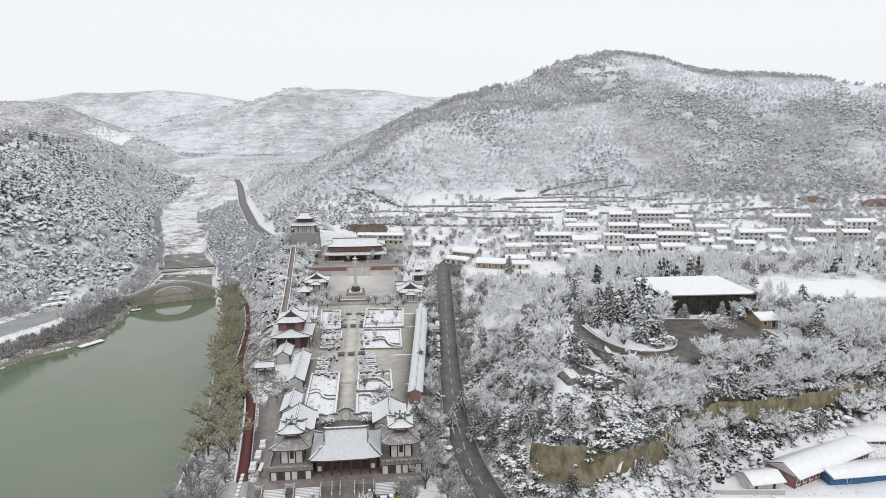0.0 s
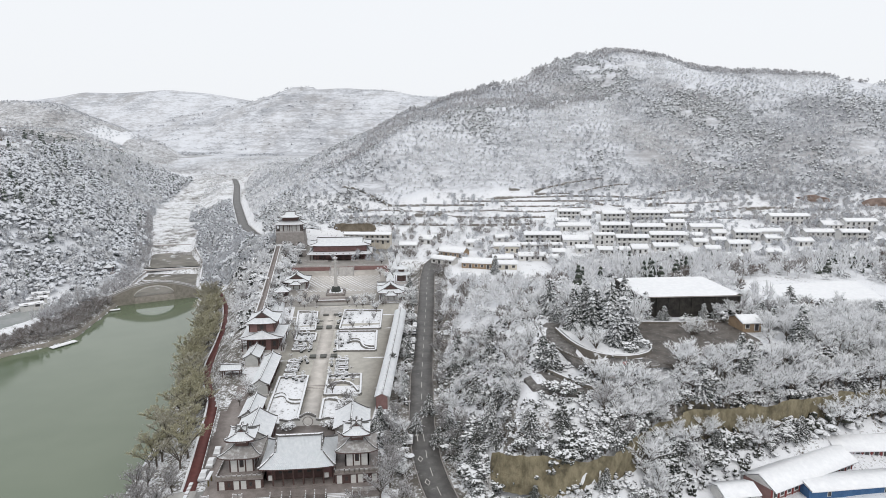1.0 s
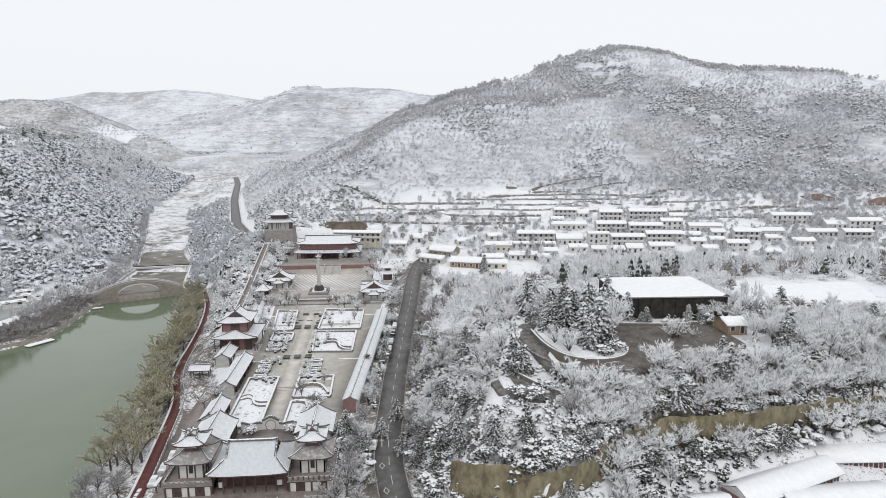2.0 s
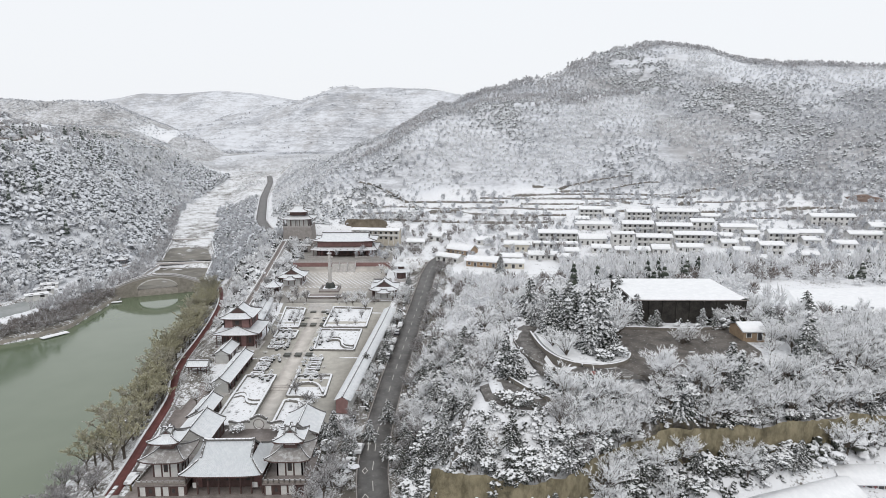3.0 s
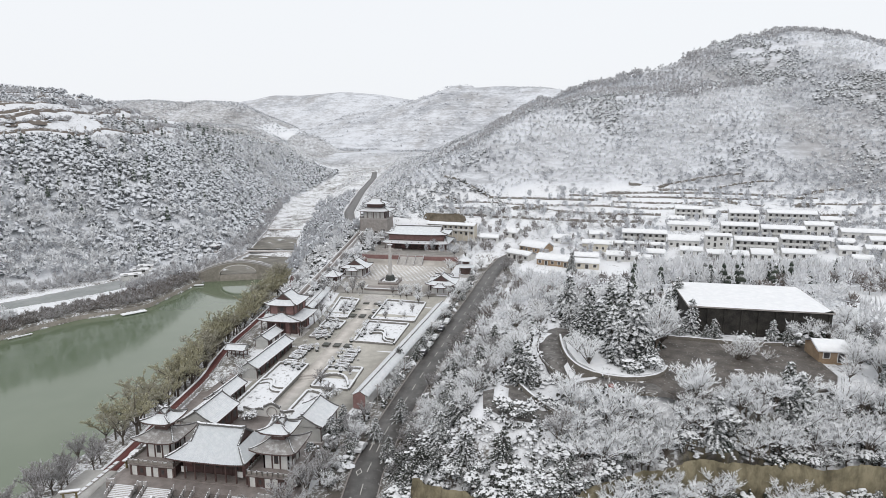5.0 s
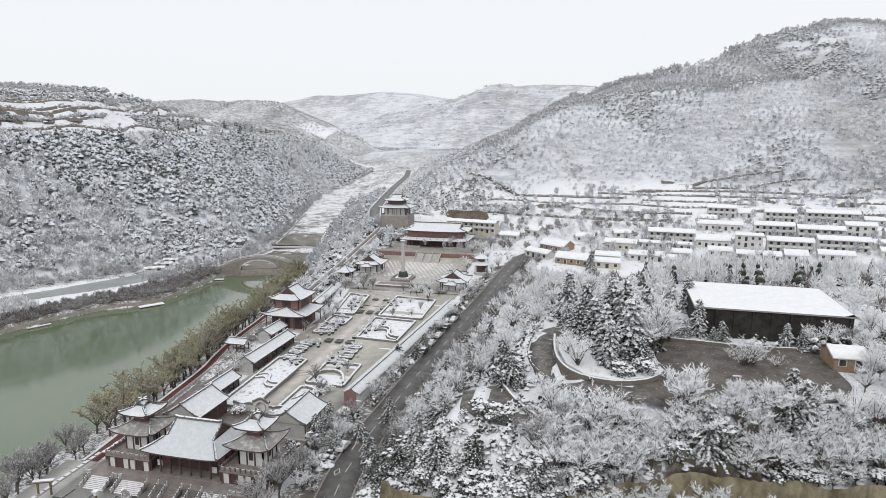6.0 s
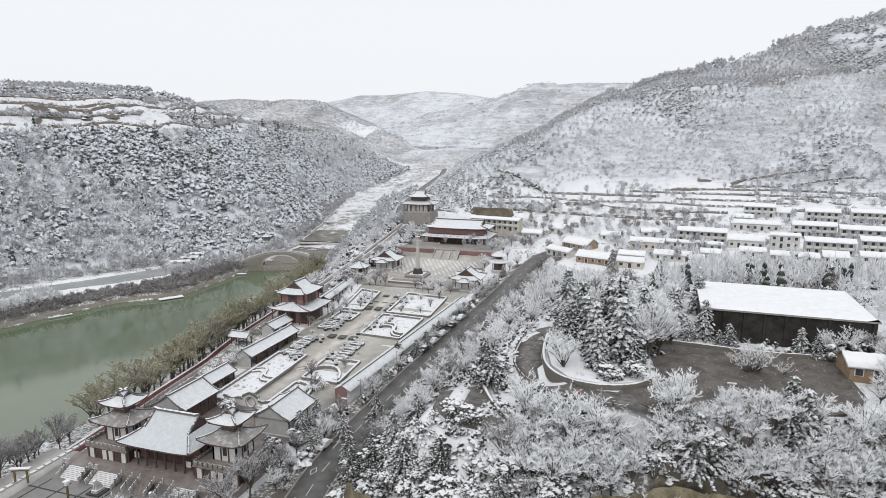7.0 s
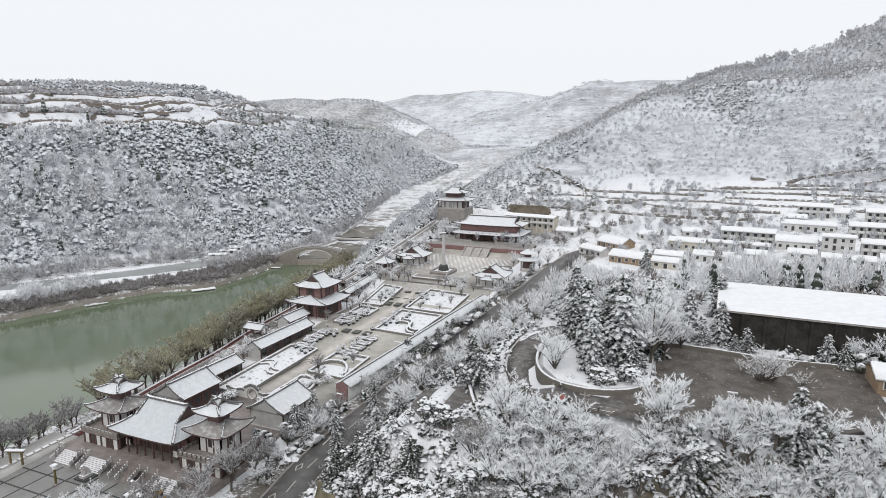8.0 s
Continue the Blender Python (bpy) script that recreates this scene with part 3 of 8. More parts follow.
# far twigs: bark paled and rime blued, distance haze mixed into both tones
M_TWIG_GREY = twig_material("hazed_grey_rimed_twigs", (.29, .287, .295), (.615, .635, .672), .80)
M_TWIG_BROWN = twig_material("hazed_brown_grey_twigs", (.305, .291, .29), (.585, .592, .615), .78)
p = spots_in(-250, 600, 430, 930, 3.4, rng, on_mountain)
X_, Q_ = p[:, 0], climb(p[:, 0], p[:, 1])[0]
kind = rough(X_, p[:, 1], 45, 34) + .5 * rough(X_, p[:, 1], 12, 35) + rng.uniform(-.5, .5, len(p)) - .15 + .4 * rough(X_, p[:, 1], 120, 47)
kind = kind + .38 * smooth(165, 240, X_) * (1 - smooth(.5, .68, Q_)) - .5 * smooth(.6, .75, Q_) * smooth(150, 200, X_)
upper = (X_ > -70) & (Q_ > .58 + .05 * rough(X_, p[:, 1], 50, 39)) & (X_ < 140 + 45 * rough(X_, p[:, 1], 60, 28))
edge = (Q_ > .47) & (Q_ < .60) & (X_ < 175) & (X_ > -90)
fringe = (Q_ > .88) & (p[:, 2] > .94 * crest_z(X_)) & (X_ > -110)
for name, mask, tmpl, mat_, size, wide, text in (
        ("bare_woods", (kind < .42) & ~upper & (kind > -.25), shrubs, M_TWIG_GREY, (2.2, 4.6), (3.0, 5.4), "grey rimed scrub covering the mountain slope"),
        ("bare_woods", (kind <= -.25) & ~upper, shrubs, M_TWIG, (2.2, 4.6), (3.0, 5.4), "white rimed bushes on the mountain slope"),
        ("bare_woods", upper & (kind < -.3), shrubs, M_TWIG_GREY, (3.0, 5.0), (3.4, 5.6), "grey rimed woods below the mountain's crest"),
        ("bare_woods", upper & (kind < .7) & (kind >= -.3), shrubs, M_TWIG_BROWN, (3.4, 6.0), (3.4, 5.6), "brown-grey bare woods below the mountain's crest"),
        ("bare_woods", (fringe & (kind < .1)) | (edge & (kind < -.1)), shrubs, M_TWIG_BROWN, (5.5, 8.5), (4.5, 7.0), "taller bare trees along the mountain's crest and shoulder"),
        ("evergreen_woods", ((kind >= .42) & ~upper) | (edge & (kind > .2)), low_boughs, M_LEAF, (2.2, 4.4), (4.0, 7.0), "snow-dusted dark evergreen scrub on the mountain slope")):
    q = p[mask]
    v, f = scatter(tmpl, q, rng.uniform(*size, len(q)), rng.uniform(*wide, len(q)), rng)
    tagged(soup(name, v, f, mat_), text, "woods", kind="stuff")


def on_left(x, y, z):
    d = stream_x(y) - stream_w(y) - west_strip(y) - x
    return (d > 6) & (z > -1) & ((z < 76 + 6 * rough(x, y, 30, 41)) | (rough(x * .07, z, 4.2, 48) + .35 * rough(x, y, 15, 42) > .02))


p = spots_in(-560, -175, 120, 900, 4.15, rng, on_left)
kind = .9 * rough(p[:, 0], p[:, 1], 52, 44) + .45 * rough(p[:, 0], p[:, 1], 13, 45) + rng.uniform(-.45, .45, len(p)) + .42
kind = kind - .45 * smooth(330, 270, p[:, 1]) * smooth(60, 30, p[:, 2]) - .75 * smooth(58, 80, p[:, 2])
high = p[:, 2] >= 70
lone = rng.uniform(0, 1, len(p))
for name, mask, tmpl, mat_, size, wide, text in (
        ("bare_woods", (kind < 0) & ~high & (lone < .45), crowns, M_TWIG_GREY, (5.0, 8.5), (6, 9.5), "grey rimed bare trees on the slope above the lake"),
        ("bare_woods", (kind < 0) & ~high & (lone >= .45) & (lone < .97), crowns, M_TWIG, (6.0, 10), (8, 12), "white rimed bare trees on the slope above the lake"),
        ("bare_woods", (kind < .1) & high & (lone < .9), crowns, M_TWIG_BROWN, (3.0, 6.0), (4, 7.0), "brown-grey bare woods between the hilltop terraces"),
        ("fir_woods", (lone > np.where(p[:, 2] > 34, .945, .985)) & (p[:, 2] < 84), firs, M_NEEDLE, (7, 12), (6.5, 9), "dark snow-dusted firs on the slope above the lake"),
        ("evergreen_woods", (kind >= 0) & ~high & (lone < .93), boughs, M_LEAFDARK, (4.5, 8.0), (6.5, 10.5), "snow-laden evergreen trees on the slope above the lake"),
        ("evergreen_woods", (kind >= .1) & high & (lone < .8), boughs, M_LEAFDARK, (3.5, 6.5), (5.0, 8.5), "snow-dusted evergreens below the hilltop terraces")):
    q = p[mask]
    v, f = scatter(tmpl, q, rng.uniform(*size, len(q)), rng.uniform(*wide, len(q)), rng)
    tagged(soup(name, v, f, mat_), text, "woods", kind="stuff")


p = spots_in(-420, -180, 125, 350, 5.2, rng, lambda x, y, z: (stream_x(y) - stream_w(y) - west_strip(y) - x > 1) & (z < 40) & (rough(x, y, 24, 46) > -.45))
lone = rough(p[:, 0], p[:, 1], 20, 49) + rng.uniform(-.6, .6, len(p))
for name, mask, tmpl, mat_, size, wide, text in (
        ("bare_woods", lone < .4, crowns, M_TWIG, (5.5, 9.5), (7, 11), "white rimed trees standing close on the lower slope"),
        ("evergreen_woods", lone >= .4, boughs, M_LEAFDARK, (5.0, 8.5), (7, 11), "snow-laden evergreens standing close on the lower slope")):
    q = p[mask]
    v, f = scatter(tmpl, q, rng.uniform(*size, len(q)), rng.uniform(*wide, len(q)), rng)
    tagged(soup(name, v, f, mat_), text, "woods", kind="stuff")


# ---------------------------------------------------------------- temple: parts of buildings

M_ROOF = Nodes("snow_on_roof_tiles", .75)
_f = M_ROOF.noise(.9, 5)
M_ROOF.bump(M_ROOF.noise(6, 3), .25, .04)
M_ROOF = M_ROOF.done(M_ROOF.mix(M_ROOF.ramp(M_ROOF.noise(2.2, 5), .60, .75, 0, .55), M_ROOF.mix(M_ROOF.ramp(_f, .3, .7), (.63, .655, .68), (.735, .75, .768)), (.30, .31, .31)))
M_ROOFGREY = Nodes("thin_snow_on_grey_tiles", .7)
M_ROOFGREY.bump(M_ROOFGREY.noise(6, 3), .25, .04)
M_ROOFGREY = M_ROOFGREY.done(M_ROOFGREY.mix(M_ROOFGREY.ramp(M_ROOFGREY.noise(1.2, 5), .35, .7), (.53, .555, .58), (.60, .62, .64)))
M_TILE = Nodes("half_bare_roof_tiles", .7)
M_TILE.bump(M_TILE.noise(5, 3), .3, .05)
M_TILE = M_TILE.done(M_TILE.mix(M_TILE.ramp(M_TILE.noise(.8, 5), .46, .72), (.30, .285, .275), (.56, .56, .565)))
M_RIDGE = snowy("snow_capped_ridge", (.10, .097, .095), (.17, .165, .16), 2, .84)
M_WOOD = plain("dark_red_timber", (.078, .050, .046), (.125, .082, .075), 1.2, .6)
M_REDWALL = plain("red_plaster", (.205, .122, .115), (.275, .168, .158), .6, .85)
M_PLASTER = plain("white_plaster", (.60, .60, .585), (.72, .715, .70), .5, .85)
M_GREYWALL = plain("grey_brick_wall", (.235, .215, .205), (.34, .32, .305), .7, .9)
M_DARK = plain("dark_window", (.035, .034, .035), (.085, .08, .08), 1.5, .35, .05)
M_BROWNSTONE = snowy("brown_stone_with_snow", (.20, .178, .16), (.31, .285, .26), 1.4, .8)
M_PALEWALL = plain("pale_grey_plaster", (.40, .40, .39), (.50, .50, .485), .5, .9)
M_STONE = plain("pale_stone", (.42, .405, .39), (.58, .565, .55), .9, .85)
M_STONESNOW = snowy("snow_topped_stone", (.375, .355, .345), (.52, .49, .48), 1.2, .6)
M_PAVE = Nodes("wet_stone_paving", .55)
M_PAVE.bump(M_PAVE.noise(7, 3), .2, .02)
M_PAVE = M_PAVE.done(M_PAVE.mix(M_PAVE.ramp(M_PAVE.noise(.3, 5), .35, .7), (.485, .455, .42), (.615, .58, .54)))
M_COURT = plain("damp_grey_court_paving", (.405, .388, .352), (.53, .51, .462), .35, .55)
M_DARKPAVE = plain("dark_wet_paving", (.19, .165, .155), (.30, .267, .252), .5, .5)
M_WETDARK = plain("dark_wet_slab", (.055, .058, .05), (.095, .097, .085), .8, .4)
M_BLACKSTONE = plain("dark_green_bronze", (.03, .035, .032), (.07, .075, .07), 1, .5)


def temple(u, v, z, turn=0.0):
    return Matrix.Translation((*at(u, v), z)) @ Matrix.Rotation(radians(AXIS + turn), 4, "Z")


def curved_roof(parent, W, D, R, g, rise, lift, z, rib=1.0, name="roof", snow=None, ridges=True, r=.2, m=None):
    """Hip-and-gable roof with swept eaves: W by D over the eaves, ridge R long along x, hips up to the share g of its height."""
    snow = snow or M_ROOF
    m = m or Matrix()
    hx = lambda t: W / 2 - (W - R) / 2 * (min(t / g, 1) if g > 0 else 1 if t > 0 else 0)
    hy = lambda t: D / 2 * (1 - t)
    if g <= 0:
        hx = lambda t: W / 2

    def spot(side, s, t, sgn, low=0.0):
        up = lift * abs(s) ** 4 * (1 - t) ** 2
        zz = z + rise * t ** 1.3 + up - low
        if side:
            return (sgn * (hx(t) + .35 * up), s * (hy(t) + .35 * up), zz)
        return (s * (hx(t) + .35 * up), sgn * (hy(t) + .35 * up), zz)

    ts = sorted({0, .12, .28, .45, .65, .85, 1.0, g})
    bm, low = bmesh.new(), bmesh.new()
    for side in (False, True):
        if side and g <= 0:
            continue
        rows = [t for t in ts if not side or t <= g]
        n = max(4, int((D if side else W) / rib)) * 2
        for sgn in (-1, 1):
            grid = [[bm.verts.new(spot(side, -1 + 2 * i / n, t, sgn, 0 if i % 2 else .07)) for i in range(n + 1)] for t in rows]
            for a, b in zip(grid, grid[1:]):
                for i in range(n):
                    bm.faces.new((a[i], a[i + 1], b[i + 1], b[i]))
            k = 10
            rim = [[low.verts.new(Vector(spot(side, -1 + 2 * i / k, t, sgn, d))) for i in range(k + 1)] for t, d in ((0, .09), (0, .34), (.34, .5))]
            for a, b in zip(rim, rim[1:]):
                for i in range(k):
                    low.faces.new((a[i], a[i + 1], b[i + 1], b[i]))
    bmesh.ops.remove_doubles(bm, verts=bm.verts, dist=.01)
    bmesh.ops.remove_doubles(low, verts=low.verts, dist=.02)
    bmesh.ops.recalc_face_normals(bm, faces=bm.faces)
    bm.transform(m)
    low.transform(m)
    top = part(name, bm, snow, parent)
    part("soffit", low, M_WOOD, top, "dark red timber eaves")
    if g < 1:
        gt = [t for t in ts if t >= g]
        for sgn in (-1, 1):
            bm = bmesh.new()
            x = sgn * (hx(1.0) - .25)
            ring = [(x, -hy(t), z + rise * t ** 1.3 - .1) for t in gt] + [(x, hy(t), z + rise * t ** 1.3 - .1) for t in reversed(gt[:-1])]
            front = [bm.verts.new(p_) for p_ in ring]
            back = [bm.verts.new((p_[0] - sgn * .3, p_[1], p_[2])) for p_ in ring]
            bm.faces.new(front if sgn > 0 else front[::-1])
            for i in range(len(ring)):
                j = (i + 1) % len(ring)
                bm.faces.new((front[i], front[j], back[j], back[i]))
            bm.transform(m)
            part("gable", bm, M_WOOD if g > 0 else M_PALEWALL, top)
    if ridges:
        lines_ = [[(-hx(1) - .1, 0, z + rise + .45), (-hx(1) * .85, 0, z + rise + .22), (hx(1) * .85, 0, z + rise + .22), (hx(1) + .1, 0, z + rise + .45)]]
        for sx in (-1, 1):
            for sy in (-1, 1):
                if g > 0:
                    lines_.append([Vector(spot(False, sx, t, sy)) + Vector((0, 0, .12)) for t in (0, .1, .2, .3, .4, .5, .6, .7, .8, .9, 1) if t <= g])
                if g < 1:
                    lines_.append([(sx * (hx(1) - .1), sy * hy(t), z + rise * t ** 1.3 + .12) for t in np.linspace(g, .99, 6)])
        for i, ln in enumerate(lines_):
            if len(ln) > 1:
                bm = bmesh.new()
                add_tube(bm, ln, r * (1.6 if i == 0 else 1.25), r * (1.6 if i == 0 else 1.05), 5)
                bm.transform(m)
                part("ridge", bm, M_RIDGE, top)
    return top


def bay_wall(parent, x0, x1, y, z0, z1, pattern, m=None, post=.16):
    """One facade: posts with panels between them; pattern names each bay: w white, d dark window, r red, o open."""
    m = m or Matrix()
    n = len(pattern)
    w = (x1 - x0) / n
    for i in range(n + 1):
        x = x0 + i * w
        part("post", box(x - post, x + post, y - post, y + post, z0, z1, m), M_WOOD, parent)
    part("beam", box(x0, x1, y - .12, y + .12, z1 - .35, z1, m), M_WOOD, parent)
    for i, c in enumerate(pattern):
        if c == "o":
            continue
        a, b = x0 + i * w + post, x0 + (i + 1) * w - post
        p_ = part("panel", box(a, b, y - .06, y + .06, z0, z1 - .35, m), {"w": M_PLASTER, "d": M_PLASTER, "r": M_REDWALL, "k": M_WOOD}[c], parent)
        if c in "dk":
            h = z1 - .35 - z0
            f = part("window", box(a + .18 * (b - a), b - .18 * (b - a), y - .1, y + .1, z0 + .28 * h, z0 + .86 * h, m), M_WOOD, p_)
            part("pane", box(a + .26 * (b - a), b - .26 * (b - a), y - .115, y + .115, z0 + .34 * h, z0 + .8 * h, m), M_DARK, p_)


def four_walls(parent, hw, hd, z0, z1, front, side, y=0.0, x=0.0):
    q = Matrix.Translation((x, y, 0))
    bay_wall(parent, -hw, hw, -hd, z0, z1, front, m=q)
    bay_wall(parent, -hw, hw, hd, z0, z1, front, m=q)
    s = q @ Matrix.Rotation(radians(90), 4, "Z")
    bay_wall(parent, -hd, hd, -hw, z0, z1, side, m=s)
    bay_wall(parent, -hd, hd, hw, z0, z1, side, m=s)


def add_rail(bm, a, b, h=.9, step=1.5, cap=.09):
    """A stone balustrade from a to b: posts with knobs, a rail and slabs."""
    a, b = Vector(a), Vector(b)
    d = b - a
    n = max(1, round(d.length / step))
    ang = math.atan2(d.y, d.x)
    for i in range(n + 1):
        p_ = a + d * i / n
        add_box(bm, -.12, .12, -.12, .12, 0, h + .2, Matrix.Translation(p_) @ Matrix.Rotation(ang, 4, "Z"))
    for i in range(n):
        p_, q_ = a + d * i / n, a + d * (i + 1) / n
        L = (q_ - p_).length
        tilt = math.asin((q_.z - p_.z) / L)
        mm = Matrix.Translation(p_) @ Matrix.Rotation(ang, 4, "Z") @ Matrix.Rotation(-tilt, 4, "Y")
        add_box(bm, .1, L - .1, -.06, .06, .05, h * .68, mm)
        add_box(bm, .1, L - .1, -cap, cap, h * .78, h, mm)


def rail(name, pts, parent=None, h=.9, step=1.5, material=None):
    """A run of balustrade, bay by bay, under parent or as a thing of its own."""
    owner = parent or empty(name, Matrix(), "", "")
    for a, b in zip(pts, pts[1:]):
        a, b = Vector(a), Vector(b)
        n = max(1, round((b - a).length / step))
        for i in range(n):
            bm = bmesh.new()
            add_rail(bm, a + (b - a) * i / n, a + (b - a) * (i + 1) / n, h, 99)
            part(name + "_bay", bm, material or M_STONESNOW, owner)
    return owner


# ---------------------------------------------------------------- temple: gate

def gate_hall():
    g = empty("gate_hall", temple(.15, 2.9, 1.35), "wide temple gate hall under a snow-covered swept tile roof", "gatehouse")
    # podium and front panels coloured dark for the deep shade under the eaves
    part("podium", box(-8.9, 8.9, -6.4, 6.6, -1.9, .45), M_DARKPAVE, g)
    four_walls(g, 8.0, 3.4, .45, 5.6, "rkkkkkr", "rrr", y=.6)
    for i in range(8):
        x = -8.4 + 16.8 * i / 7
        bm = bmesh.new()
        add_tube(bm, [(x, -5.6, .45), (x, -5.6, 5.4)], .2, .18, 8)
        part("column", bm, M_WOOD, g)
    part("lintel", box(-8.6, 8.6, -5.75, -5.45, 4.7, 5.4), M_WOOD, g)
    # dark panel painted in for the shade inside the open doorway
    part("doorway", box(-2.2, 2.2, -2.75, -2.6, .45, 4.2), M_DARK, g, "gate doorway with its inside shade as a dark panel")
    for i, x in enumerate((-6.6, 6.6)):
        part("notice_board", box(x - .6, x + .6, -5.1, -5.0, 1.6, 2.9), M_PLASTER, g)
    part("ceiling", box(-8.4, 8.4, -5.6, 5.6, 5.4, 5.75), M_WOOD, g)
    curved_roof(g, 17.8, 15.2, 11.4, .55, 4.6, .5, 5.75, .5, r=.22, snow=M_ROOFGREY)
    return g


def gate_tower(u, v):
    t = empty("gate_tower", temple(u, v, 0), "two-tiered gate tower with white panels and snowy cross-gabled roof", "tower", "towers flanking the gate hall")
    # ground storey with a railed terrace
    part("ground_storey", box(-5.0, 5.0, -5.4, 6.4, -.5, 4.15), M_WOOD, t)
    bay_wall(t, -5.1, 5.1, -5.55, 1.5, 4.1, "wkwwkw", post=.2)
    part("terrace_floor", box(-5.5, 5.5, -6.1, 6.8, 4.15, 4.55), M_DARKPAVE, t)
    rail("parapet", [(-5.35, 6.6, 4.55), (-5.35, -5.95, 4.55), (5.35, -5.95, 4.55), (5.35, 6.6, 4.55)], t, .85, 1.2, M_BROWNSTONE)
    # upper room
    four_walls(t, 2.75, 2.75, 4.55, 9.0, "wdw", "wdw")
    part("floor_beam", box(-2.95, 2.95, -2.95, 2.95, 8.75, 9.2), M_WOOD, t)
    curved_roof(t, 9.7, 9.4, 3.0, .999, 2.0, .8, 8.95, .5, "lower_roof", M_TILE, True, .14)
    part("lantern", box(-1.5, 1.5, -1.5, 1.5, 10.6, 12.9), M_WOOD, t)
    part("lantern_board", box(-1.1, 1.1, -1.58, -1.53, 11.4, 11.9), M_PLASTER, t)
    curved_roof(t, 6.7, 6.7, 2.7, .5, 2.3, .6, 12.75, .5, "upper_roof", M_ROOF, True, .17)
    curved_roof(t, 6.5, 6.5, 2.7, .5, 2.25, .1, 12.73, .5, "cross_roof", M_ROOF, True, .17, m=Matrix.Rotation(radians(90), 4, "Z"))
    bm = bmesh.new()
    add_tube(bm, [(0, 0, 14.9), (0, 0, 15.5), (0, 0, 16.2)], .32, .06, 8)
    part("finial", bm, M_RIDGE, t)
    return t


gate_hall()
tower = gate_tower(-13.6, 2.7)
copy_thing(tower, temple(14.2, 2.7, 0))


def side_hall(u0, v, length, width, z, eave, rise, label, turn=0.0, wall=None, west="kkkkk", east="kkkkk"):
    h = empty("side_hall", temple(u0, v, z, turn), label, "hall")
    hl, hw = length / 2, width / 2 - .7
    part("plinth", box(-hw - .5, hw + .5, -hl - .2, hl + .2, -.8, .2), M_STONE, h)
    part("end_wall", box(-hw, hw, -hl + .3, -hl + .6, .2, eave), wall or M_PALEWALL, h)
    part("end_wall", box(-hw, hw, hl - .6, hl - .3, .2, eave), wall or M_PALEWALL, h)
    s = Matrix.Rotation(radians(90), 4, "Z")
    bay_wall(h, -hl + .5, hl - .5, -hw, .2, eave, east, m=s)
    bay_wall(h, -hl + .5, hl - .5, hw, .2, eave, west, m=s)
    curved_roof(h, length + .6, width, length + .6, 0, rise, .0, eave, .6, m=s, r=.17)
    return h


side_hall(-14.6, 22.6, 12.6, 10.2, .3, 4.6, 2.9, "grey gabled side hall with snow-covered tile roof and red front", west="wwww", east="kkkk")
side_hall(12.0, 25.6, 12.2, 10.4, .5, 4.2, 2.7, "grey gabled hall with snow-covered roof beside the gate court", west="kkkk", east="wwww")
side_hall(-18.2, 37.6, 13.0, 6.0, .8, 3.4, 1.7, "low covered gallery with snowy roof and dark posts", west="wwwww", east="ooooo")
side_hall(-18.8, 65.6, 27.0, 6.2, 1.6, 3.6, 1.7, "long covered gallery with snowy roof beside the parterres", west="wwwwwwwww", east="okokokoko")
side_hall(-26.0, 81.5, 11.5, 6.0, 2.6, 3.3, 1.6, "small snow-roofed wing beside the red two-storey pavilion", west="wwww", east="kwkw")


def bank_gallery():
    """The roofed walk that climbs the bank behind the red pavilion."""
    g = empty("bank_gallery", Matrix(), "narrow roofed walk with a white snow roof behind the red pavilion", "gallery")
    line = dense([(-60.2, 252.5, 5.3), (-62.8, 266, 5.9), (-65.8, 280, 6.6)], 1.5)
    v_, f_ = strip(line, (-2.4, -2.4, -1.2, 0, 1.2, 2.4, 2.4), (2.7, 2.95, 3.35, 3.9, 3.35, 2.95, 2.7))
    soup("roof", v_, f_, M_ROOF, g)
    v_, f_ = strip(line, (-.17, -.14, .14, .17), (3.8, 4.08, 4.08, 3.8))
    soup("ridge", v_, f_, M_RIDGE, g)
    v_, f_ = strip(line, (-1.75, -1.75, -1.5, -1.5), (-2, 2.9, 2.9, -2))
    soup("wall", v_, f_, M_REDWALL, g)
    v_, f_ = strip(line, (-1.5, -1.5, 1.9, 1.9), (-2, .1, .1, -2))
    soup("floor", v_, f_, M_STONE, g)
    for p_ in line[::2]:
        part("post", box(p_[0] + 1.5, p_[0] + 1.7, p_[1] - .1, p_[1] + .1, p_[2], p_[2] + 2.9), M_WOOD, g)


bank_gallery()


def corner_pavilion():
    p_ = empty("corner_pavilion", temple(-24.7, 145.5, 9.4), "small square pavilion with a snowy pyramid roof on the bank", "pavilion")
    part("podium", box(-3.2, 3.2, -3.2, 3.2, -3, .3), M_STONE, p_)
    four_walls(p_, 2.2, 2.2, .3, 3.9, "kwk", "wkw")
    for x in (-2.5, 2.5):
        for y in (-2.5, 2.5):
            part("post", box(x - .14, x + .14, y - .14, y + .14, .3, 4.0), M_WOOD, p_)
    curved_roof(p_, 7.2, 7.2, .5, .999, 2.5, .5, 4.0, .6, r=.13)


corner_pavilion()


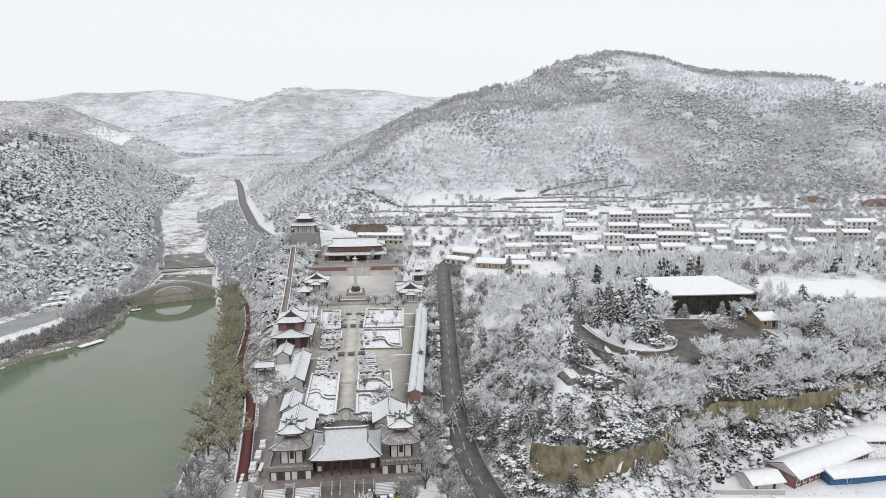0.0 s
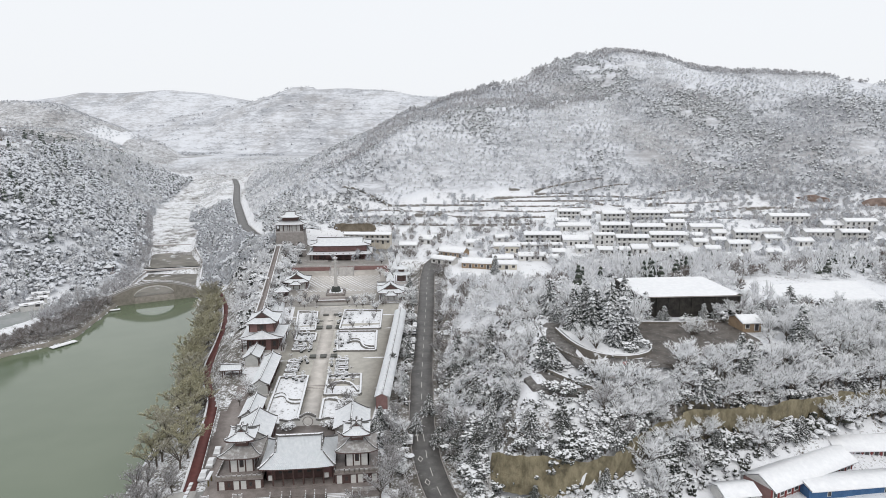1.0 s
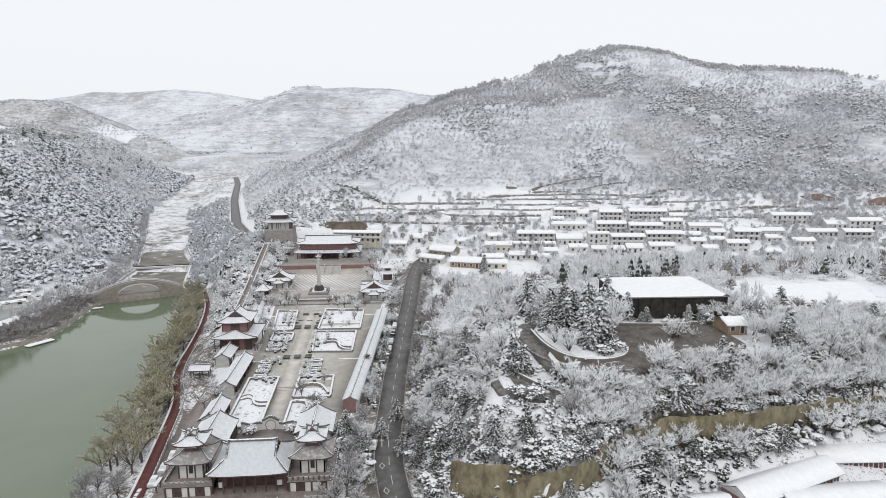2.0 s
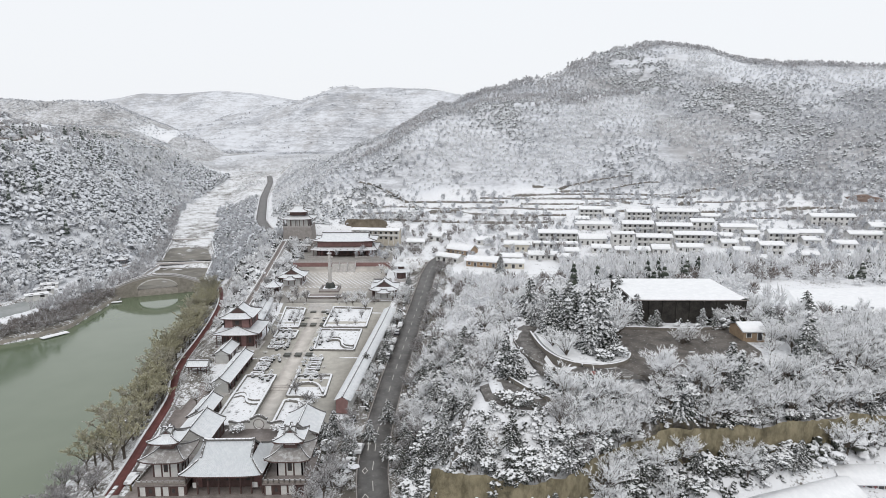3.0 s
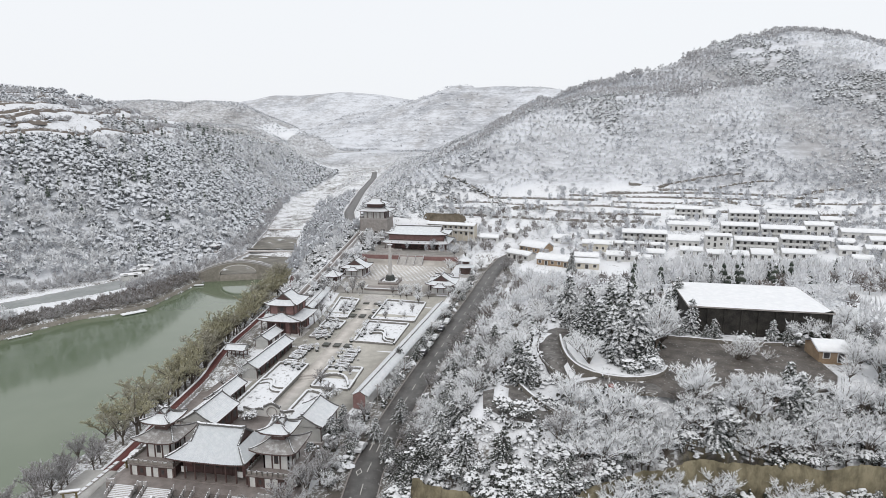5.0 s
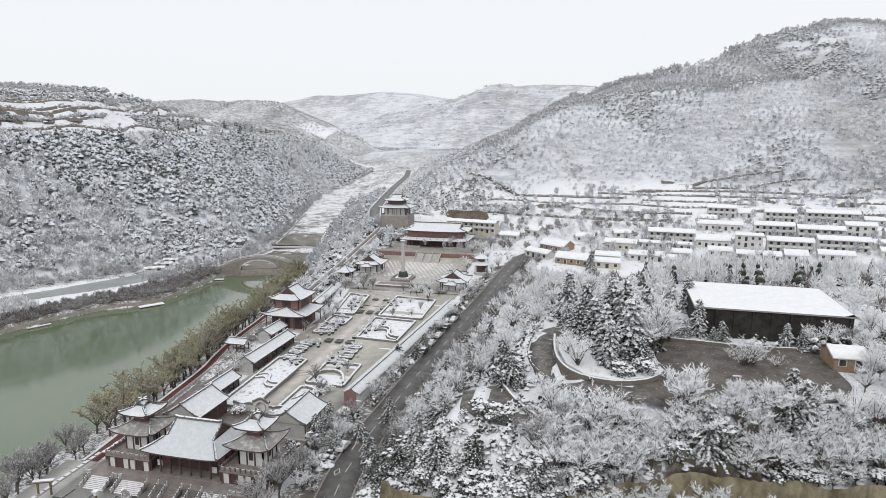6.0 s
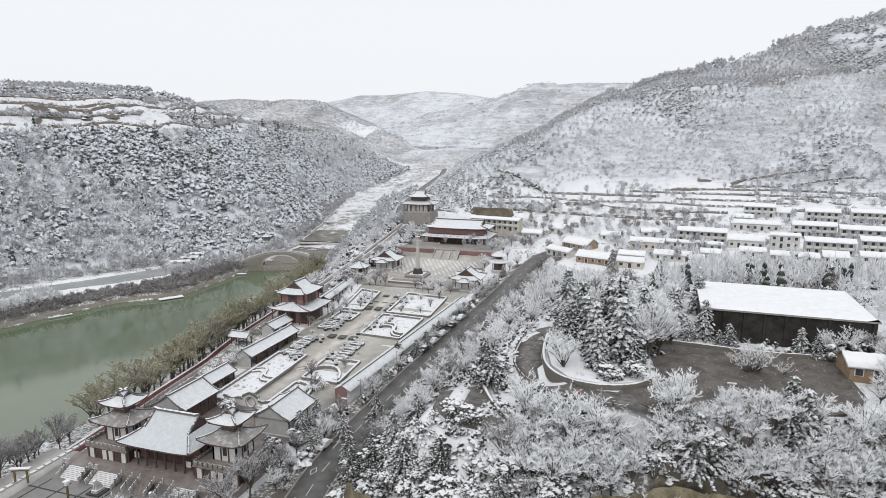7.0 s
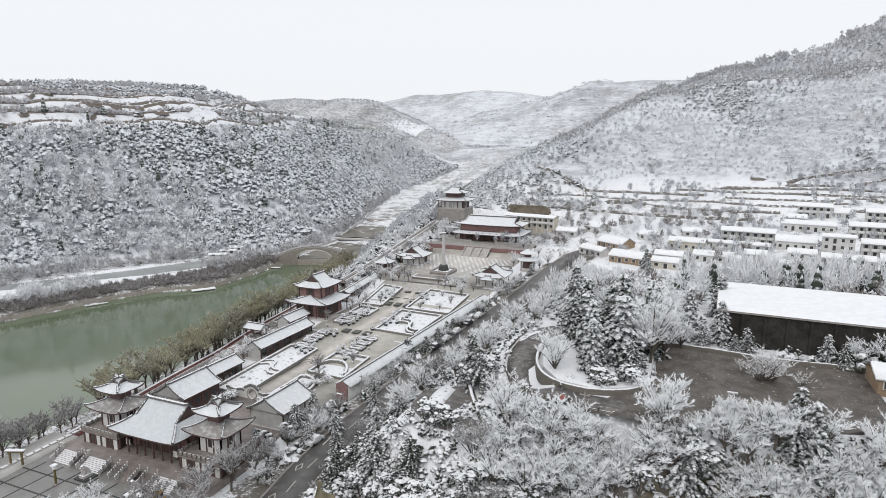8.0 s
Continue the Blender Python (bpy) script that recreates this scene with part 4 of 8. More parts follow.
def kiosk():
    k = empty("kiosk", temple(-31.3, 68.7, 2.0), "small open shelter with a snow-covered roof above the path", "shelter")
    part("floor", box(-3.4, 3.4, -1.8, 1.8, -1.2, .2), M_STONE, k)
    for x in (-2.9, 0, 2.9):
        for y in (-1.3, 1.3):
            part("post", box(x - .12, x + .12, y - .12, y + .12, .2, 3.2), M_WOOD, k)
    part("bench", box(-2.7, 2.7, .9, 1.2, .6, .7), M_WOOD, k)
    curved_roof(k, 7.4, 4.6, 7.4, 0, 1.2, 0, 3.2, .6, r=.13)


kiosk()


def red_pavilion():
    p_ = empty("red_pavilion", temple(-24.4, 95.0, 3.6), "red two-storey pavilion with two tiers of snowy swept eaves", "pavilion")
    part("podium", box(-8.4, 8.4, -8.4, 8.4, -1.5, .5), M_STONE, p_)
    four_walls(p_, 5.6, 5.6, .5, 5.2, "krkrk", "rkkkr")
    for x in (-7.2, -3.6, 0, 3.6, 7.2):
        for y in (-7.2, 7.2):
            bm = bmesh.new()
            add_tube(bm, [(x, y, .5), (x, y, 5.6)], .19, .17, 8)
            part("column", bm, M_WOOD, p_)
    s = Matrix.Rotation(radians(90), 4, "Z")
    curved_roof(p_, 16.4, 16.4, 10.4, .999, 2.6, .6, 5.6, .7, "lower_roof", r=.16, m=s)
    part("upper_wall", box(-4.4, 4.4, -5.0, 5.0, 7.6, 11.4), M_REDWALL, p_)
    four_walls(p_, 4.6, 5.2, 7.6, 11.2, "rkr", "rkkr")
    curved_roof(p_, 13.4, 11.6, 8.0, .5, 3.7, .6, 11.2, .6, "upper_roof", r=.2, m=s)


red_pavilion()


def open_pavilion(u, v, z, label, turn=90.0, W=12.4, D=12.6):
    p_ = empty("pavilion", temple(u, v, z), label, "pavilion", "pavilions beside the column court")
    part("podium", box(-5.6, 5.6, -5.6, 5.6, -.9, .5), M_STONESNOW, p_)
    four_walls(p_, 4.2, 4.4, .5, 4.2, "www", "wwk")
    for x in (-5.0, 5.0):
        for y in (-5.0, -1.7, 1.7, 5.0):
            bm = bmesh.new()
            add_tube(bm, [(x, y, .5), (x, y, 4.4)], .17, .16, 7)
            part("column", bm, M_WOOD, p_)
    curved_roof(p_, W, D, 7.4, .42, 3.6, .6, 4.3, .6, m=Matrix.Rotation(radians(turn), 4, "Z"), r=.2)
    curved_roof(p_, 6.0, 4.0, 2.2, .9, 1.1, .3, 3.7, .6, "porch_roof", m=Matrix.Translation((0, -6.4, 0)), r=.13)
    return p_


open_pavilion(-20.6, 167.5, 8.9, "white-walled pavilion with a snowy gabled roof beside the column court")
open_pavilion(25.8, 143.0, 8.6, "snow-roofed pavilion with a gabled front beside the road")


def column():
    c = empty("memorial_column", temple(-.6, 154.6, 8.9), "pale carved stone column on a dark stepped pedestal", "column")
    part("lower_tier", box(-4.6, 4.6, -4.6, 4.6, -.6, .6), M_DARKPAVE, c)
    part("upper_tier", box(-3.2, 3.2, -3.2, 3.2, .6, 1.2), M_STONESNOW, c)
    rail("railing", [(-4.3, -4.3, .6), (4.3, -4.3, .6), (4.3, 4.3, .6), (-4.3, 4.3, .6), (-4.3, -4.3, .6)], c, .8, 1.4)
    bm = bmesh.new()
    add_tube(bm, [(0, 0, 1.2), (0, 0, 1.8), (0, 0, 2.9), (0, 0, 3.5)], 2.5, 1.8, 8)
    part("pedestal", bm, M_BLACKSTONE, c, "dark octagonal bronze pedestal")
    bm = bmesh.new()
    add_tube(bm, [(0, 0, 3.5 + 1.35 * i) for i in range(11)], .85, .66, 14)
    for i in range(26):
        a = i * .72
        add_box(bm, -.16, .16, -.1, .1, -.22, .22, Matrix.Translation((.8 * math.cos(a), .8 * math.sin(a), 4.2 + i * .47)) @ Matrix.Rotation(a + 1.57, 4, "Z") @ Matrix.Rotation(.5, 4, "Y"))
    part("shaft", bm, M_STONE, c)
    bm = bmesh.new()
    add_tube(bm, [(0, 0, 17.0), (0, 0, 17.3), (0, 0, 17.7)], .8, 1.25, 12)
    add_tube(bm, [(0, 0, 17.7), (0, 0, 18.2), (.1, 0, 18.7)], .55, .3, 8)
    part("capital", bm, M_STONESNOW, c)
    w = part("cloud_wing", box(-1.6, 1.6, -.18, .18, 15.6, 16.2), M_STONE, c)


column()


def main_hall():
    h = empty("main_hall", temple(-2.0, 224.5, 13.0), "large red temple hall with double snow-covered eaves", "temple")
    part("podium", box(-20.5, 20.5, -14.0, 12.5, -1.5, .3), M_STONE, h)
    rail("railing", [(-20, -13.6, .3), (-6.8, -13.6, .3)], h, .9, 1.6)
    rail("railing", [(6.8, -13.6, .3), (20, -13.6, .3)], h, .9, 1.6)
    four_walls(h, 15.5, 7.0, .3, 5.4, "rkrkkkrkr", "rrr")
    for i in range(10):
        x = -17.1 + 34.2 * i / 9
        bm = bmesh.new()
        add_tube(bm, [(x, -9.6, .3), (x, -9.6, 4.5)], .24, .22, 8)
        part("column", bm, M_WOOD, h)
    curved_roof(h, 37.6, 23.0, 30.4, .999, 3.4, .5, 3.9, .8, "lower_roof", r=.18)
    part("upper_wall", box(-15.4, 15.4, -6.6, 6.6, 5.4, 8.6), M_REDWALL, h)
    part("frieze", box(-15.6, 15.6, -6.8, 6.8, 7.8, 8.8), M_WOOD, h)
    curved_roof(h, 36.0, 17.4, 27.0, .45, 3.6, .6, 8.6, .8, "upper_roof", r=.26)


main_hall()


def watch_tower():
    t = empty("watch_tower", temple(-34.2, 251.5, 15.5), "white two-tiered tower on a tall grey brick base", "tower")
    bm = bmesh.new()
    lo = [(-9.0, -7.8), (9.0, -7.8), (9.0, 7.8), (-9.0, 7.8)]
    a = [bm.verts.new((x, y, -2)) for x, y in lo]
    b = [bm.verts.new((x * .93, y * .92, 10.0)) for x, y in lo]
    for i in range(4):
        bm.faces.new((a[i], a[(i + 1) % 4], b[(i + 1) % 4], b[i]))
    bm.faces.new(b)
    part("brick_base", bm, M_GREYWALL, t)
    part("arch_door", box(5.0, 7.0, -7.75, -7.0, 0, 4.2), M_DARK, t)
    rail("parapet", [(-8.3, 7.1, 10), (-8.3, -7.1, 10), (8.3, -7.1, 10), (8.3, 7.1, 10)], t, .9, 1.3)
    four_walls(t, 6.4, 5.4, 10.0, 14.6, "wwwww", "kdk")
    for x in (-8.0, -4, 0, 4, 8.0):
        part("post", box(x - .15, x + .15, -6.9, -6.6, 10, 15), M_WOOD, t)
    curved_roof(t, 19.6, 16.4, 9.0, .999, 2.6, .6, 15.0, .8, "lower_roof", r=.17)
    part("neck", box(-4.6, 4.6, -3.9, 3.9, 17.0, 19.4), M_WOOD, t)
    curved_roof(t, 13.4, 11.4, 6.4, .6, 3.0, .6, 19.2, .8, "upper_roof", r=.2)


watch_tower()


def tiered_pavilion():
    p_ = empty("tiered_pavilion", temple(32.0, 172.5, 10.0), "small two-tiered round pavilion with snowy eaves", "pavilion")
    for name, r0, r1, z0, z1, mt in (("base", 3.4, 3.4, -1.5, .4, M_STONESNOW), ("lower_drum", 2.3, 2.3, .4, 4.0, M_WOOD), ("lower_roof", 4.6, 1.8, 4.0, 5.3, M_ROOF), ("upper_drum", 1.6, 1.6, 5.3, 6.9, M_WOOD), ("upper_roof", 3.5, .25, 6.9, 8.9, M_ROOF), ("finial", .28, .05, 8.9, 10, M_RIDGE)):
        bm = bmesh.new()
        mid = r1 + (r0 - r1) * .42
        add_tube(bm, [(0, 0, z0), (0, 0, z0 + .12), (0, 0, (z0 + z1) / 2), (0, 0, z1)], 1, 1, 12)
        for i, vv in enumerate(bm.verts):
            rr = (r0, r0, mid, r1)[i // 12]
            vv.co.x *= rr
            vv.co.y *= rr
        part(name, bm, mt, p_)
    for i in range(8):
        a = i * math.pi / 4
        part("post", box(3.0 * math.cos(a) - .1, 3.0 * math.cos(a) + .1, 3.0 * math.sin(a) - .1, 3.0 * math.sin(a) + .1, .4, 4.1), M_WOOD, p_)


tiered_pavilion()
side_hall(23.5, 160.5, 7.6, 7.0, 8.8, 2.6, 1.0, "low white shed with a snowy roof beside the court", turn=90, wall=M_PLASTER, west="wkw", east="wkw")


def wall_gallery():
    """The covered wall walk along the road, climbing in one line."""
    g = empty("wall_gallery", Matrix(), "long climbing wall walk with a snow-covered tile roof", "gallery")
    line = dense([(-9.0, 188, 2.3), (-9.0, 212, 3.6), (-9.1, 236, 4.9), (-9.3, 255, 5.8), (-9.8, 271, 6.3)], 1.6)
    v_, f_ = strip(line, (-2.5, -2.5, -1.2, 0, 1.2, 2.5, 2.5), (2.5, 2.75, 3.25, 3.95, 3.25, 2.75, 2.5))
    soup("roof", v_, f_, M_ROOF, g)
    v_, f_ = strip(line, (-.2, -.16, .16, .2), (3.85, 4.18, 4.18, 3.85))
    soup("ridge", v_, f_, M_RIDGE, g)
    for name, o in (("wall", 1.55), ("wall", -1.65)):
        v_, f_ = strip(line, (o - .15, o - .15, o + .15, o + .15), (-1.2, 2.7, 2.7, -1.2))
        soup(name, v_, f_, M_WOOD if o < 0 else M_PLASTER, g)
    for p_ in line[::3]:
        part("post", box(p_[0] - 1.95, p_[0] - 1.75, p_[1] - .1, p_[1] + .1, p_[2] - .5, p_[2] + 2.7), M_WOOD, g)
    for p_ in (line[0], line[-1]):
        bm = bmesh.new()
        a = [bm.verts.new((p_[0] + x, p_[1] + (.1 if p_ is line[0] else -.1), p_[2] + z)) for x, z in ((-1.8, -1), (1.7, -1), (1.7, 2.8), (0, 3.85), (-1.8, 2.8))]
        b = [bm.verts.new(q_.co + Vector((0, .3 if p_ is line[0] else -.3, 0))) for q_ in a]
        bm.faces.new(a)
        bm.faces.new(b[::-1])
        for i in range(5):
            bm.faces.new((a[i], b[i], b[(i + 1) % 5], a[(i + 1) % 5]))
        part("gable", bm, M_REDWALL, g)


wall_gallery()

# ---------------------------------------------------------------- temple: courts and parterres


def ramp_u(v):
    """Where the walled stair beside the temple runs."""
    return along(v, (118, -31.5), (143, -33), (181, -35.9), (240, -40.4))


def side_ramp():
    g = empty("walled_ramp", Matrix(), "long straight ramp between two snow-capped walls beside the temple", "ramp")
    vv = np.arange(122, 240, 2.0)
    xy = np.array([at(float(ramp_u(v)), v) for v in vv])
    rise = np.max([height(xy[:, 0] + o, xy[:, 1]) for o in (-2, 0, 2)], axis=0)
    rise = np.convolve(np.pad(rise, 6, mode="edge"), np.ones(13) / 13, "valid") + .35
    line = np.column_stack([xy, rise])
    v_, f_ = strip(line, (-1.25, -1.2, 1.2, 1.25), (-2.5, .3, .3, -2.5))
    soup("floor", v_, f_, M_DARKPAVE, g)
    for o in (-1.4, 1.4):
        v_, f_ = strip(line, (o - .25, o - .25, o - .1, o + .1, o + .25, o + .25), (-2.5, 1.3, 1.48, 1.48, 1.3, -2.5))
        soup("wall", v_, f_, M_STONESNOW, g)


side_ramp()


def sheet(name, u0, u1, v0, v1, lift, material, label, thick=.35, category="pavement"):
    """A paved sheet of the temple ground that follows its terraces."""
    vs_, fs_ = [], []
    knots = sorted({v0, v1, *[k for k in (14, 20, 55, 58, 80, 84, 110, 114, 124, 132, 195, 197) if v0 < k < v1]})
    for v in knots:
        right = u1 if isinstance(u1, (int, float)) else u1(v)
        for u, d in ((u0, -thick), (u0, 0), (right, 0), (right, -thick)):
            vs_.append((*at(u, v), float(temple_z(v)) + lift + d))
    for i in range(len(knots) - 1):
        for j in range(3):
            fs_.append((i * 4 + j, i * 4 + j + 1, i * 4 + j + 5, i * 4 + j + 4))
    n = len(knots)
    for e in (0, n - 1):
        fs_.append((e * 4, e * 4 + 1, e * 4 + 2, e * 4 + 3))
    return tagged(soup(name, vs_, fs_, material), label, category, kind="structure")


sheet("pavement", -22, 17.5, -.4, 31, .06, M_DARKPAVE, "wet dark stone paving of the gate court")
sheet("pavement", -17.5, lambda v: (13.6 + v * SA) / CA, 31, 135, .05, M_COURT, "damp grey stone paving of the long court")
sheet("pavement", -27.4, -22.1, 6, 60, .06, M_DARKPAVE, "wet grey walk behind the side halls")
sheet("pavement", -4.1, 1.2, 31, 131, .11, M_PAVE, "pale stone axial path through the parterres")
sheet("pavement", -24, 24, 133, 196, .05, M_PAVE, "stone paving of the column court with snow lying in diamonds")
sheet("pavement", -26, 26, 197, 262, .05, M_PAVE, "stone paving round the main hall")


M_CURB = snowy("dark_sided_snowy_curb", (.13, .125, .115), (.23, .22, .205), 1.4, .6)


def curb(name, pts, label, w=.8, h=.75, parent=None, base=None, material=None):
    """A low garden wall with snow on it along temple points (u, v)."""
    q = dense(pts, .9) if len(pts) > 2 else np.array(pts, float)
    line = np.array([(*at(u, v), float(temple_z(v)) if base is None else base) for u, v in q])
    v_, f_ = strip(line, (-w / 2, -w / 2, -w / 4, w / 4, w / 2, w / 2), (-.3, h, h + .14, h + .14, h, -.3))
    return tagged(soup(name, v_, f_, material or M_CURB, parent), label)


M_BED = Nodes("thin_snow_on_garden_soil", .8)
M_BED.bump(M_BED.noise(2.5, 5), .4, .1)
M_BED = M_BED.done(M_BED.mix(M_BED.ramp(M_BED.noise(.9, 6, .65), .56, .68), SNOW, (.17, .155, .135)))


def parterre(corners, label, curves=(), depth=.12, snow=True):
    """A walled garden bed filled with snow."""
    g = empty("parterre", Matrix(), label, "garden bed", "parterres of the long court")
    bm = bmesh.new()
    n = len(corners)
    top = [bm.verts.new((*at(u, v), float(temple_z(v)) + depth)) for u, v in corners]
    bm.faces.new(top)
    part("snow_bed", bm, M_BED, g)
    for i in range(n):
        a, b = corners[i], corners[(i + 1) % n]
        curb("border", [a, b], "", parent=g)
    for c in curves:
        curb("wavy_wall", c, "", parent=g, h=.95)
    if len(curves) == 2:
        curb("channel", [((a[0] + b[0]) / 2, (a[1] + b[1]) / 2) for a, b in zip(*curves)], "", w=1.9, h=.1, parent=g, material=M_WETDARK)
    return g


wave = [(-14.3, 52), (-12.0, 53.5), (-10.3, 52), (-9.6, 49), (-7.6, 47.2), (-4.9, 47.5)]
parterre([(-14.6, 31.6), (-4.7, 31.6), (-4.7, 64.6), (-14.4, 64.6)], "walled snow-filled garden bed with an S-shaped inner wall", [wave, [(u + .3, v - 2.6) for u, v in wave]])
parterre([(2.0, 50.5), (13.6, 50.0), (13.6, 64.6), (2.2, 64.6)], "walled garden bed with a curved wall and evergreen shrubs", [[(2.2, 56), (4.5, 58.4), (8, 58.8), (11, 57), (13, 52)]], snow=True)
parterre([(2.0, 32), (6.0, 32), (8.2, 41), (6, 48), (2.0, 47)], "small curved garden bed beside the axial path", [[(3, 47.5), (6.5, 46.5), (9.5, 43), (10, 38), (8, 34.5)]])
wave = [(8.0, 97), (11, 98), (13, 95.5), (13.5, 91.5), (15.5, 89), (18, 88.6)]
parterre([(4.0, 85.5), (18.6, 84.6), (19.2, 106), (3.0, 107)], "walled snow-filled bed with an S-shaped inner wall by the gallery", [wave, [(u + .2, v - 2.6) for u, v in wave]])
parterre([(3.5, 109.5), (20.5, 109), (21.5, 127), (5.0, 128)], "walled garden bed with clipped snowy bushes", [])
parterre([(-13.5, 98), (-5.5, 97), (-5.6, 105), (-13.5, 106)], "snow-filled bed in front of the red pavilion", [])
parterre([(-14.5, 109), (-6.5, 109), (-7.0, 127), (-15.5, 128)], "snow-filled bed with small trees beside the steps", [])
for v in (66, 70, 74, 78):
    for u in (-11.2, 6.4):
        parterre([(u - 1.9, v - .9), (u + 1.9, v - .9), (u + 1.9, v + .9), (u - 1.9, v + .9)], "small stone planter bed with snow", [], .55)
for v in (88, 92):
    parterre([(-13.0, v - .9), (-8.4, v - .9), (-8.4, v + .9), (-13.0, v + .9)], "small stone planter bed with snow", [], .55)


def steps(u0, u1, v0, v1, z0, z1, n, label, material=None):
    s = empty("steps", temple(0, 0, 0), label, "steps")
    for i in range(n):
        a = v0 + (v1 - v0) * i / n
        part("step", box(u0, u1, a, v1 + .05, z0 - .3, z0 + (z1 - z0) * (i + 1) / n), material or M_STONE, s)
    return s


steps(-5.2, 2.6, 55.2, 58.2, 1.2, 1.95, 4, "short flight of dark wet steps across the court", M_DARKPAVE)
steps(-6, 4, 80, 84, 2.8, 3.65, 5, "short flight of stone steps with white side slabs")
steps(-6, 4, 110, 114, 4.6, 5.45, 5, "short flight of stone steps below the column court")
steps(-6, 4, 124, 131.5, 6.4, 8.62, 12, "broad flight of stone steps up to the column court")
st = steps(-6.0, 6.4, 190.6, 197.2, 9.3, 13.2, 20, "broad white stone staircase to the main hall")
for u in (-6.3, -2.0, 2.4, 6.7):
    rail("railing", [(u, 190.4, 9.35), (u, 197.0, 13.2)], st, .9, 1.3)
for v0, v1, z, us in ((81.2, 82.8, 3.7, (-4.8, -.9, 3.0)), (111, 113, 5.5, (-4.8, -.9, 3.0)), (119, 121, 5.95, (-4.8, -.9, 3.0)), (125, 127, 7.0, (-3.2, 1.4))):
    for u in us:
        tagged(part("paving_slab", box(u - 1.2, u + 1.2, v0 - .8, v1 + .6, z - .3, z + .06, temple(0, 0, 0)), M_WETDARK), "dark wet slab between the white steps", "slab", "slabs on the steps")
tagged(part("wall_terrace", box(-27, 26, 196.6, 197.4, 8.6, 13.25, temple(0, 0, 0)), M_REDWALL), "red terrace wall below the main hall", "wall", kind="structure")
rail("parapet", [(-26.8, 197, 13.25), (-6.6, 197, 13.25)], None).matrix_basis = temple(0, 0, 0)
rail("parapet", [(6.9, 197, 13.25), (25.8, 197, 13.25)], None).matrix_basis = temple(0, 0, 0)
for o in bpy.data.objects:
    if o.name.startswith("parapet") and o.parent is None and o.type == "EMPTY":
        tagged(o, "pale stone parapet with snow along the hall terrace", "parapet")

w_ = empty("retaining_wall", temple(0, 0, 0), "grey masonry wall with a snowy coping below the watch tower", "wall")
part("wall", box(-35.0, -22.9, 226.6, 227.6, 11.5, 17.4), M_GREYWALL, w_)
part("coping", box(-35.3, -22.9, 226.3, 227.9, 17.4, 17.75), M_SNOW, w_)
for u_ in (-33.2, -29.6, -26.0):
    part("panel", box(u_ - 1.2, u_ + 1.2, 226.5, 226.62, 13.6, 16.2), M_DARK, w_)
# dark platform with snowy edges in front of the column
plat = empty("altar_platform", temple(0, 0, 0), "low dark stone platform with snow along its edges", "platform")
part("base", box(-8.5, 6.6, 139.5, 145.0, 8.4, 9.5), M_DARKPAVE, plat)
for a_, b_ in (((-8.5, 139.5), (6.6, 139.5)), ((-8.5, 139.5), (-8.5, 145)), ((6.6, 139.5), (6.6, 145))):
    part("rim", box(min(a_[0], b_[0]) - .25, max(a_[0], b_[0]) + .25, min(a_[1], b_[1]) - .25, max(a_[1], b_[1]) + .25, 9.5, 9.8), M_SNOW, plat)
# snow lying in diamonds on the column court
vs_, fs_ = [], []
for i in range(-10, 11):
    for j in range(14):
        u, v = i * 2.15 + (j % 2) * 1.07, 159 + j * 2.3
        if abs(u) < 21 and v < 189 and (abs(u + .6) > 4 or v > 160):
            b = len(vs_)
            for du, dv in ((-.72, 0), (0, -.75), (.72, 0), (0, .75)):
                vs_.append((*at(u + du, v + dv), float(temple_z(v + dv)) + .11))
            fs_.append((b, b + 1, b + 2, b + 3))
tagged(soup("snow_diamonds", vs_, fs_, M_SNOW), "snow lying in a diamond pattern on the court paving", "snow", kind="stuff")


def moon_wall():
    """The white wall across the court with its round opening."""
    w = empty("moon_gate_wall", temple(-1.2, 30.6, .7), "white garden wall with a round moon gate and snowy coping", "wall")
    bm = bmesh.new()
    R_, n = 1.35, 20
    arc = [(R_ * math.cos(a), 1.5 + R_ * math.sin(a)) for a in np.linspace(-math.pi / 2, 3 * math.pi / 2, n, endpoint=False)]
    out = [(2.3 * max(-1, min(1, 1.5 * math.cos(a))), min(3.6, max(-.6, 1.5 + 2.4 * math.sin(a)))) for a in np.linspace(-math.pi / 2, 3 * math.pi / 2, n, endpoint=False)]
    rings = [[bm.verts.new((x, y, z)) for x, z in ring] for ring, y in ((arc, -.2), (out, -.2), (out, .2), (arc, .2))]
    for a, b in zip(rings, rings[1:] + rings[:1]):
        for i in range(n):
            bm.faces.new((a[i], a[(i + 1) % n], b[(i + 1) % n], b[i]))
    part("moon_gate", bm, M_PLASTER, w)
    bm = bmesh.new()
    add_tube(bm, [(1.45 * math.cos(a), -.22, 1.5 + 1.45 * math.sin(a)) for a in np.linspace(0, 6.28, 25)], .13, .13, 5)
    part("gate_ring", bm, M_GREYWALL, w)
    for x0, x1 in ((-8.2, -2.3), (2.3, 8.4)):
        part("wall", box(x0, x1, -.2, .2, -.6, 2.2), M_PLASTER, w)
        line = np.array([(x, 0, 2.2 + .25 * math.sin(x * 1.4)) for x in np.linspace(x0, x1, 16)])
        v_, f_ = strip(line, (-.4, -.4, 0, .4, .4), (-.3, .05, .35, .05, -.3))
        soup("coping", v_, f_, M_RIDGE, w)
    line = np.array([(x, 0, 3.6 + .5 * math.cos(x * 1.3)) for x in np.linspace(-2.4, 2.4, 14)])
    v_, f_ = strip(line, (-.4, -.4, 0, .4, .4), (-.4, .05, .35, .05, -.4))
    soup("coping", v_, f_, M_RIDGE, w)


moon_wall()

# ---------------------------------------------------------------- trees and bushes

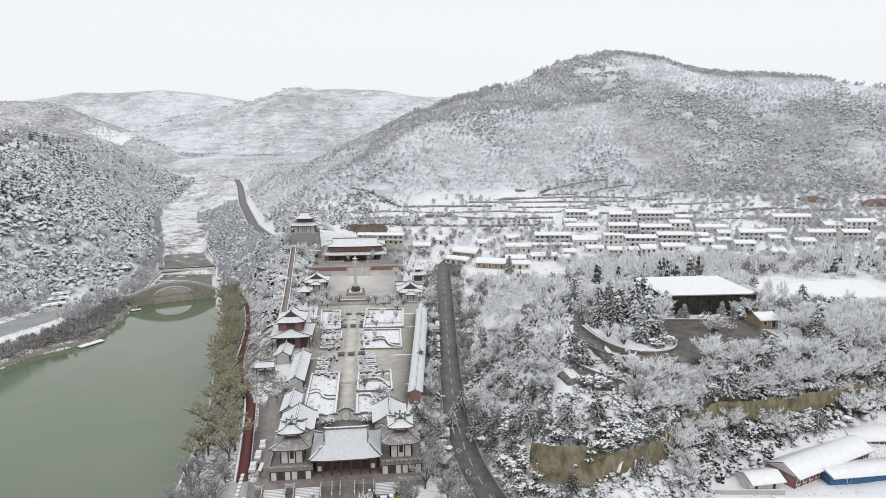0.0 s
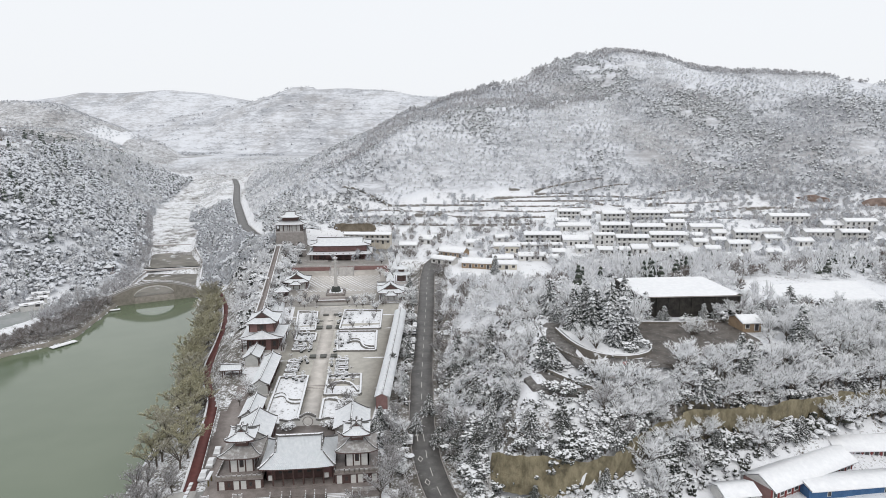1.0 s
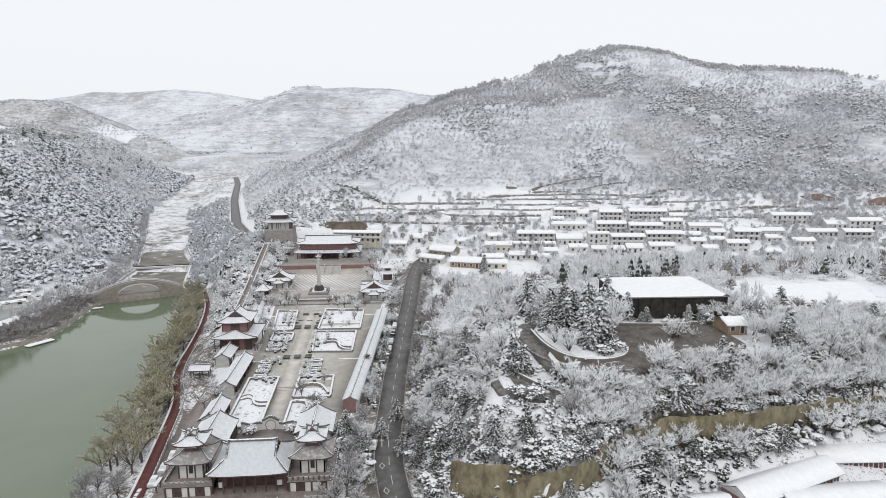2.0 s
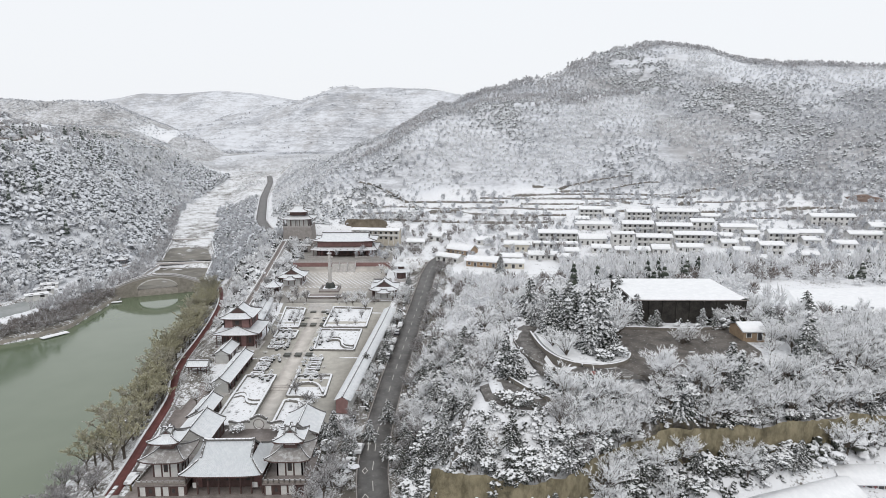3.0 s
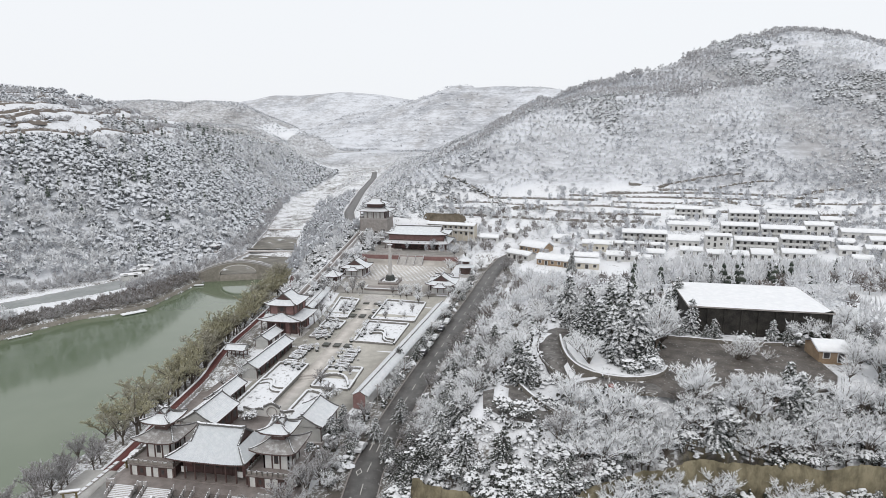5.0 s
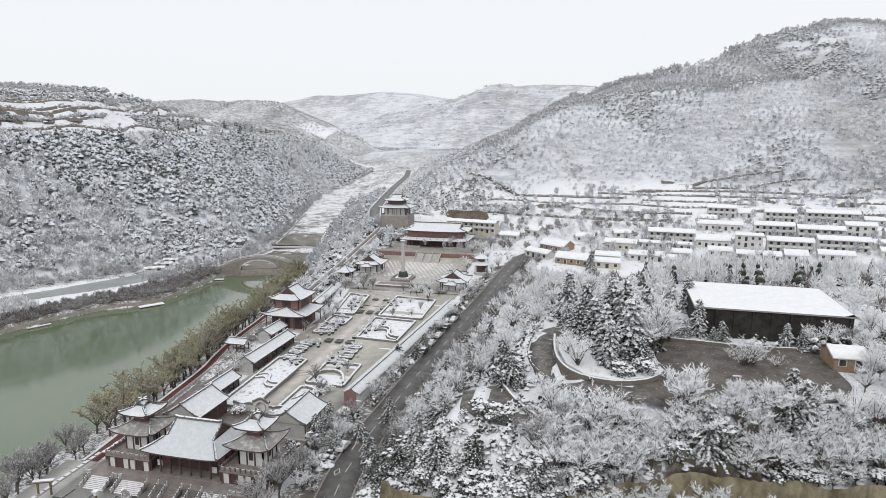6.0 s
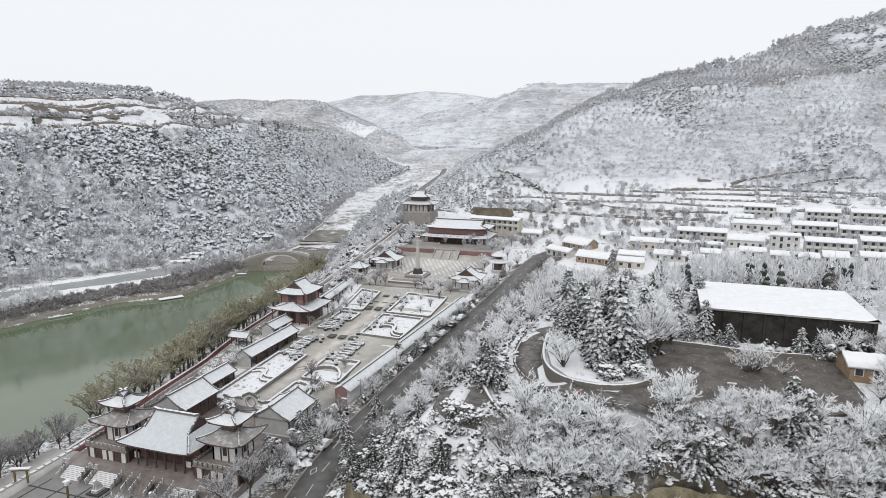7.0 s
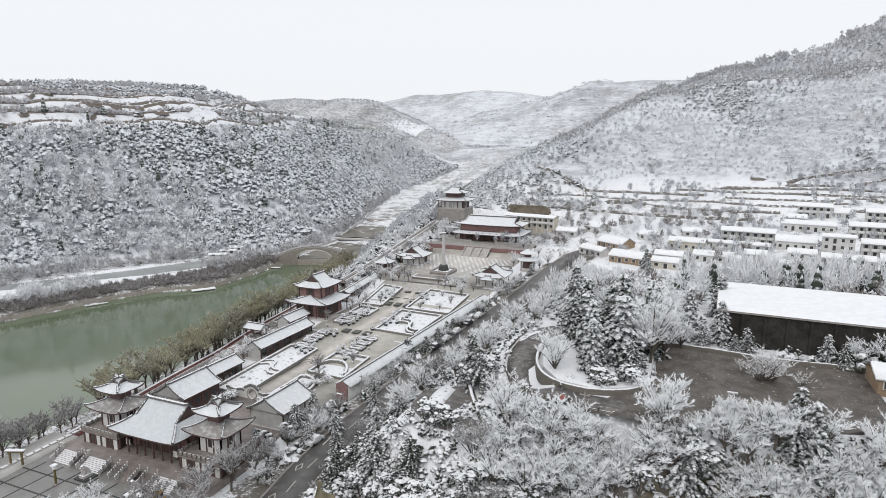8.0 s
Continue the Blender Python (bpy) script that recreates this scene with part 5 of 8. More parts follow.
M_BARK = snowy("grey_bark_with_snow", (.07, .058, .05), (.14, .12, .10), 3, .75)
M_RIME = twig_material("white_rimed_twigs", (.10, .085, .076), (.9, .91, .925), 1.05, .18)
M_RIMEDARK = twig_material("lightly_rimed_twigs", (.115, .095, .085), (.66, .665, .68), .72)
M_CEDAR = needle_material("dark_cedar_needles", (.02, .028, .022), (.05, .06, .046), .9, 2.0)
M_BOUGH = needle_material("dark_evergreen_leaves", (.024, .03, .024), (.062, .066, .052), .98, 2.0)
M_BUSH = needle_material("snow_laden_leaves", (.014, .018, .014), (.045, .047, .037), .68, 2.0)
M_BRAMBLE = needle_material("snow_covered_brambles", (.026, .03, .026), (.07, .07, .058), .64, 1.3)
M_OLIVE = twig_material("olive_willow_leaves", (.30, .283, .175), (.56, .54, .43), .62)
M_OLIVEGREY = twig_material("grey_olive_willow_leaves", (.285, .268, .20), (.56, .545, .48), .60)


class Soup:
    def __init__(self):
        self.v, self.f, self.white = [], [], []

    def pad(self, c, s, rng):
        """A lump of snow lying on a bough."""
        k = len(self.v)
        a0 = rng.uniform(0, 6.28)
        for i in range(5):
            a = a0 + 1.2566 * i + rng.uniform(-.3, .3)
            r = s * rng.uniform(.6, 1.25)
            self.v.append((c[0] + r * math.cos(a), c[1] + r * math.sin(a), c[2] - s * rng.uniform(.05, .4)))
        self.v.append((c[0], c[1], c[2] + s * rng.uniform(.3, .5)))
        self.white += range(len(self.f), len(self.f) + 5)
        self.f += [(k + i, k + (i + 1) % 5, k + 5) for i in range(5)]

    def spike(self, a, b, w):
        """A thin three-sided spike from a to the tip b."""
        a, b = np.asarray(a, float), np.asarray(b, float)
        d = b - a
        d = d / (np.linalg.norm(d) + 1e-9)
        e = np.cross(d, (0, 0, 1) if abs(d[2]) < .9 else (1, 0, 0))
        e /= np.linalg.norm(e)
        g = np.cross(d, e)
        k = len(self.v)
        for i in range(3):
            q = 2.094 * i
            self.v.append(a + w * (math.cos(q) * e + math.sin(q) * g))
        self.v.append(b)
        self.f += [(k, k + 1, k + 3), (k + 1, k + 2, k + 3), (k + 2, k, k + 3)]

    def blade(self, a, b, w, rng):
        """A fine twig: one thin sliver from a to the tip b."""
        e = np.cross(b - a, rng.normal(size=3))
        e *= w / (np.linalg.norm(e) + 1e-9)
        k = len(self.v)
        self.v += [a + e, a - e, b]
        self.f.append((k, k + 1, k + 2))

    def tuft(self, c, s, rng, droop=.5, out=(0, 0)):
        """A leafy tuft: a ragged low pyramid that droops outwards."""
        k = len(self.v)
        a0 = rng.uniform(0, 6.28)
        for i in range(5):
            a = a0 + 1.2566 * i + rng.uniform(-.35, .35)
            r = s * rng.uniform(.55, 1.2)
            self.v.append((c[0] + r * math.cos(a) + out[0] * s * .5, c[1] + r * math.sin(a) + out[1] * s * .5, c[2] - s * droop * rng.uniform(.3, 1.3)))
        self.v.append((c[0], c[1], c[2] + s * rng.uniform(.25, .55)))
        self.f += [(k + i, k + (i + 1) % 5, k + 5) for i in range(5)]

    def mesh(self, name, material, parent):
        ob = soup(name, np.array(self.v), np.array(self.f), material, parent)
        if self.white:
            ob.data.materials.append(M_SNOW)
            slot = np.zeros(len(self.f), np.int32)
            slot[self.white] = 1
            ob.data.polygons.foreach_set("material_index", slot)
        return ob


def unit(rng, up):
    a = rng.uniform(0, 6.283)
    d = np.array([math.cos(a), math.sin(a), up])
    return d / np.linalg.norm(d)


def bare_tree(seed, h, spread, limbs, label, material, trunk=.3, name="bare_tree", twigs=15, droop=0.0, leaf=0, fine=24):
    """A leafless tree: trunk, limbs and several hundred rimed twigs."""
    rng = np.random.RandomState(seed)
    t = empty(name, Matrix(), label, "tree")
    bm = bmesh.new()
    fork = h * trunk
    lean = rng.uniform(-.04, .04, 2) * h
    add_tube(bm, [(0, 0, -.6), (lean[0] * .4, lean[1] * .4, fork * .6), (lean[0], lean[1], fork * 1.15)], h * .028, h * .018, 6)
    crown = Soup()
    base = np.array([lean[0], lean[1], fork])
    bm.verts.ensure_lookup_table()
    for i in range(limbs):
        a = 6.283 * i / limbs + rng.uniform(-.4, .4)
        reach = spread * rng.uniform(.2, 1.0) ** .7
        rise = (h - fork) * rng.uniform(.62, 1.0) * math.sqrt(1.08 - .75 * (reach / spread) ** 2)
        tip = base + np.array([math.cos(a) * reach, math.sin(a) * reach, rise])
        mid = base + (tip - base) * .5 + np.array([0, 0, rise * .08])
        add_tube(bm, [tuple(base + (0, 0, -fork * rng.uniform(0, .25))), tuple(mid), tuple(tip)], h * .012, h * .003, 4)
        bm.verts.ensure_lookup_table()
        bm.faces.new((bm.verts[12 + i % 6], bm.verts[-12], bm.verts[-11]))
        for j in range(twigs):
            f = rng.uniform(.15, 1.0) ** .8
            o = base + (tip - base) * f + np.array([0, 0, rise * .08 * math.sin(f * 3.1)])
            d = (tip - base) / np.linalg.norm(tip - base) * .5 + unit(rng, rng.uniform(-.1, .9))
            ln = h * rng.uniform(.06, .125)
            e = o + d * ln
            crown.spike(o, e, h * .0045)
            for m in range(fine):
                p0 = o + (e - o) * rng.uniform(.1, 1)
                p1 = p0 + (unit(rng, rng.uniform(-.3 - droop, 1.0 - droop)) * .62 + d * .5) * ln * rng.uniform(.3, .75) + np.array([0, 0, .08 * ln - droop * ln * .6])
                crown.blade(p0, p1, h * rng.uniform(.0026, .0056), rng)
                for _ in range(leaf):
                    q = p0 + (p1 - p0) * rng.uniform(.2, 1)
                    crown.blade(q, q + unit(rng, rng.uniform(-1.2, .3)) * h * rng.uniform(.014, .032), h * rng.uniform(.004, .0075), rng)
    part("trunk", bm, M_BARK, t)
    crown.mesh("crown", material, t)
    return t


def cedar(seed, h, label, width=.30, material=None, tiers=13, name="cedar", gap=.1, load=1.0):
    """A conifer with layers of drooping snow-dusted boughs."""
    rng = np.random.RandomState(seed)
    t = empty(name, Matrix(), label, "tree")
    bm = bmesh.new()
    add_tube(bm, [(0, 0, -.6), (0, 0, h * .5), (0, 0, h * .97)], h * .022, h * .004, 6)
    part("trunk", bm, M_BARK, t)
    c = Soup()
    for k in range(tiers):
        f = (k + rng.uniform(-.2, .2)) / tiers
        z = h * (gap + (1 - gap) * f)
        r = h * width * (1 - f) ** .75 * rng.uniform(.8, 1.15) + h * .02
        n = max(4, int(10 * (1 - f) + 4))
        for i in range(n):
            a = 6.283 * i / n + rng.uniform(-.4, .4)
            rr = r * rng.uniform(.6, 1.15)
            m = max(2, int(rr / (h * .055)))
            for j in range(m):
                g = (j + .6) / m
                spot_ = (rr * g * math.cos(a), rr * g * math.sin(a), z - rr * .38 * g * g + rng.uniform(-.01, .01) * h)
                c.tuft(spot_, h * rng.uniform(.035, .06), rng, .75, (math.cos(a), math.sin(a)))
                if rng.uniform() < load * (.45 + .55 * g):
                    c.pad((spot_[0] * 1.04, spot_[1] * 1.04, spot_[2] + h * .01), h * rng.uniform(.016, .034), rng)
    c.tuft((0, 0, h * .97), h * .04, rng, 1.2)
    c.mesh("crown", material or M_CEDAR, t)
    return t


def bush(seed, h, w, n, label, material, name="bush", category="bush", load=.6):
    """A rounded evergreen bush or small tree of many leafy tufts, uneven in outline."""
    rng = np.random.RandomState(seed)
    t = empty(name, Matrix(), label, category)
    bm = bmesh.new()
    lobes = [(rng.uniform(-.45, .45) * w, rng.uniform(-.45, .45) * w, h * rng.uniform(.4, .72), rng.uniform(.3, .55)) for _ in range(6)]
    for x, y, z, r in lobes[:4]:
        add_tube(bm, [(x * .1, y * .1, -.4), (x * .5, y * .5, z * .5), (x, y, z)], h * .03, h * .008, 4)
        bm.verts.ensure_lookup_table()
        if len(bm.verts) > 12:
            bm.faces.new((bm.verts[0], bm.verts[-12], bm.verts[-11]))
    part("stem", bm, M_BARK, t)
    c = Soup()
    for i in range(n):
        x, y, z, r = lobes[rng.randint(len(lobes))]
        d = unit(rng, rng.uniform(-.5, 1.6))
        q = np.array([x, y, z]) + d * np.array([w, w, h * .62]) * r * rng.uniform(.65, 1.05)
        c.tuft(q, h * rng.uniform(.04, .09), rng, .8, d[:2])
        if d[2] > .1 and rng.uniform() < load * .45:
            c.pad(q + np.array([0, 0, h * .025]), h * rng.uniform(.06, .15), rng)
    c.mesh("leaves", material, t)
    return t


def family(makers):
    """Build each kind once; returns them as models to copy."""
    return [f() for f in makers]


BARE = family([lambda i=i: bare_tree(20 + i, 6.5, (3.6, 3.0, 3.3, 2.7, 3.8)[i], 17, "bare deciduous tree white with rime on a snowy slope", M_RIME, .22, "rimed_tree", 16, 0, 0, 20) for i in range(5)])
BARED = family([lambda i=i: bare_tree(40 + i, 6.5, 3.0, 12, "grey-brown bare tree lightly dusted with snow", M_RIMEDARK, .25) for i in range(4)])
SHRUB = family([lambda i=i: bare_tree(60 + i, 3.2, 2.4, 15, "low bare shrub thick with rime", M_RIME, .08, "shrub", 12, 0, 0, 14) for i in range(4)])
WILLOW = family([lambda i=i: bare_tree(80 + i, 9.5, (3.4, 4.4, 3.0, 3.8, 4.8)[i], (7, 9, 6, 8, 9)[i], "lakeside willow with thin olive-yellow leaves", (M_OLIVE, M_OLIVE, M_OLIVEGREY, M_OLIVE, M_OLIVEGREY)[i], (.30, .25, .34, .28, .24)[i], "willow", 12, .12, 6, 8) for i in range(5)])
CEDAR = family([lambda i=i: cedar(100 + i, 11, "dark cedar with snow lying on its boughs", (.30, .22, .26, .19, .33)[i], None, 14) for i in range(5)])
PINE = family([lambda i=i: cedar(120 + i, 6, "small broad conifer laden with snow", .42, M_BOUGH, 10, "pine", .12, .75) for i in range(3)])
BUSH = family([lambda i=i: bush(140 + i, 3.4, 2.7, 250, "evergreen bush heavily laden with snow", M_BOUGH, load=.8) for i in range(5)])
CLIPPED = family([lambda i=i: bush(160 + i, 3.0, 2.2, 130, "clipped dark evergreen shrub with a snow cap in the court", M_BUSH, "clipped_shrub") for i in range(3)])
COURT = family([lambda i=i: bare_tree(170 + i, 6.5, 3.2, 13, "small rimed tree standing beside the temple court", M_RIME, .25, "court_tree", 11) for i in range(3)])
MODELS = CLIPPED + COURT + BARE + BARED + SHRUB + WILLOW + CEDAR + PINE + BUSH
used = set()


def plant(models, x, y, size, rng, z=None, group="", sink=.1):
    ob = models[rng.randint(len(models))]
    if ob in BUSH and z is None and (x > 104 or y > 196 or x < 3):
        LOW.append((x, y, float(height(x, y)) - .2, size))
        return None
    zz = float(height(x, y)) if z is None else z
    m = pose(x, y, zz - sink, 0, 0, rng.uniform(0, 360)) @ Matrix.Diagonal((size, size, size * rng.uniform(.9, 1.12), 1))
    if ob.name not in used:
        used.add(ob.name)
        ob.matrix_basis = m
        new_ = ob
    else:
        new_ = copy_thing(ob, m)
        new_.matrix_basis = m
    return tagged(new_, group=group)


LOW = []


def cliff_s(x, y):
    return y - along(x, *CLIFF)


def in_yard(x, y):
    return (62 < x < 112 and front_y(x) < y < 204) or (72 < x < 112 and 200 < y < 237)


PATH_UP = dense([(44.5, 197), (42.2, 190), (43.0, 180), (46.2, 171), (51.5, 164.8), (58, 162.2), (65, 162.6), (72, 165.5)], 1.2)
PATH_LOW = dense([(36, 158), (34.6, 166), (36, 174), (38.6, 184), (42, 192)], 1.2)
TURN_PLACE = [(31.5, 161.5), (38, 168), (43, 161), (47, 155.5), (45.5, 150.5), (38, 151.5), (33, 155)]
ISLE = dense([(44.5, 190), (46.2, 180), (49, 171.3), (54, 166), (61, 165.4), (67.5, 169.5), (69, 177)], 1.0)


def front_y(x):
    """Front edge of the yard and of the track round the cedars."""
    return float(along(x, (44, 161), (52, 159), (64, 158.5), (74, 160), (94.7, 169), (112, 176), (150, 190)))


def on_path(x, y, gap):
    return min(np.min(np.hypot(PATH_UP[:, 0] - x, PATH_UP[:, 1] - y)), np.min(np.hypot(PATH_LOW[:, 0] - x, PATH_LOW[:, 1] - y))) < gap - .8 or (31.5 < x < 46 and 151.5 < y < 165)


rng = np.random.RandomState(11)
# the slope, the plateau and the foot of the cliff
for gy_ in np.arange(124, 218, 4.3):
    for gx_ in np.arange(6, 152, 4.3):
        x, y = gx_ + rng.uniform(-1.9, 1.9), gy_ + rng.uniform(-1.9, 1.9)
        s = cliff_s(x, y)
        if x - road_x(y) < 7 or in_yard(x, y) or -1.5 < s < 1.5 or on_path(x, y, 3.4) or (x > 50 and s > 0 and y < front_y(x) + 2) or (s < -1.5 and x > 62 and y < float(along(x, (60, 139), (78, 148), (86, 151.5), (100, 158.5), (114, 166), (120, 172)))):
            continue
        if 44 < x < 69 and 166 < y < 192:
            continue
        if s > 6.5 and 24 < x < 52 and y < 166:
            if rng.uniform() < .75:
                plant(BUSH + PINE[:1] + SHRUB[:1], x, y, rng.uniform(.35, .9), rng)
            continue
        k = float(rough(x, y, 16, 51)) + rng.uniform(-.6, .6)
        snowfield = float(rough(x, y, 20, 52))
        if s > 0 and 6 < s < 24 and x < 75 and snowfield > .35:
            if rng.uniform() < .5:
                plant(BUSH, x, y, rng.uniform(.4, .7), rng)
            continue
        if s < 4 and s > 0:
            plant(BUSH + SHRUB, x, y, rng.uniform(.9, 1.4), rng)
        elif s <= 0 and x < 57:
            plant(SHRUB + BUSH[:1] + PINE[:1], x, y, rng.uniform(.5, .85), rng)
        elif s <= 0:
            plant(BARE[:3] + BUSH, x, y, rng.uniform(.8, 1.25), rng)
        elif x > 60 and s < 26:
            (plant(BARE, x, y, rng.uniform(.9, 1.3), rng) if k < .5 else plant(CEDAR + BUSH, x, y, rng.uniform(.6, .95), rng))
        elif k < -.25:
            plant(BARE + SHRUB, x, y, rng.uniform(.75, 1.15), rng)
        elif k < .05:
            plant(BARED + BUSH, x, y, rng.uniform(.75, 1.1), rng)
        elif k < .6:
            plant(BUSH + PINE, x, y, rng.uniform(.9, 1.5), rng)
        else:
            plant(CEDAR + PINE, x, y, rng.uniform(.5, .95), rng)
# firs and dark evergreens that stand out on the slope above the road
for x, y, sz in ((19.6, 177.3, 1.35), (25.0, 164.4, 1.25), (8.8, 164.3, 1.1), (19.0, 157.1, 1.15), (2.6, 171.4, 1.0), (5.8, 180.8, 1.1), (31.5, 146.5, 1.2), (39.0, 145.5, 1.1), (-8.4, 217.2, 1.3), (25.5, 202.5, 1.1), (13.8, 200.7, 1.2), (12.0, 171.5, 1.0), (14.5, 164.0, 1.1), (22.5, 170.0, 1.1), (16.5, 186.0, 1.1), (24.0, 153.5, 1.05), (28.5, 158.0, 1.0)):
    plant(PINE, x, y, sz, rng)
plant(CEDAR, 37.4, 169.3, .85, rng)
# tall rimed trees between the cliff's edge and the yard
for gx_ in np.arange(50, 152, 2.9):
    y0_, y1_ = float(along(gx_, *CLIFF)) + 1.5, front_y(gx_) - .6
    if gx_ > 112:
        y1_ = y0_ + 26
    for gy_ in np.arange(y0_, max(y1_, y0_ + 1), 3.1):
        x, y = gx_ + rng.uniform(-1.3, 1.3), gy_ + rng.uniform(-1.2, 1.2)
        zz = float(height(x, y))
        k = float(rough(x, y, 13, 54)) + rng.uniform(-.5, .5)
        top_ = max(.62, (29.0 + 2.6 * float(smooth(82, 92, x)) + 1.5 * rng.uniform(-1, 1) - zz) / 6.5)
        if k < .54:
            plant(BARE, x, y, min(rng.uniform(.95, 1.5), top_), rng)
        elif k < .68:
            plant(BUSH + SHRUB, x, y, rng.uniform(.9, 1.4), rng)
        else:
            plant(PINE + BARED, x, y, min(rng.uniform(.9, 1.3), top_), rng)
# bushes hanging over the cliff's edge
for x in np.arange(22, 112, 1.9):
    y = float(along(x, *CLIFF))
    for o in (-.5, .6, 1.9, 3.2, 4.6):
        if rng.uniform() < .45:
            continue
        over = BUSH if x < 60 or o < 1 and rng.uniform() < .6 else BARE + SHRUB
        plant(over, x + rng.uniform(-.8, .8), y + o + rng.uniform(-.6, .6), rng.uniform(.7, 1.25), rng, z=float(height(x, y + o + 1.2)) - .3)
    if x > 60 and float(rough(x, y, 7, 55)) > -.25:
        plant(BUSH + PINE[:1], x + rng.uniform(-.8, .8), y - 4.0 - rng.uniform(0, 2), rng.uniform(.7, 1.3), rng)
# trees and bushes at the foot of the cliff that break up its face
for x in np.arange(58, 160, 2.1):
    y = float(along(x, *CLIFF))
    if float(rough(x, 3, 13, 57)) > -.2:
        plant(BARE + BUSH, x + rng.uniform(-.8, .8), y - 3.6 - rng.uniform(0, 1.6), rng.uniform(1.15, 1.6), rng)
# the walled island of tall cedars
for x, y, sz, fam in ((58.5, 173.5, .95, CEDAR), (61.5, 170.3, 1.15, BUSH), (65.3, 172.3, 1.2, BUSH), (52.8, 171.5, 1.25, BARE), (49.5, 178, .9, BARE), (57, 178, 1.2, CEDAR), (64.5, 177, 1.2, PINE), (56.2, 168.9, .6, SHRUB), (64.5, 184, 1.55, BARE), (62, 180, 1.4, CEDAR), (66.5, 183, 1.95, BARE), (54, 185, 1.2, CEDAR), (60, 187, 1.45, CEDAR), (65, 190, 1.3, CEDAR), (50, 188, 1.0, CEDAR), (70, 196, 1.1, BARE), (70, 203, 1.0, CEDAR), (73, 201, .8, PINE), (68, 188, 1.6, BARE), (57, 193, 1.3, CEDAR), (64, 198, 1.2, CEDAR), (51, 195, 1.1, CEDAR), (46, 199, 1.1, PINE), (45, 206, 1.1, CEDAR), (56, 202, 1.2, CEDAR), (39.6, 167.6, 1.35, PINE), (38.4, 168.6, 1.5, BUSH), (37.5, 153.3, 1.1, BUSH), (41.5, 152.4, 1.0, BUSH), (28.5, 158, 1.1, BARE), (29, 164, 1.2, BARE), (27.5, 161, 1.0, BARE), (30, 168, 1.1, BARED), (79, 199, .7, PINE), (85, 186, 2.1, SHRUB), (86.2, 186.8, 1.8, SHRUB), (84, 185.3, 1.7, SHRUB), (90.5, 187, 1.0, SHRUB), (92, 199, .7, BUSH), (97, 200, .8, PINE), (81, 200.5, 1.0, PINE), (88, 201.5, .8, BUSH), (99, 202.5, .9, BARE), (103, 203, 1.0, BARE), (107, 204, .9, BARED), (110, 203, 1.0, BARE), (94.5, 202.5, .55, CEDAR), (106, 199, .7, SHRUB), (106, 184, 1.0, BARE), (108.5, 187, 1.1, BARE), (110, 181, 1.0, BARE), (104, 179, .8, BARE), (109, 192, 1.0, BARE), (76, 204, .8, CEDAR), (74, 222, .9, CEDAR), (77, 159, 1.0, CEDAR), (92, 166, 1.15, CEDAR), (90, 166.5, .8, CEDAR), (112, 178, 1.1, CEDAR), (110, 175, .9, CEDAR), (36, 328, .9, CEDAR), (96, 201, .9, BUSH), (99.5, 200.6, 1.1, BUSH), (102.6, 201.8, 1.2, BUSH), (89.5, 200.2, .8, BUSH), (105, 202.4, 1.1, BUSH)):
    plant(fam, x, y, sz, rng)
for x, y, sz in ((18, 145, 1.5), (19.8, 142, 1.4), (21.5, 139.3, 1.2), (17, 148.5, 1.4), (24.5, 137, .9), (18.5, 138.5, 1.2), (20.5, 149.5, 1.2), (22.6, 146.2, 1.1)):
    plant(BUSH, x, y, sz, rng)
# hedge and bushes between the wall walk and the road
for y in np.arange(150, 300, 3.6):
    for o in (-5.6, -7.6):
        x = float(road_x(y)) + o + rng.uniform(-.5, .5)
        if rng.uniform() < .8:
            plant(rng.choice([0, 1, 2, 3]) == 0 and PINE or (SHRUB + BUSH + BARE), x, y + rng.uniform(-1, 1), rng.uniform(.65, .95), rng)
for y in np.arange(150, 340, 3.4):
    plant(SHRUB + BARED + BUSH[:2], float(road_x(y)) + 5.2 + rng.uniform(0, 1.2), y, rng.uniform(.6, .95), rng)
for x, y, sz in ((-4.5, 141, 1.45), (-2.5, 146, 1.4), (1, 135, 1.4), (-2.5, 152, 1.3), (4, 129, 1.3), (-9, 135, 1.1), (-7.5, 130, 1.1), (-1, 127, 1.0), (-5, 148, .9), (-4, 157, .9), (-5, 164, .9), (-3.5, 170, .9), (-5.5, 175, .9), (-4.5, 181, .9)):
    plant(BARED, x, y, sz, rng, group="")
for x, y, sz in ((-18, 128, .95), (-21.5, 126, .8), (-14.5, 127, .8), (-24, 123, .7)):
    plant(BARE, x, y, sz, rng)
for u, v in ((17, 13), (19.5, 17), (18.5, 22), (20, 27), (21.5, 32), (18, 9)):
    x, y = at(u, v)
    plant(BUSH + PINE, x, y, rng.uniform(1.0, 1.35), rng)
# willows along the lake path
for y in np.arange(126, 330, 3.3):
    for k in ((.2, .5, .8) if y > 180 else (.22, .74)):
        if rng.uniform() < .2:
            continue
        edge, walk_ = float(stream_x(y) + stream_w(y)) + 1.5, float(along(y, (100, -40), (138, -49.5), (170, -57.5), (198, -65), (232, -80), (250, -83), (270, -88), (290, -95), (312, -102), (340, -112))) - (4.2 if y > 190 else 2.2)
        x = edge + (walk_ - edge) * (k + rng.uniform(-.2, .2))
        plant(WILLOW if y > 155 else BARED, x, y + rng.uniform(-1.8, 1.8), rng.choice([.9, 1.05, 1.15, 1.3, 1.45]) * rng.uniform(.9, 1.1), rng)
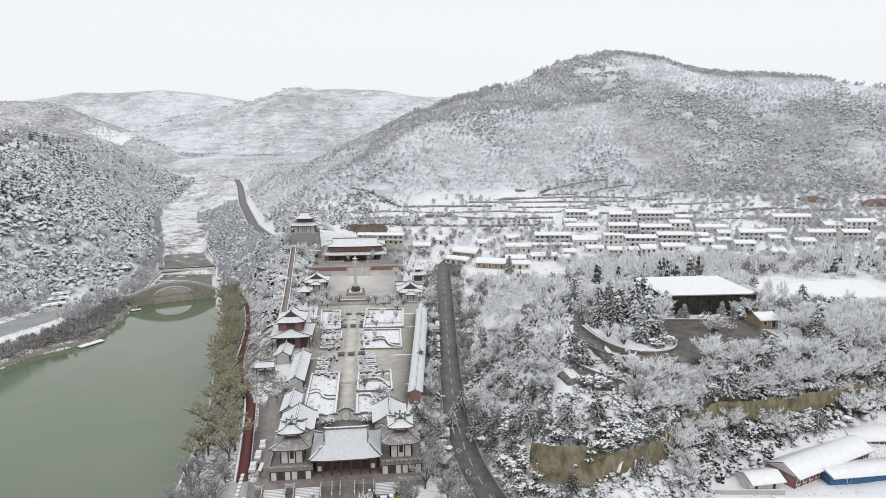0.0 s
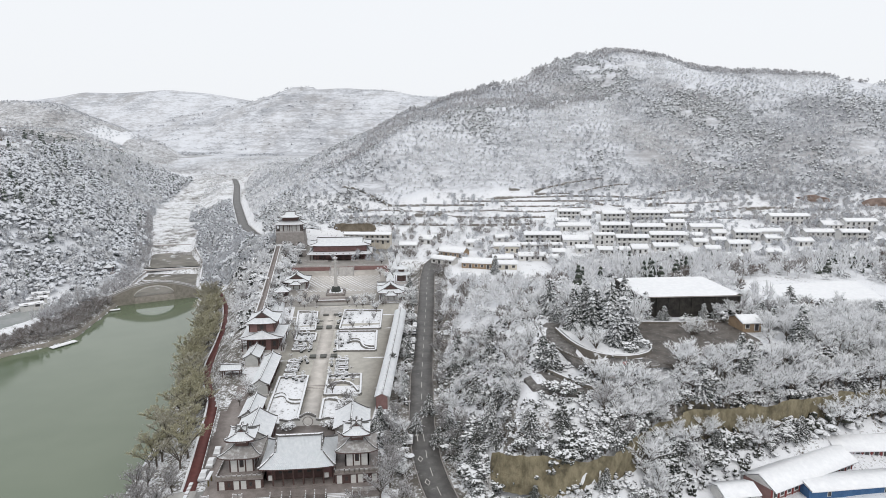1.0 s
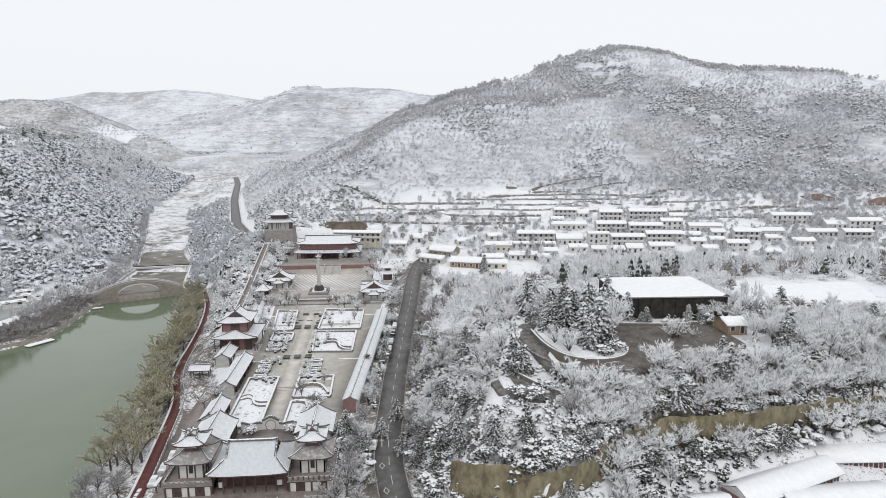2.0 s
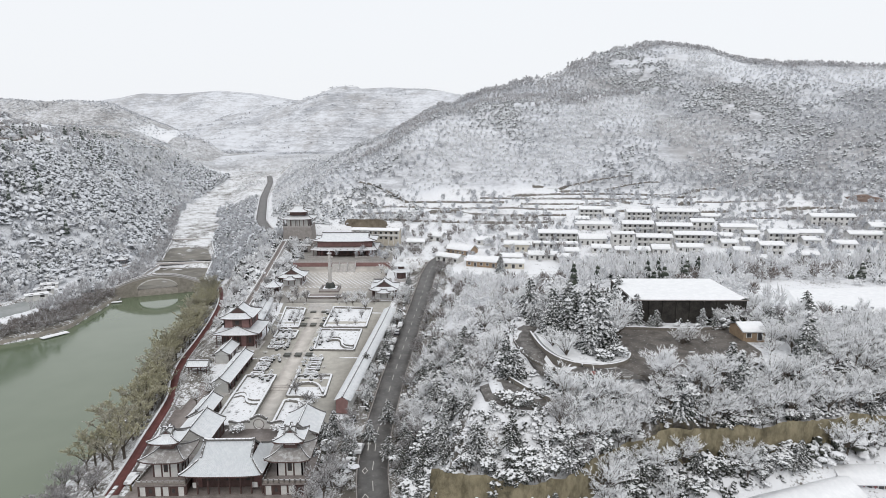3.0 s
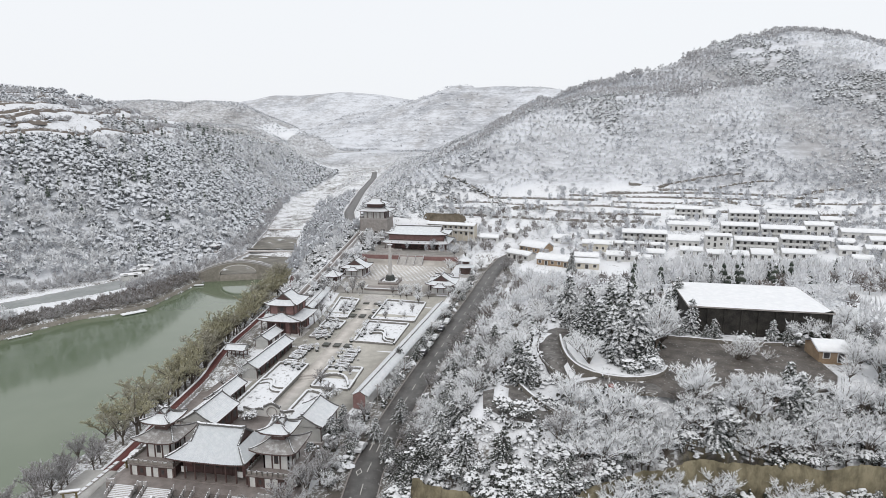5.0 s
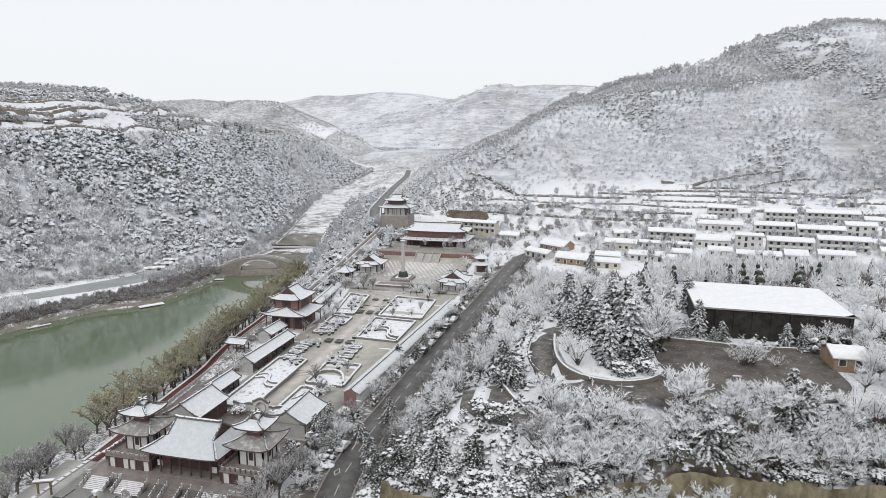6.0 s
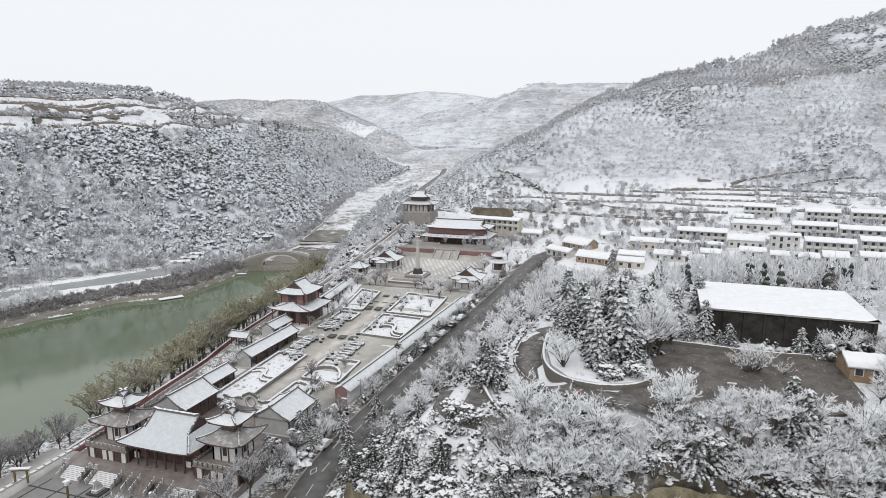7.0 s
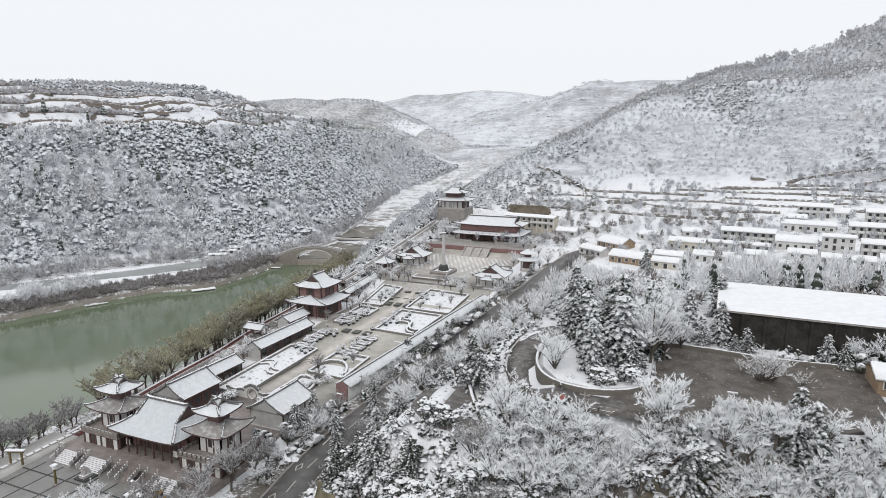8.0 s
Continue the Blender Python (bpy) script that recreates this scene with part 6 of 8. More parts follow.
# court and hall trees
for u, v, sz, fam in ((9.5, 43.5, 1.0, CLIPPED), (11.2, 46.5, .9, CLIPPED), (7.4, 41, .7, CLIPPED), (-6.2, 28.2, 1.0, CLIPPED), (-8.2, 28.4, .7, CLIPPED), (5.0, 28.2, 1.05, CLIPPED), (7.0, 28.4, .8, CLIPPED), (-21.5, 51, .95, BARE), (-23.5, 56, .9, BARE), (-24, 46, .8, BARE), (9.5, 44, .75, BARED), (4.5, 52, .85, BARED), (11, 60, .6, BARED), (-17, 106, .7, BARE), (-18, 112, .75, BARED), (-14, 111, .6, BARE), (-11, 121, .55, BARE), (-8.5, 112, .5, BARED), (9, 110, .5, BARED), (16, 112, .55, BARE), (12, 124, .6, BARE), (18, 118, .55, BARED), (-16.5, 88, .6, BARED), (-19, 131, .7, BARED), (-15.5, 135, .7, BARE), (-12, 134, .65, BARED), (-20, 138, .75, BARE), (-10, 141, .6, BARE), (-14, 143, .65, BARED), (-17, 147, .6, BARE), (9, 134, .7, BARED), (12.5, 137, .7, BARE), (16, 136, .65, BARED), (10, 141, .6, BARE), (14, 143, .6, BARE), (18, 128, .7, BARE), (7, 131, .5, SHRUB), (-8, 131, .5, SHRUB), (-17, 68, .5, SHRUB), (10, 71, .45, SHRUB), (-13, 83, .5, SHRUB), (7, 40, .45, SHRUB), (-14, 99.5, .55, BARED), (-13, 104, .6, BARE), (-16, 114, .6, BARE), (-11, 118, .5, BARE), (-9, 124, .5, BARE), (-13, 131, .6, BARE), (-19, 126, .7, BARE), (-22, 136, .7, BARE), (-17, 140, .6, BARE), (10, 131, .5, BARE), (14, 134, .55, BARE), (8, 120, .4, SHRUB), (13, 116, .4, SHRUB), (17, 122, .4, SHRUB), (24, 178, .8, BARE), (28, 183, .9, BARED), (21, 188, .8, BARE), (26, 194, .9, BARE), (33, 182, .9, BARE), (22, 201, .9, BARE), (27, 206, 1.0, BARE), (31, 196, .8, BARE), (36, 164, .9, PINE), (33, 156, .8, BUSH), (37, 150, .8, BUSH), (-24, 208, .6, PINE)):
    x, y = at(u, v)
    plant(COURT if fam is BARE else fam, x, y, sz, rng, z=float(temple_z(v)))
def potted(u, v, size):
    x, y = at(u, v)
    z = float(temple_z(v))
    t = empty("planter", pose(x, y, z, 0, 0, rng.uniform(0, 90)), "dark stone tub in the court", "planter", "planters in the court")
    bm = bmesh.new()
    add_tube(bm, [(0, 0, -.1), (0, 0, .25), (0, 0, .75)], size * .45, size * .62, 8)
    part("tub", bm, M_BLACKSTONE, t)
    bm = bmesh.new()
    add_tube(bm, [(0, 0, .72), (0, 0, .8)], size * .55, size * .5, 8)
    part("soil_snow", bm, M_SNOW, t)
    plant(CLIPPED, x, y, rng.uniform(.36, .6), rng, z=z + .75, group="clipped court shrubs")


for v in (61.5, 64, 66.2, 68.5, 71, 73.5, 76, 79, 86, 88.5, 91, 94, 97, 100, 104, 116, 120, 123):
    for u in (-6.6, -9.0, -11.6, 2.8, 5.2, 8.0):
        if rng.uniform() < .68:
            potted(u + rng.uniform(-.6, .6), v + rng.uniform(-.7, .7), rng.uniform(.8, 1.3))
for v in (44, 40, 56, 60):
    for u in (-12.6, -8, -10.2, 4.6, 11):
        if rng.uniform() < .5:
            x, y = at(u, v)
            plant(CLIPPED, x, y, rng.uniform(.22, .4), rng, z=float(temple_z(v)) + .1, group="clipped court shrubs")
for u, v in ((-29, 114), (-26, 119), (-22, 117), (-27, 126), (-24, 131), (-29, 134), (-26, 141), (-22, 145), (-29, 148), (-27, 156), (-30, 172), (-27, 180), (-29, 188), (-25, 193), (19, 126), (22, 131), (17, 134), (13, 130), (30, 135), (33, 129), (21, 152), (24, 154), (28, 152), (30, 190), (24, 186), (28, 200), (23, 210), (26, 216), (30, 211), (24, 222), (29, 226), (33, 203), (-8, 135), (-11, 137), (9, 137), (6, 134), (36, 178), (38, 186), (36, 194)):
    x, y = at(u, v)
    if x < road_x(y) - 5:
        plant(COURT + BARED[:1], x, y, rng.uniform(.55, .95), rng, z=float(height(x, y)))
# the wooded bank west of the temple
BANK = []
RED_LINE = dense([(-74, 214), (-80.5, 232), (-83.5, 250), (-88, 270), (-94, 290), (-102, 312), (-112, 332)], 2.0)
for v in np.arange(112, 262, 3.4):
    for k in range(8):
        u = -28 - 4.0 * k + rng.uniform(-1.6, 1.6)
        x, y = at(u, v + rng.uniform(-1.5, 1.5))
        if x < stream_x(y) + stream_w(y) + 3:
            continue
        if np.min(np.hypot(RED_LINE[:, 0] - x, RED_LINE[:, 1] - y)) < 4.5:
            continue
        if abs(temple_uv(x, y)[0] - float(ramp_u(temple_uv(x, y)[1]))) < 2.7 and v < 242:
            continue
        if rng.uniform() < .6 or k > 4:
            BANK.append((x, y, float(height(x, y)) - .2))
        else:
            plant(BUSH + BARED[:1] + BUSH, x, y, rng.uniform(.7, 1.1), rng)

# models that were never needed go, so that nothing lies hidden
for ob in MODELS:
    if ob.name not in used:
        for c in list(ob.children):
            bpy.data.objects.remove(c)
        bpy.data.objects.remove(ob)

# brambles and low evergreen growth under the trees
def under(x, y, z):
    s = y - along(x, *CLIFF)
    gap = np.min(np.hypot(PATH_UP[None, ::3, 0] - x[:, None], PATH_UP[None, ::3, 1] - y[:, None]), axis=1)
    yard_ = ((x > 61) & (x < 137) & (y > along(x, (44, 161), (52, 159), (64, 158.5), (74, 160), (94.7, 169), (112, 176), (150, 190))) & (y < 203)) | ((x > 72) & (x < 110) & (y > 200) & (y < 236)) | ((x > 45) & (x < 68) & (y > 166) & (y < 192))
    return (x - road_x(y) > 5.5) & ~yard_ & (gap > 2.8) & ~((s < -3) & (x > 66)) & ~((x > 31) & (x < 47) & (y > 151) & (y < 166)) & (np.abs(s) > 1.2) & ~((x > 24) & (x < 52) & (s > 6) & (y < 166) & (rough(x, y, 5, 56) < -.5)) & (rough(x, y, 11, 53) + rng.uniform(-.5, .5, len(x)) > -.35)


LOW = np.array(LOW)
v, f = scatter(boughs, LOW[:, :3], 3.4 * LOW[:, 3], 5.2 * LOW[:, 3], rng)
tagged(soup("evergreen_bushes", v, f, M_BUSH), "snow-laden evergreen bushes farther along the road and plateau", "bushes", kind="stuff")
p = spots_in(6, 160, 124, 216, 1.7, rng, under)
front = [(x + rng.uniform(-.6, .6), front_y(x) - o + rng.uniform(-.5, .5)) for x in np.arange(42, 150, .9) for o in (.6, 1.8, 3.0, 4.4)]
front = np.array([(x, y, float(height(x, y)) - .2) for x, y in front])
lip = spots_in(18, 152, 134, 200, 1.25, rng, lambda x, y, z: (y - along(x, *CLIFF) > .3) & (y - along(x, *CLIFF) < 8) & (y < along(x, (44, 161), (52, 159), (64, 158.5), (74, 160), (94.7, 169), (112, 176), (150, 190))))
p = np.concatenate([p, front, lip])
open_slope = spots_in(25, 53, 140.5, 152, 1.7, rng, lambda x, y, z: (y - along(x, *CLIFF) > 3) & (rough(x, y, 4.5, 58) > -.25))
p = np.concatenate([p, open_slope])
v, f = scatter(boughs, p, rng.uniform(.8, 2.2, len(p)), rng.uniform(1.6, 3.2, len(p)), rng)
tagged(soup("undergrowth", v, f, M_BRAMBLE), "snowy brambles and evergreen undergrowth on the slope", "undergrowth", kind="stuff")

def below(x, y, z):
    s = y - along(x, *CLIFF)
    return (s < -2.2) & (x > 60) & (y > along(x, (60, 137), (78, 146.5), (86, 150), (100, 157), (114, 164.5), (120, 170.5), (150, 171)))


p = spots_in(60, 150, 134, 178, 1.9, rng, below)
v, f = scatter(boughs, p, rng.uniform(1.2, 3.2, len(p)), rng.uniform(2.0, 4.0, len(p)), rng)
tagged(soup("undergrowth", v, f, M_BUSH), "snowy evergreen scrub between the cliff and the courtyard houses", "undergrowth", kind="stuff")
# woods farther off, too many to count
def backwoods(x, y, z):
    s = y - along(x, *CLIFF)
    ok = (x - road_x(np.clip(y, 0, 352)) > 8) & ~((x > 70) & (x < 114) & (y < 238)) & ~((x > 121) & (x < 182) & (y > 208) & (y < 256)) & (y > 206)
    ok = ok & ~((x > 14) & (x < 66) & (y > 312)) & ~((x > 160) & (x < 246) & (y > 300) & (rough(x, y, 12, 63) > -.4))
    return ok & (y < 352 - 12 * smooth(60, 0, x) + 8 * rough(x, y, 20, 61))


p = spots_in(6, 330, 206, 364, 4.6, rng, backwoods)
kind = rough(p[:, 0], p[:, 1], 22, 62) + rng.uniform(-.5, .5, len(p))
kind = np.where((p[:, 0] < 62) & (p[:, 1] < 300) & (rng.uniform(0, 1, len(p)) < .5), .3, kind)
BANK = np.array(BANK)
near_twigs = [crown_template(rng, 95, (.013, .028)) for _ in range(7)]
for name, mask, tmpl, mat_, size, wide, text in (
        ("bare_woods", kind < -.12, near_twigs, M_TWIG, (4.5, 9), (5.5, 9), "rimed bare trees between the plateau and the village"),
        ("bare_woods", (kind >= -.12) & (kind < .2), near_twigs, M_TWIG_DARK, (4.5, 8.5), (5, 8.5), "grey-brown bare trees between the plateau and the village"),
        ("evergreen_woods", (kind >= .2) & (kind < .42), clumps, M_BUSH, (2.5, 5), (3.5, 6), "snowy evergreen trees between the plateau and the village"),
        ("bare_woods", (kind >= .42) & (kind < .95), near_twigs, M_TWIG, (8, 13), (4.5, 7), "tall pale rimed poplars behind the storehouse"),
        ("fir_woods", kind >= .95, firs, M_CEDAR, (7, 11), (6, 8), "dark snow-dusted conifers between the plateau and the village")):
    q = p[mask]
    v, f = scatter(tmpl, q, rng.uniform(*size, len(q)), rng.uniform(*wide, len(q)), rng)
    tagged(soup(name, v, f, mat_), text, "woods", kind="stuff")


part_ = rng.uniform(0, 1, len(BANK)) < .55
q = BANK[~part_]
v, f = scatter(boughs, q, rng.uniform(3.2, 5.5, len(q)), rng.uniform(4.5, 7, len(q)), rng)
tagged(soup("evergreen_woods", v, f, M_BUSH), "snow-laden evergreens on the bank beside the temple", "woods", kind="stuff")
BANK = BANK[part_]
v, f = scatter(near_twigs, BANK, rng.uniform(4.5, 7.5, len(BANK)), rng.uniform(5.5, 8.5, len(BANK)), rng)
tagged(soup("bare_woods", v, f, M_TWIG), "rimed bare trees on the bank beside the temple", "woods", kind="stuff")


def right_side(x, y, z):
    s = y - along(x, *CLIFF)
    return (x > 150) & ~((x < 184) & (y > 208)) & ((s > 2) | (s < -10) & (x > 200)) & (y < 330)


p = spots_in(150, 420, 150, 206, 6, rng, right_side)
v, f = scatter(near_twigs + clumps[:2], p, rng.uniform(4, 8, len(p)), rng.uniform(4, 7, len(p)), rng)
tagged(soup("bare_woods", v, f, M_TWIG), "rimed bare trees on the plateau's far end", "woods", kind="stuff")


def shore(x, y, z):
    d = stream_x(y) - stream_w(y) - x
    e = x - stream_x(y) - stream_w(y)
    dike = (d > 12) & (d < 26) & (y < 338) & (y > 288)
    up = (y > 340) & (y < 640) & (((d > 0) & (d < 12)) | ((e > 1) & (x < upper_x(np.clip(y, 400, 900)) - 6) & (y > 395) | (e > 1) & (e < 16) & (y <= 395)))
    bed = (y > 540) & (y < 720) & (d < 0) & (e < 0) & (e > -.5 * stream_w(y)) & (rough(x, y, 20, 72) > -.1)
    side = (y > 338) & (y < 425) & (e > 8) & (temple_uv(x, y)[0] < -33) & (x < upper_x(np.clip(y, 392, 900)) - 8)
    back = (d > west_strip(y) - 5) & (d < west_strip(y) + 6) & (y < 330) & (y > 120)
    return dike | up | back | side | bed


p = spots_in(-320, -70, 120, 720, 3.4, rng, shore)
pick = rough(p[:, 0], p[:, 1], 30, 71) + rng.uniform(-.4, .4, len(p))
firm = rng.uniform(0, 1, len(p)) - .3 * rough(p[:, 0], p[:, 1], 16, 74)
q = p[(p[:, 0] > stream_x(p[:, 1])) & (p[:, 1] > 340) & (firm < .45)]
v, f = scatter(boughs, q, rng.uniform(3, 5.5, len(q)), rng.uniform(4, 6.5, len(q)), rng)
tagged(soup("evergreen_woods", v, f, M_LEAFDARK), "snow-laden evergreens on the bank below the upper road", "woods", kind="stuff")
for mask, mat_, text in (((pick < np.where(p[:, 1] > 345, .3, .7)) & (p[:, 0] < stream_x(p[:, 1])), M_TWIG_BROWN, "brown-grey bare willows along the stream and dike"), (~((pick < np.where(p[:, 1] > 345, .3, .7)) & (p[:, 0] < stream_x(p[:, 1]))), M_TWIG_GREY, "grey rimed bare trees along the stream and dike")):
    q = p[mask & ~((p[:, 0] > stream_x(p[:, 1])) & (p[:, 1] > 340) & (firm < .45))]
    low = np.where((q[:, 1] > 395) & (q[:, 0] > stream_x(q[:, 1])), .75, 1.0)
    v, f = scatter(near_twigs, q, rng.choice([3.5, 5.0, 6.5, 8.5], len(q)) * rng.uniform(.8, 1.2, len(q)) * low, rng.choice([4.0, 5.5, 7.5], len(q)) * rng.uniform(.8, 1.2, len(q)) * (.4 + .6 * low), rng)
    tagged(soup("bare_woods", v, f, mat_), text, "woods", kind="stuff")


def hedge(x, y, z):
    d = stream_x(y) - stream_w(y) - x
    return (d > 1.2) & (d < np.where(y > 230, 14 + .75 * cape(y), 19)) & (y < 334) & (y > 120) & (rough(x, y, 9, 73) > -.75)


p = spots_in(-250, -120, 120, 336, 1.7, rng, hedge)
v, f = scatter(near_twigs, p, rng.uniform(2.2, 4.6, len(p)), rng.uniform(2.6, 4.4, len(p)), rng)
tagged(soup("hedge", v, f, M_TWIG_DARK), "brown bare hedge dusted with snow along the lake dike", "hedge", kind="stuff")


p = spots_in(-250, -150, 118, 238, 3.3, rng, lambda x, y, z: (stream_x(y) - stream_w(y) - x > 9) & (stream_x(y) - stream_w(y) - x < 23 + 8 * rough(x, y, 18, 75)) & (rough(x, y, 12, 76) > -.5))
v, f = scatter(near_twigs, p, rng.uniform(5.5, 9.5, len(p)), rng.uniform(5.5, 8.5, len(p)), rng)
tagged(soup("bare_woods", v, f, M_TWIG), "white rimed trees on the dike between lake and pond", "woods", kind="stuff")


p = spots_in(-262, -168, 318, 400, 4.6, rng, lambda x, y, z: (stream_x(y) - stream_w(y) - x > 13) & (z < 12) & (np.hypot(x + 205.7, y - 391.5) > 6) & ~((np.abs(x + 214) < 11) & (y > 312) & (y < 358)))
lone = rng.uniform(0, 1, len(p))
for name, mask, tmpl, mat_, text in (
        ("bare_woods", lone < .6, crowns, M_TWIG, "white rimed trees at the foot of the slope by the bridge"),
        ("evergreen_woods", lone >= .6, boughs, M_LEAFDARK, "snow-laden evergreens at the foot of the slope by the bridge")):
    q = p[mask]
    v, f = scatter(tmpl, q, rng.uniform(4.5, 7.5, len(q)), rng.uniform(5.5, 9, len(q)), rng)
    tagged(soup(name, v, f, mat_), text, "woods", kind="stuff")


def far_scrub(x, y, z):
    return (rough(x, y, 90, 81) + .8 * rough(x, y, 25, 82) > -.25) & (x < 700)


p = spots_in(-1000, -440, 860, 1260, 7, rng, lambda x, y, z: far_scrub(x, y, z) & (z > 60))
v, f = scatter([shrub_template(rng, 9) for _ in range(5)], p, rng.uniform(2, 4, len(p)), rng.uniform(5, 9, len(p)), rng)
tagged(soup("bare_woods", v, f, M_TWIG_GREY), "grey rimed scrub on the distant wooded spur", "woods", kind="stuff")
p = spots_in(-700, -140, 560, 1100, 8, rng, lambda x, y, z: (rough(x, y, 40, 83) > -.1) & (z < 60) & (np.abs(x - stream_x(y)) > stream_w(y) + 2) & (np.abs(x - upper_x(np.clip(y, 400, 900))) > 8))
v, f = scatter(shrubs, p, rng.uniform(3, 5, len(p)), rng.uniform(4, 8, len(p)), rng)
tagged(soup("bare_woods", v, f, M_TWIG), "rimed scrub on the upper valley floor", "woods", kind="stuff")

# ---------------------------------------------------------------- village

M_CEMENT = plain("weathered_render_wall", (.52, .515, .505), (.66, .655, .64), .4, .9)
M_OCHRE = plain("ochre_mud_brick", (.25, .18, .12), (.36, .27, .185), .8, .95)
M_CREAM = plain("cream_plaster", (.50, .46, .39), (.62, .58, .50), .5, .9)


def gable_roof(parent, w, d, z, rise, over=.5, thick=.28, material=None, name="roof", wall=None):
    """A pitched roof along x, with snow lying thick and a little uneven on it."""
    n = 9
    vs_, fs_ = [], []
    for i in range(n):
        x = -w / 2 - over + (w + 2 * over) * i / (n - 1)
        b = .06 * math.sin(i * 2.3 + w)
        for y, zz in ((-d / 2 - over, z - .15), (-d / 2 - over, z + thick * .7), (0, z + rise + thick + b), (d / 2 + over, z + thick * .7), (d / 2 + over, z - .15), (0, z + rise - .1)):
            vs_.append((x, y, zz))
    for i in range(n - 1):
        for j in range(6):
            fs_.append((i * 6 + j, i * 6 + (j + 1) % 6, i * 6 + 6 + (j + 1) % 6, i * 6 + 6 + j))
    ob = soup(name, vs_, fs_, material or M_SNOW, parent)
    bm = bmesh.new()
    for sx in (-1, 1):
        x = sx * (w / 2 - .02)
        a = [bm.verts.new((x, y, zz)) for y, zz in ((-d / 2, z - .05), (d / 2, z - .05), (0, z + rise - .02))]
        bm.faces.new(a)
    part("gable_end", bm, wall or M_CEMENT, ob)
    return ob


def house(x0, x1, y, storeys=1, depth=7.0, wall=None, label="", porch=False, z=None, turn=0.0, bays=None, rise=1.5, h=2.9, sink=0.0):
    w = x1 - x0
    xm = (x0 + x1) / 2
    zg = float(min(height(x0, y), height(x1, y), height(xm, y))) if z is None else z
    zg = zg if z is not None else max(zg, float(height(xm, y)) - .6)
    ob = empty("house", pose(xm, y + depth / 2, zg, 0, 0, turn), label or ("pale two-storey village house with a thick snow roof" if storeys > 1 else "low village house under thick snow"), "house", "village houses")
    H = h * storeys + .3
    part("wall", box(-w / 2, w / 2, -depth / 2 + (1.3 if porch else 0), depth / 2, -3, H), wall or M_CEMENT, ob)
    n = bays or max(2, round(w / 3.2))
    step = w / n
    yf = -depth / 2 + (1.3 if porch else 0)
    for k in range(storeys):
        z0 = .3 + k * h
        for i in range(n):
            cx = -w / 2 + (i + .5) * step
            door = (i % 3 == 1)
            a, b = (.55, 2.15) if door else (.95, 1.25)
            win = part("door" if door else "window", box(cx - step * .26, cx + step * .26, yf - .06, yf + .1, z0 + (.05 if door else .85), z0 + 2.3), M_PLASTER, ob)
            part("pane", box(cx - step * .2, cx + step * .2, yf - .09, yf + .1, z0 + (.15 if door else .95), z0 + 2.2), M_DARK, win)
        if porch and k:
            part("balcony", box(-w / 2, w / 2, -depth / 2, yf, z0 - .25, z0), M_CEMENT, ob)
            part("balcony_rail", box(-w / 2, w / 2, -depth / 2, -depth / 2 + .12, z0, z0 + .95), M_PLASTER, ob)
    if porch:
        for i in range(n + 1):
            cx = -w / 2 + i * step
            part("post", box(cx - .14, cx + .14, -depth / 2, -depth / 2 + .28, -2, H), M_PLASTER, ob)
    gable_roof(ob, w, depth, H, rise, wall=wall)
    return ob


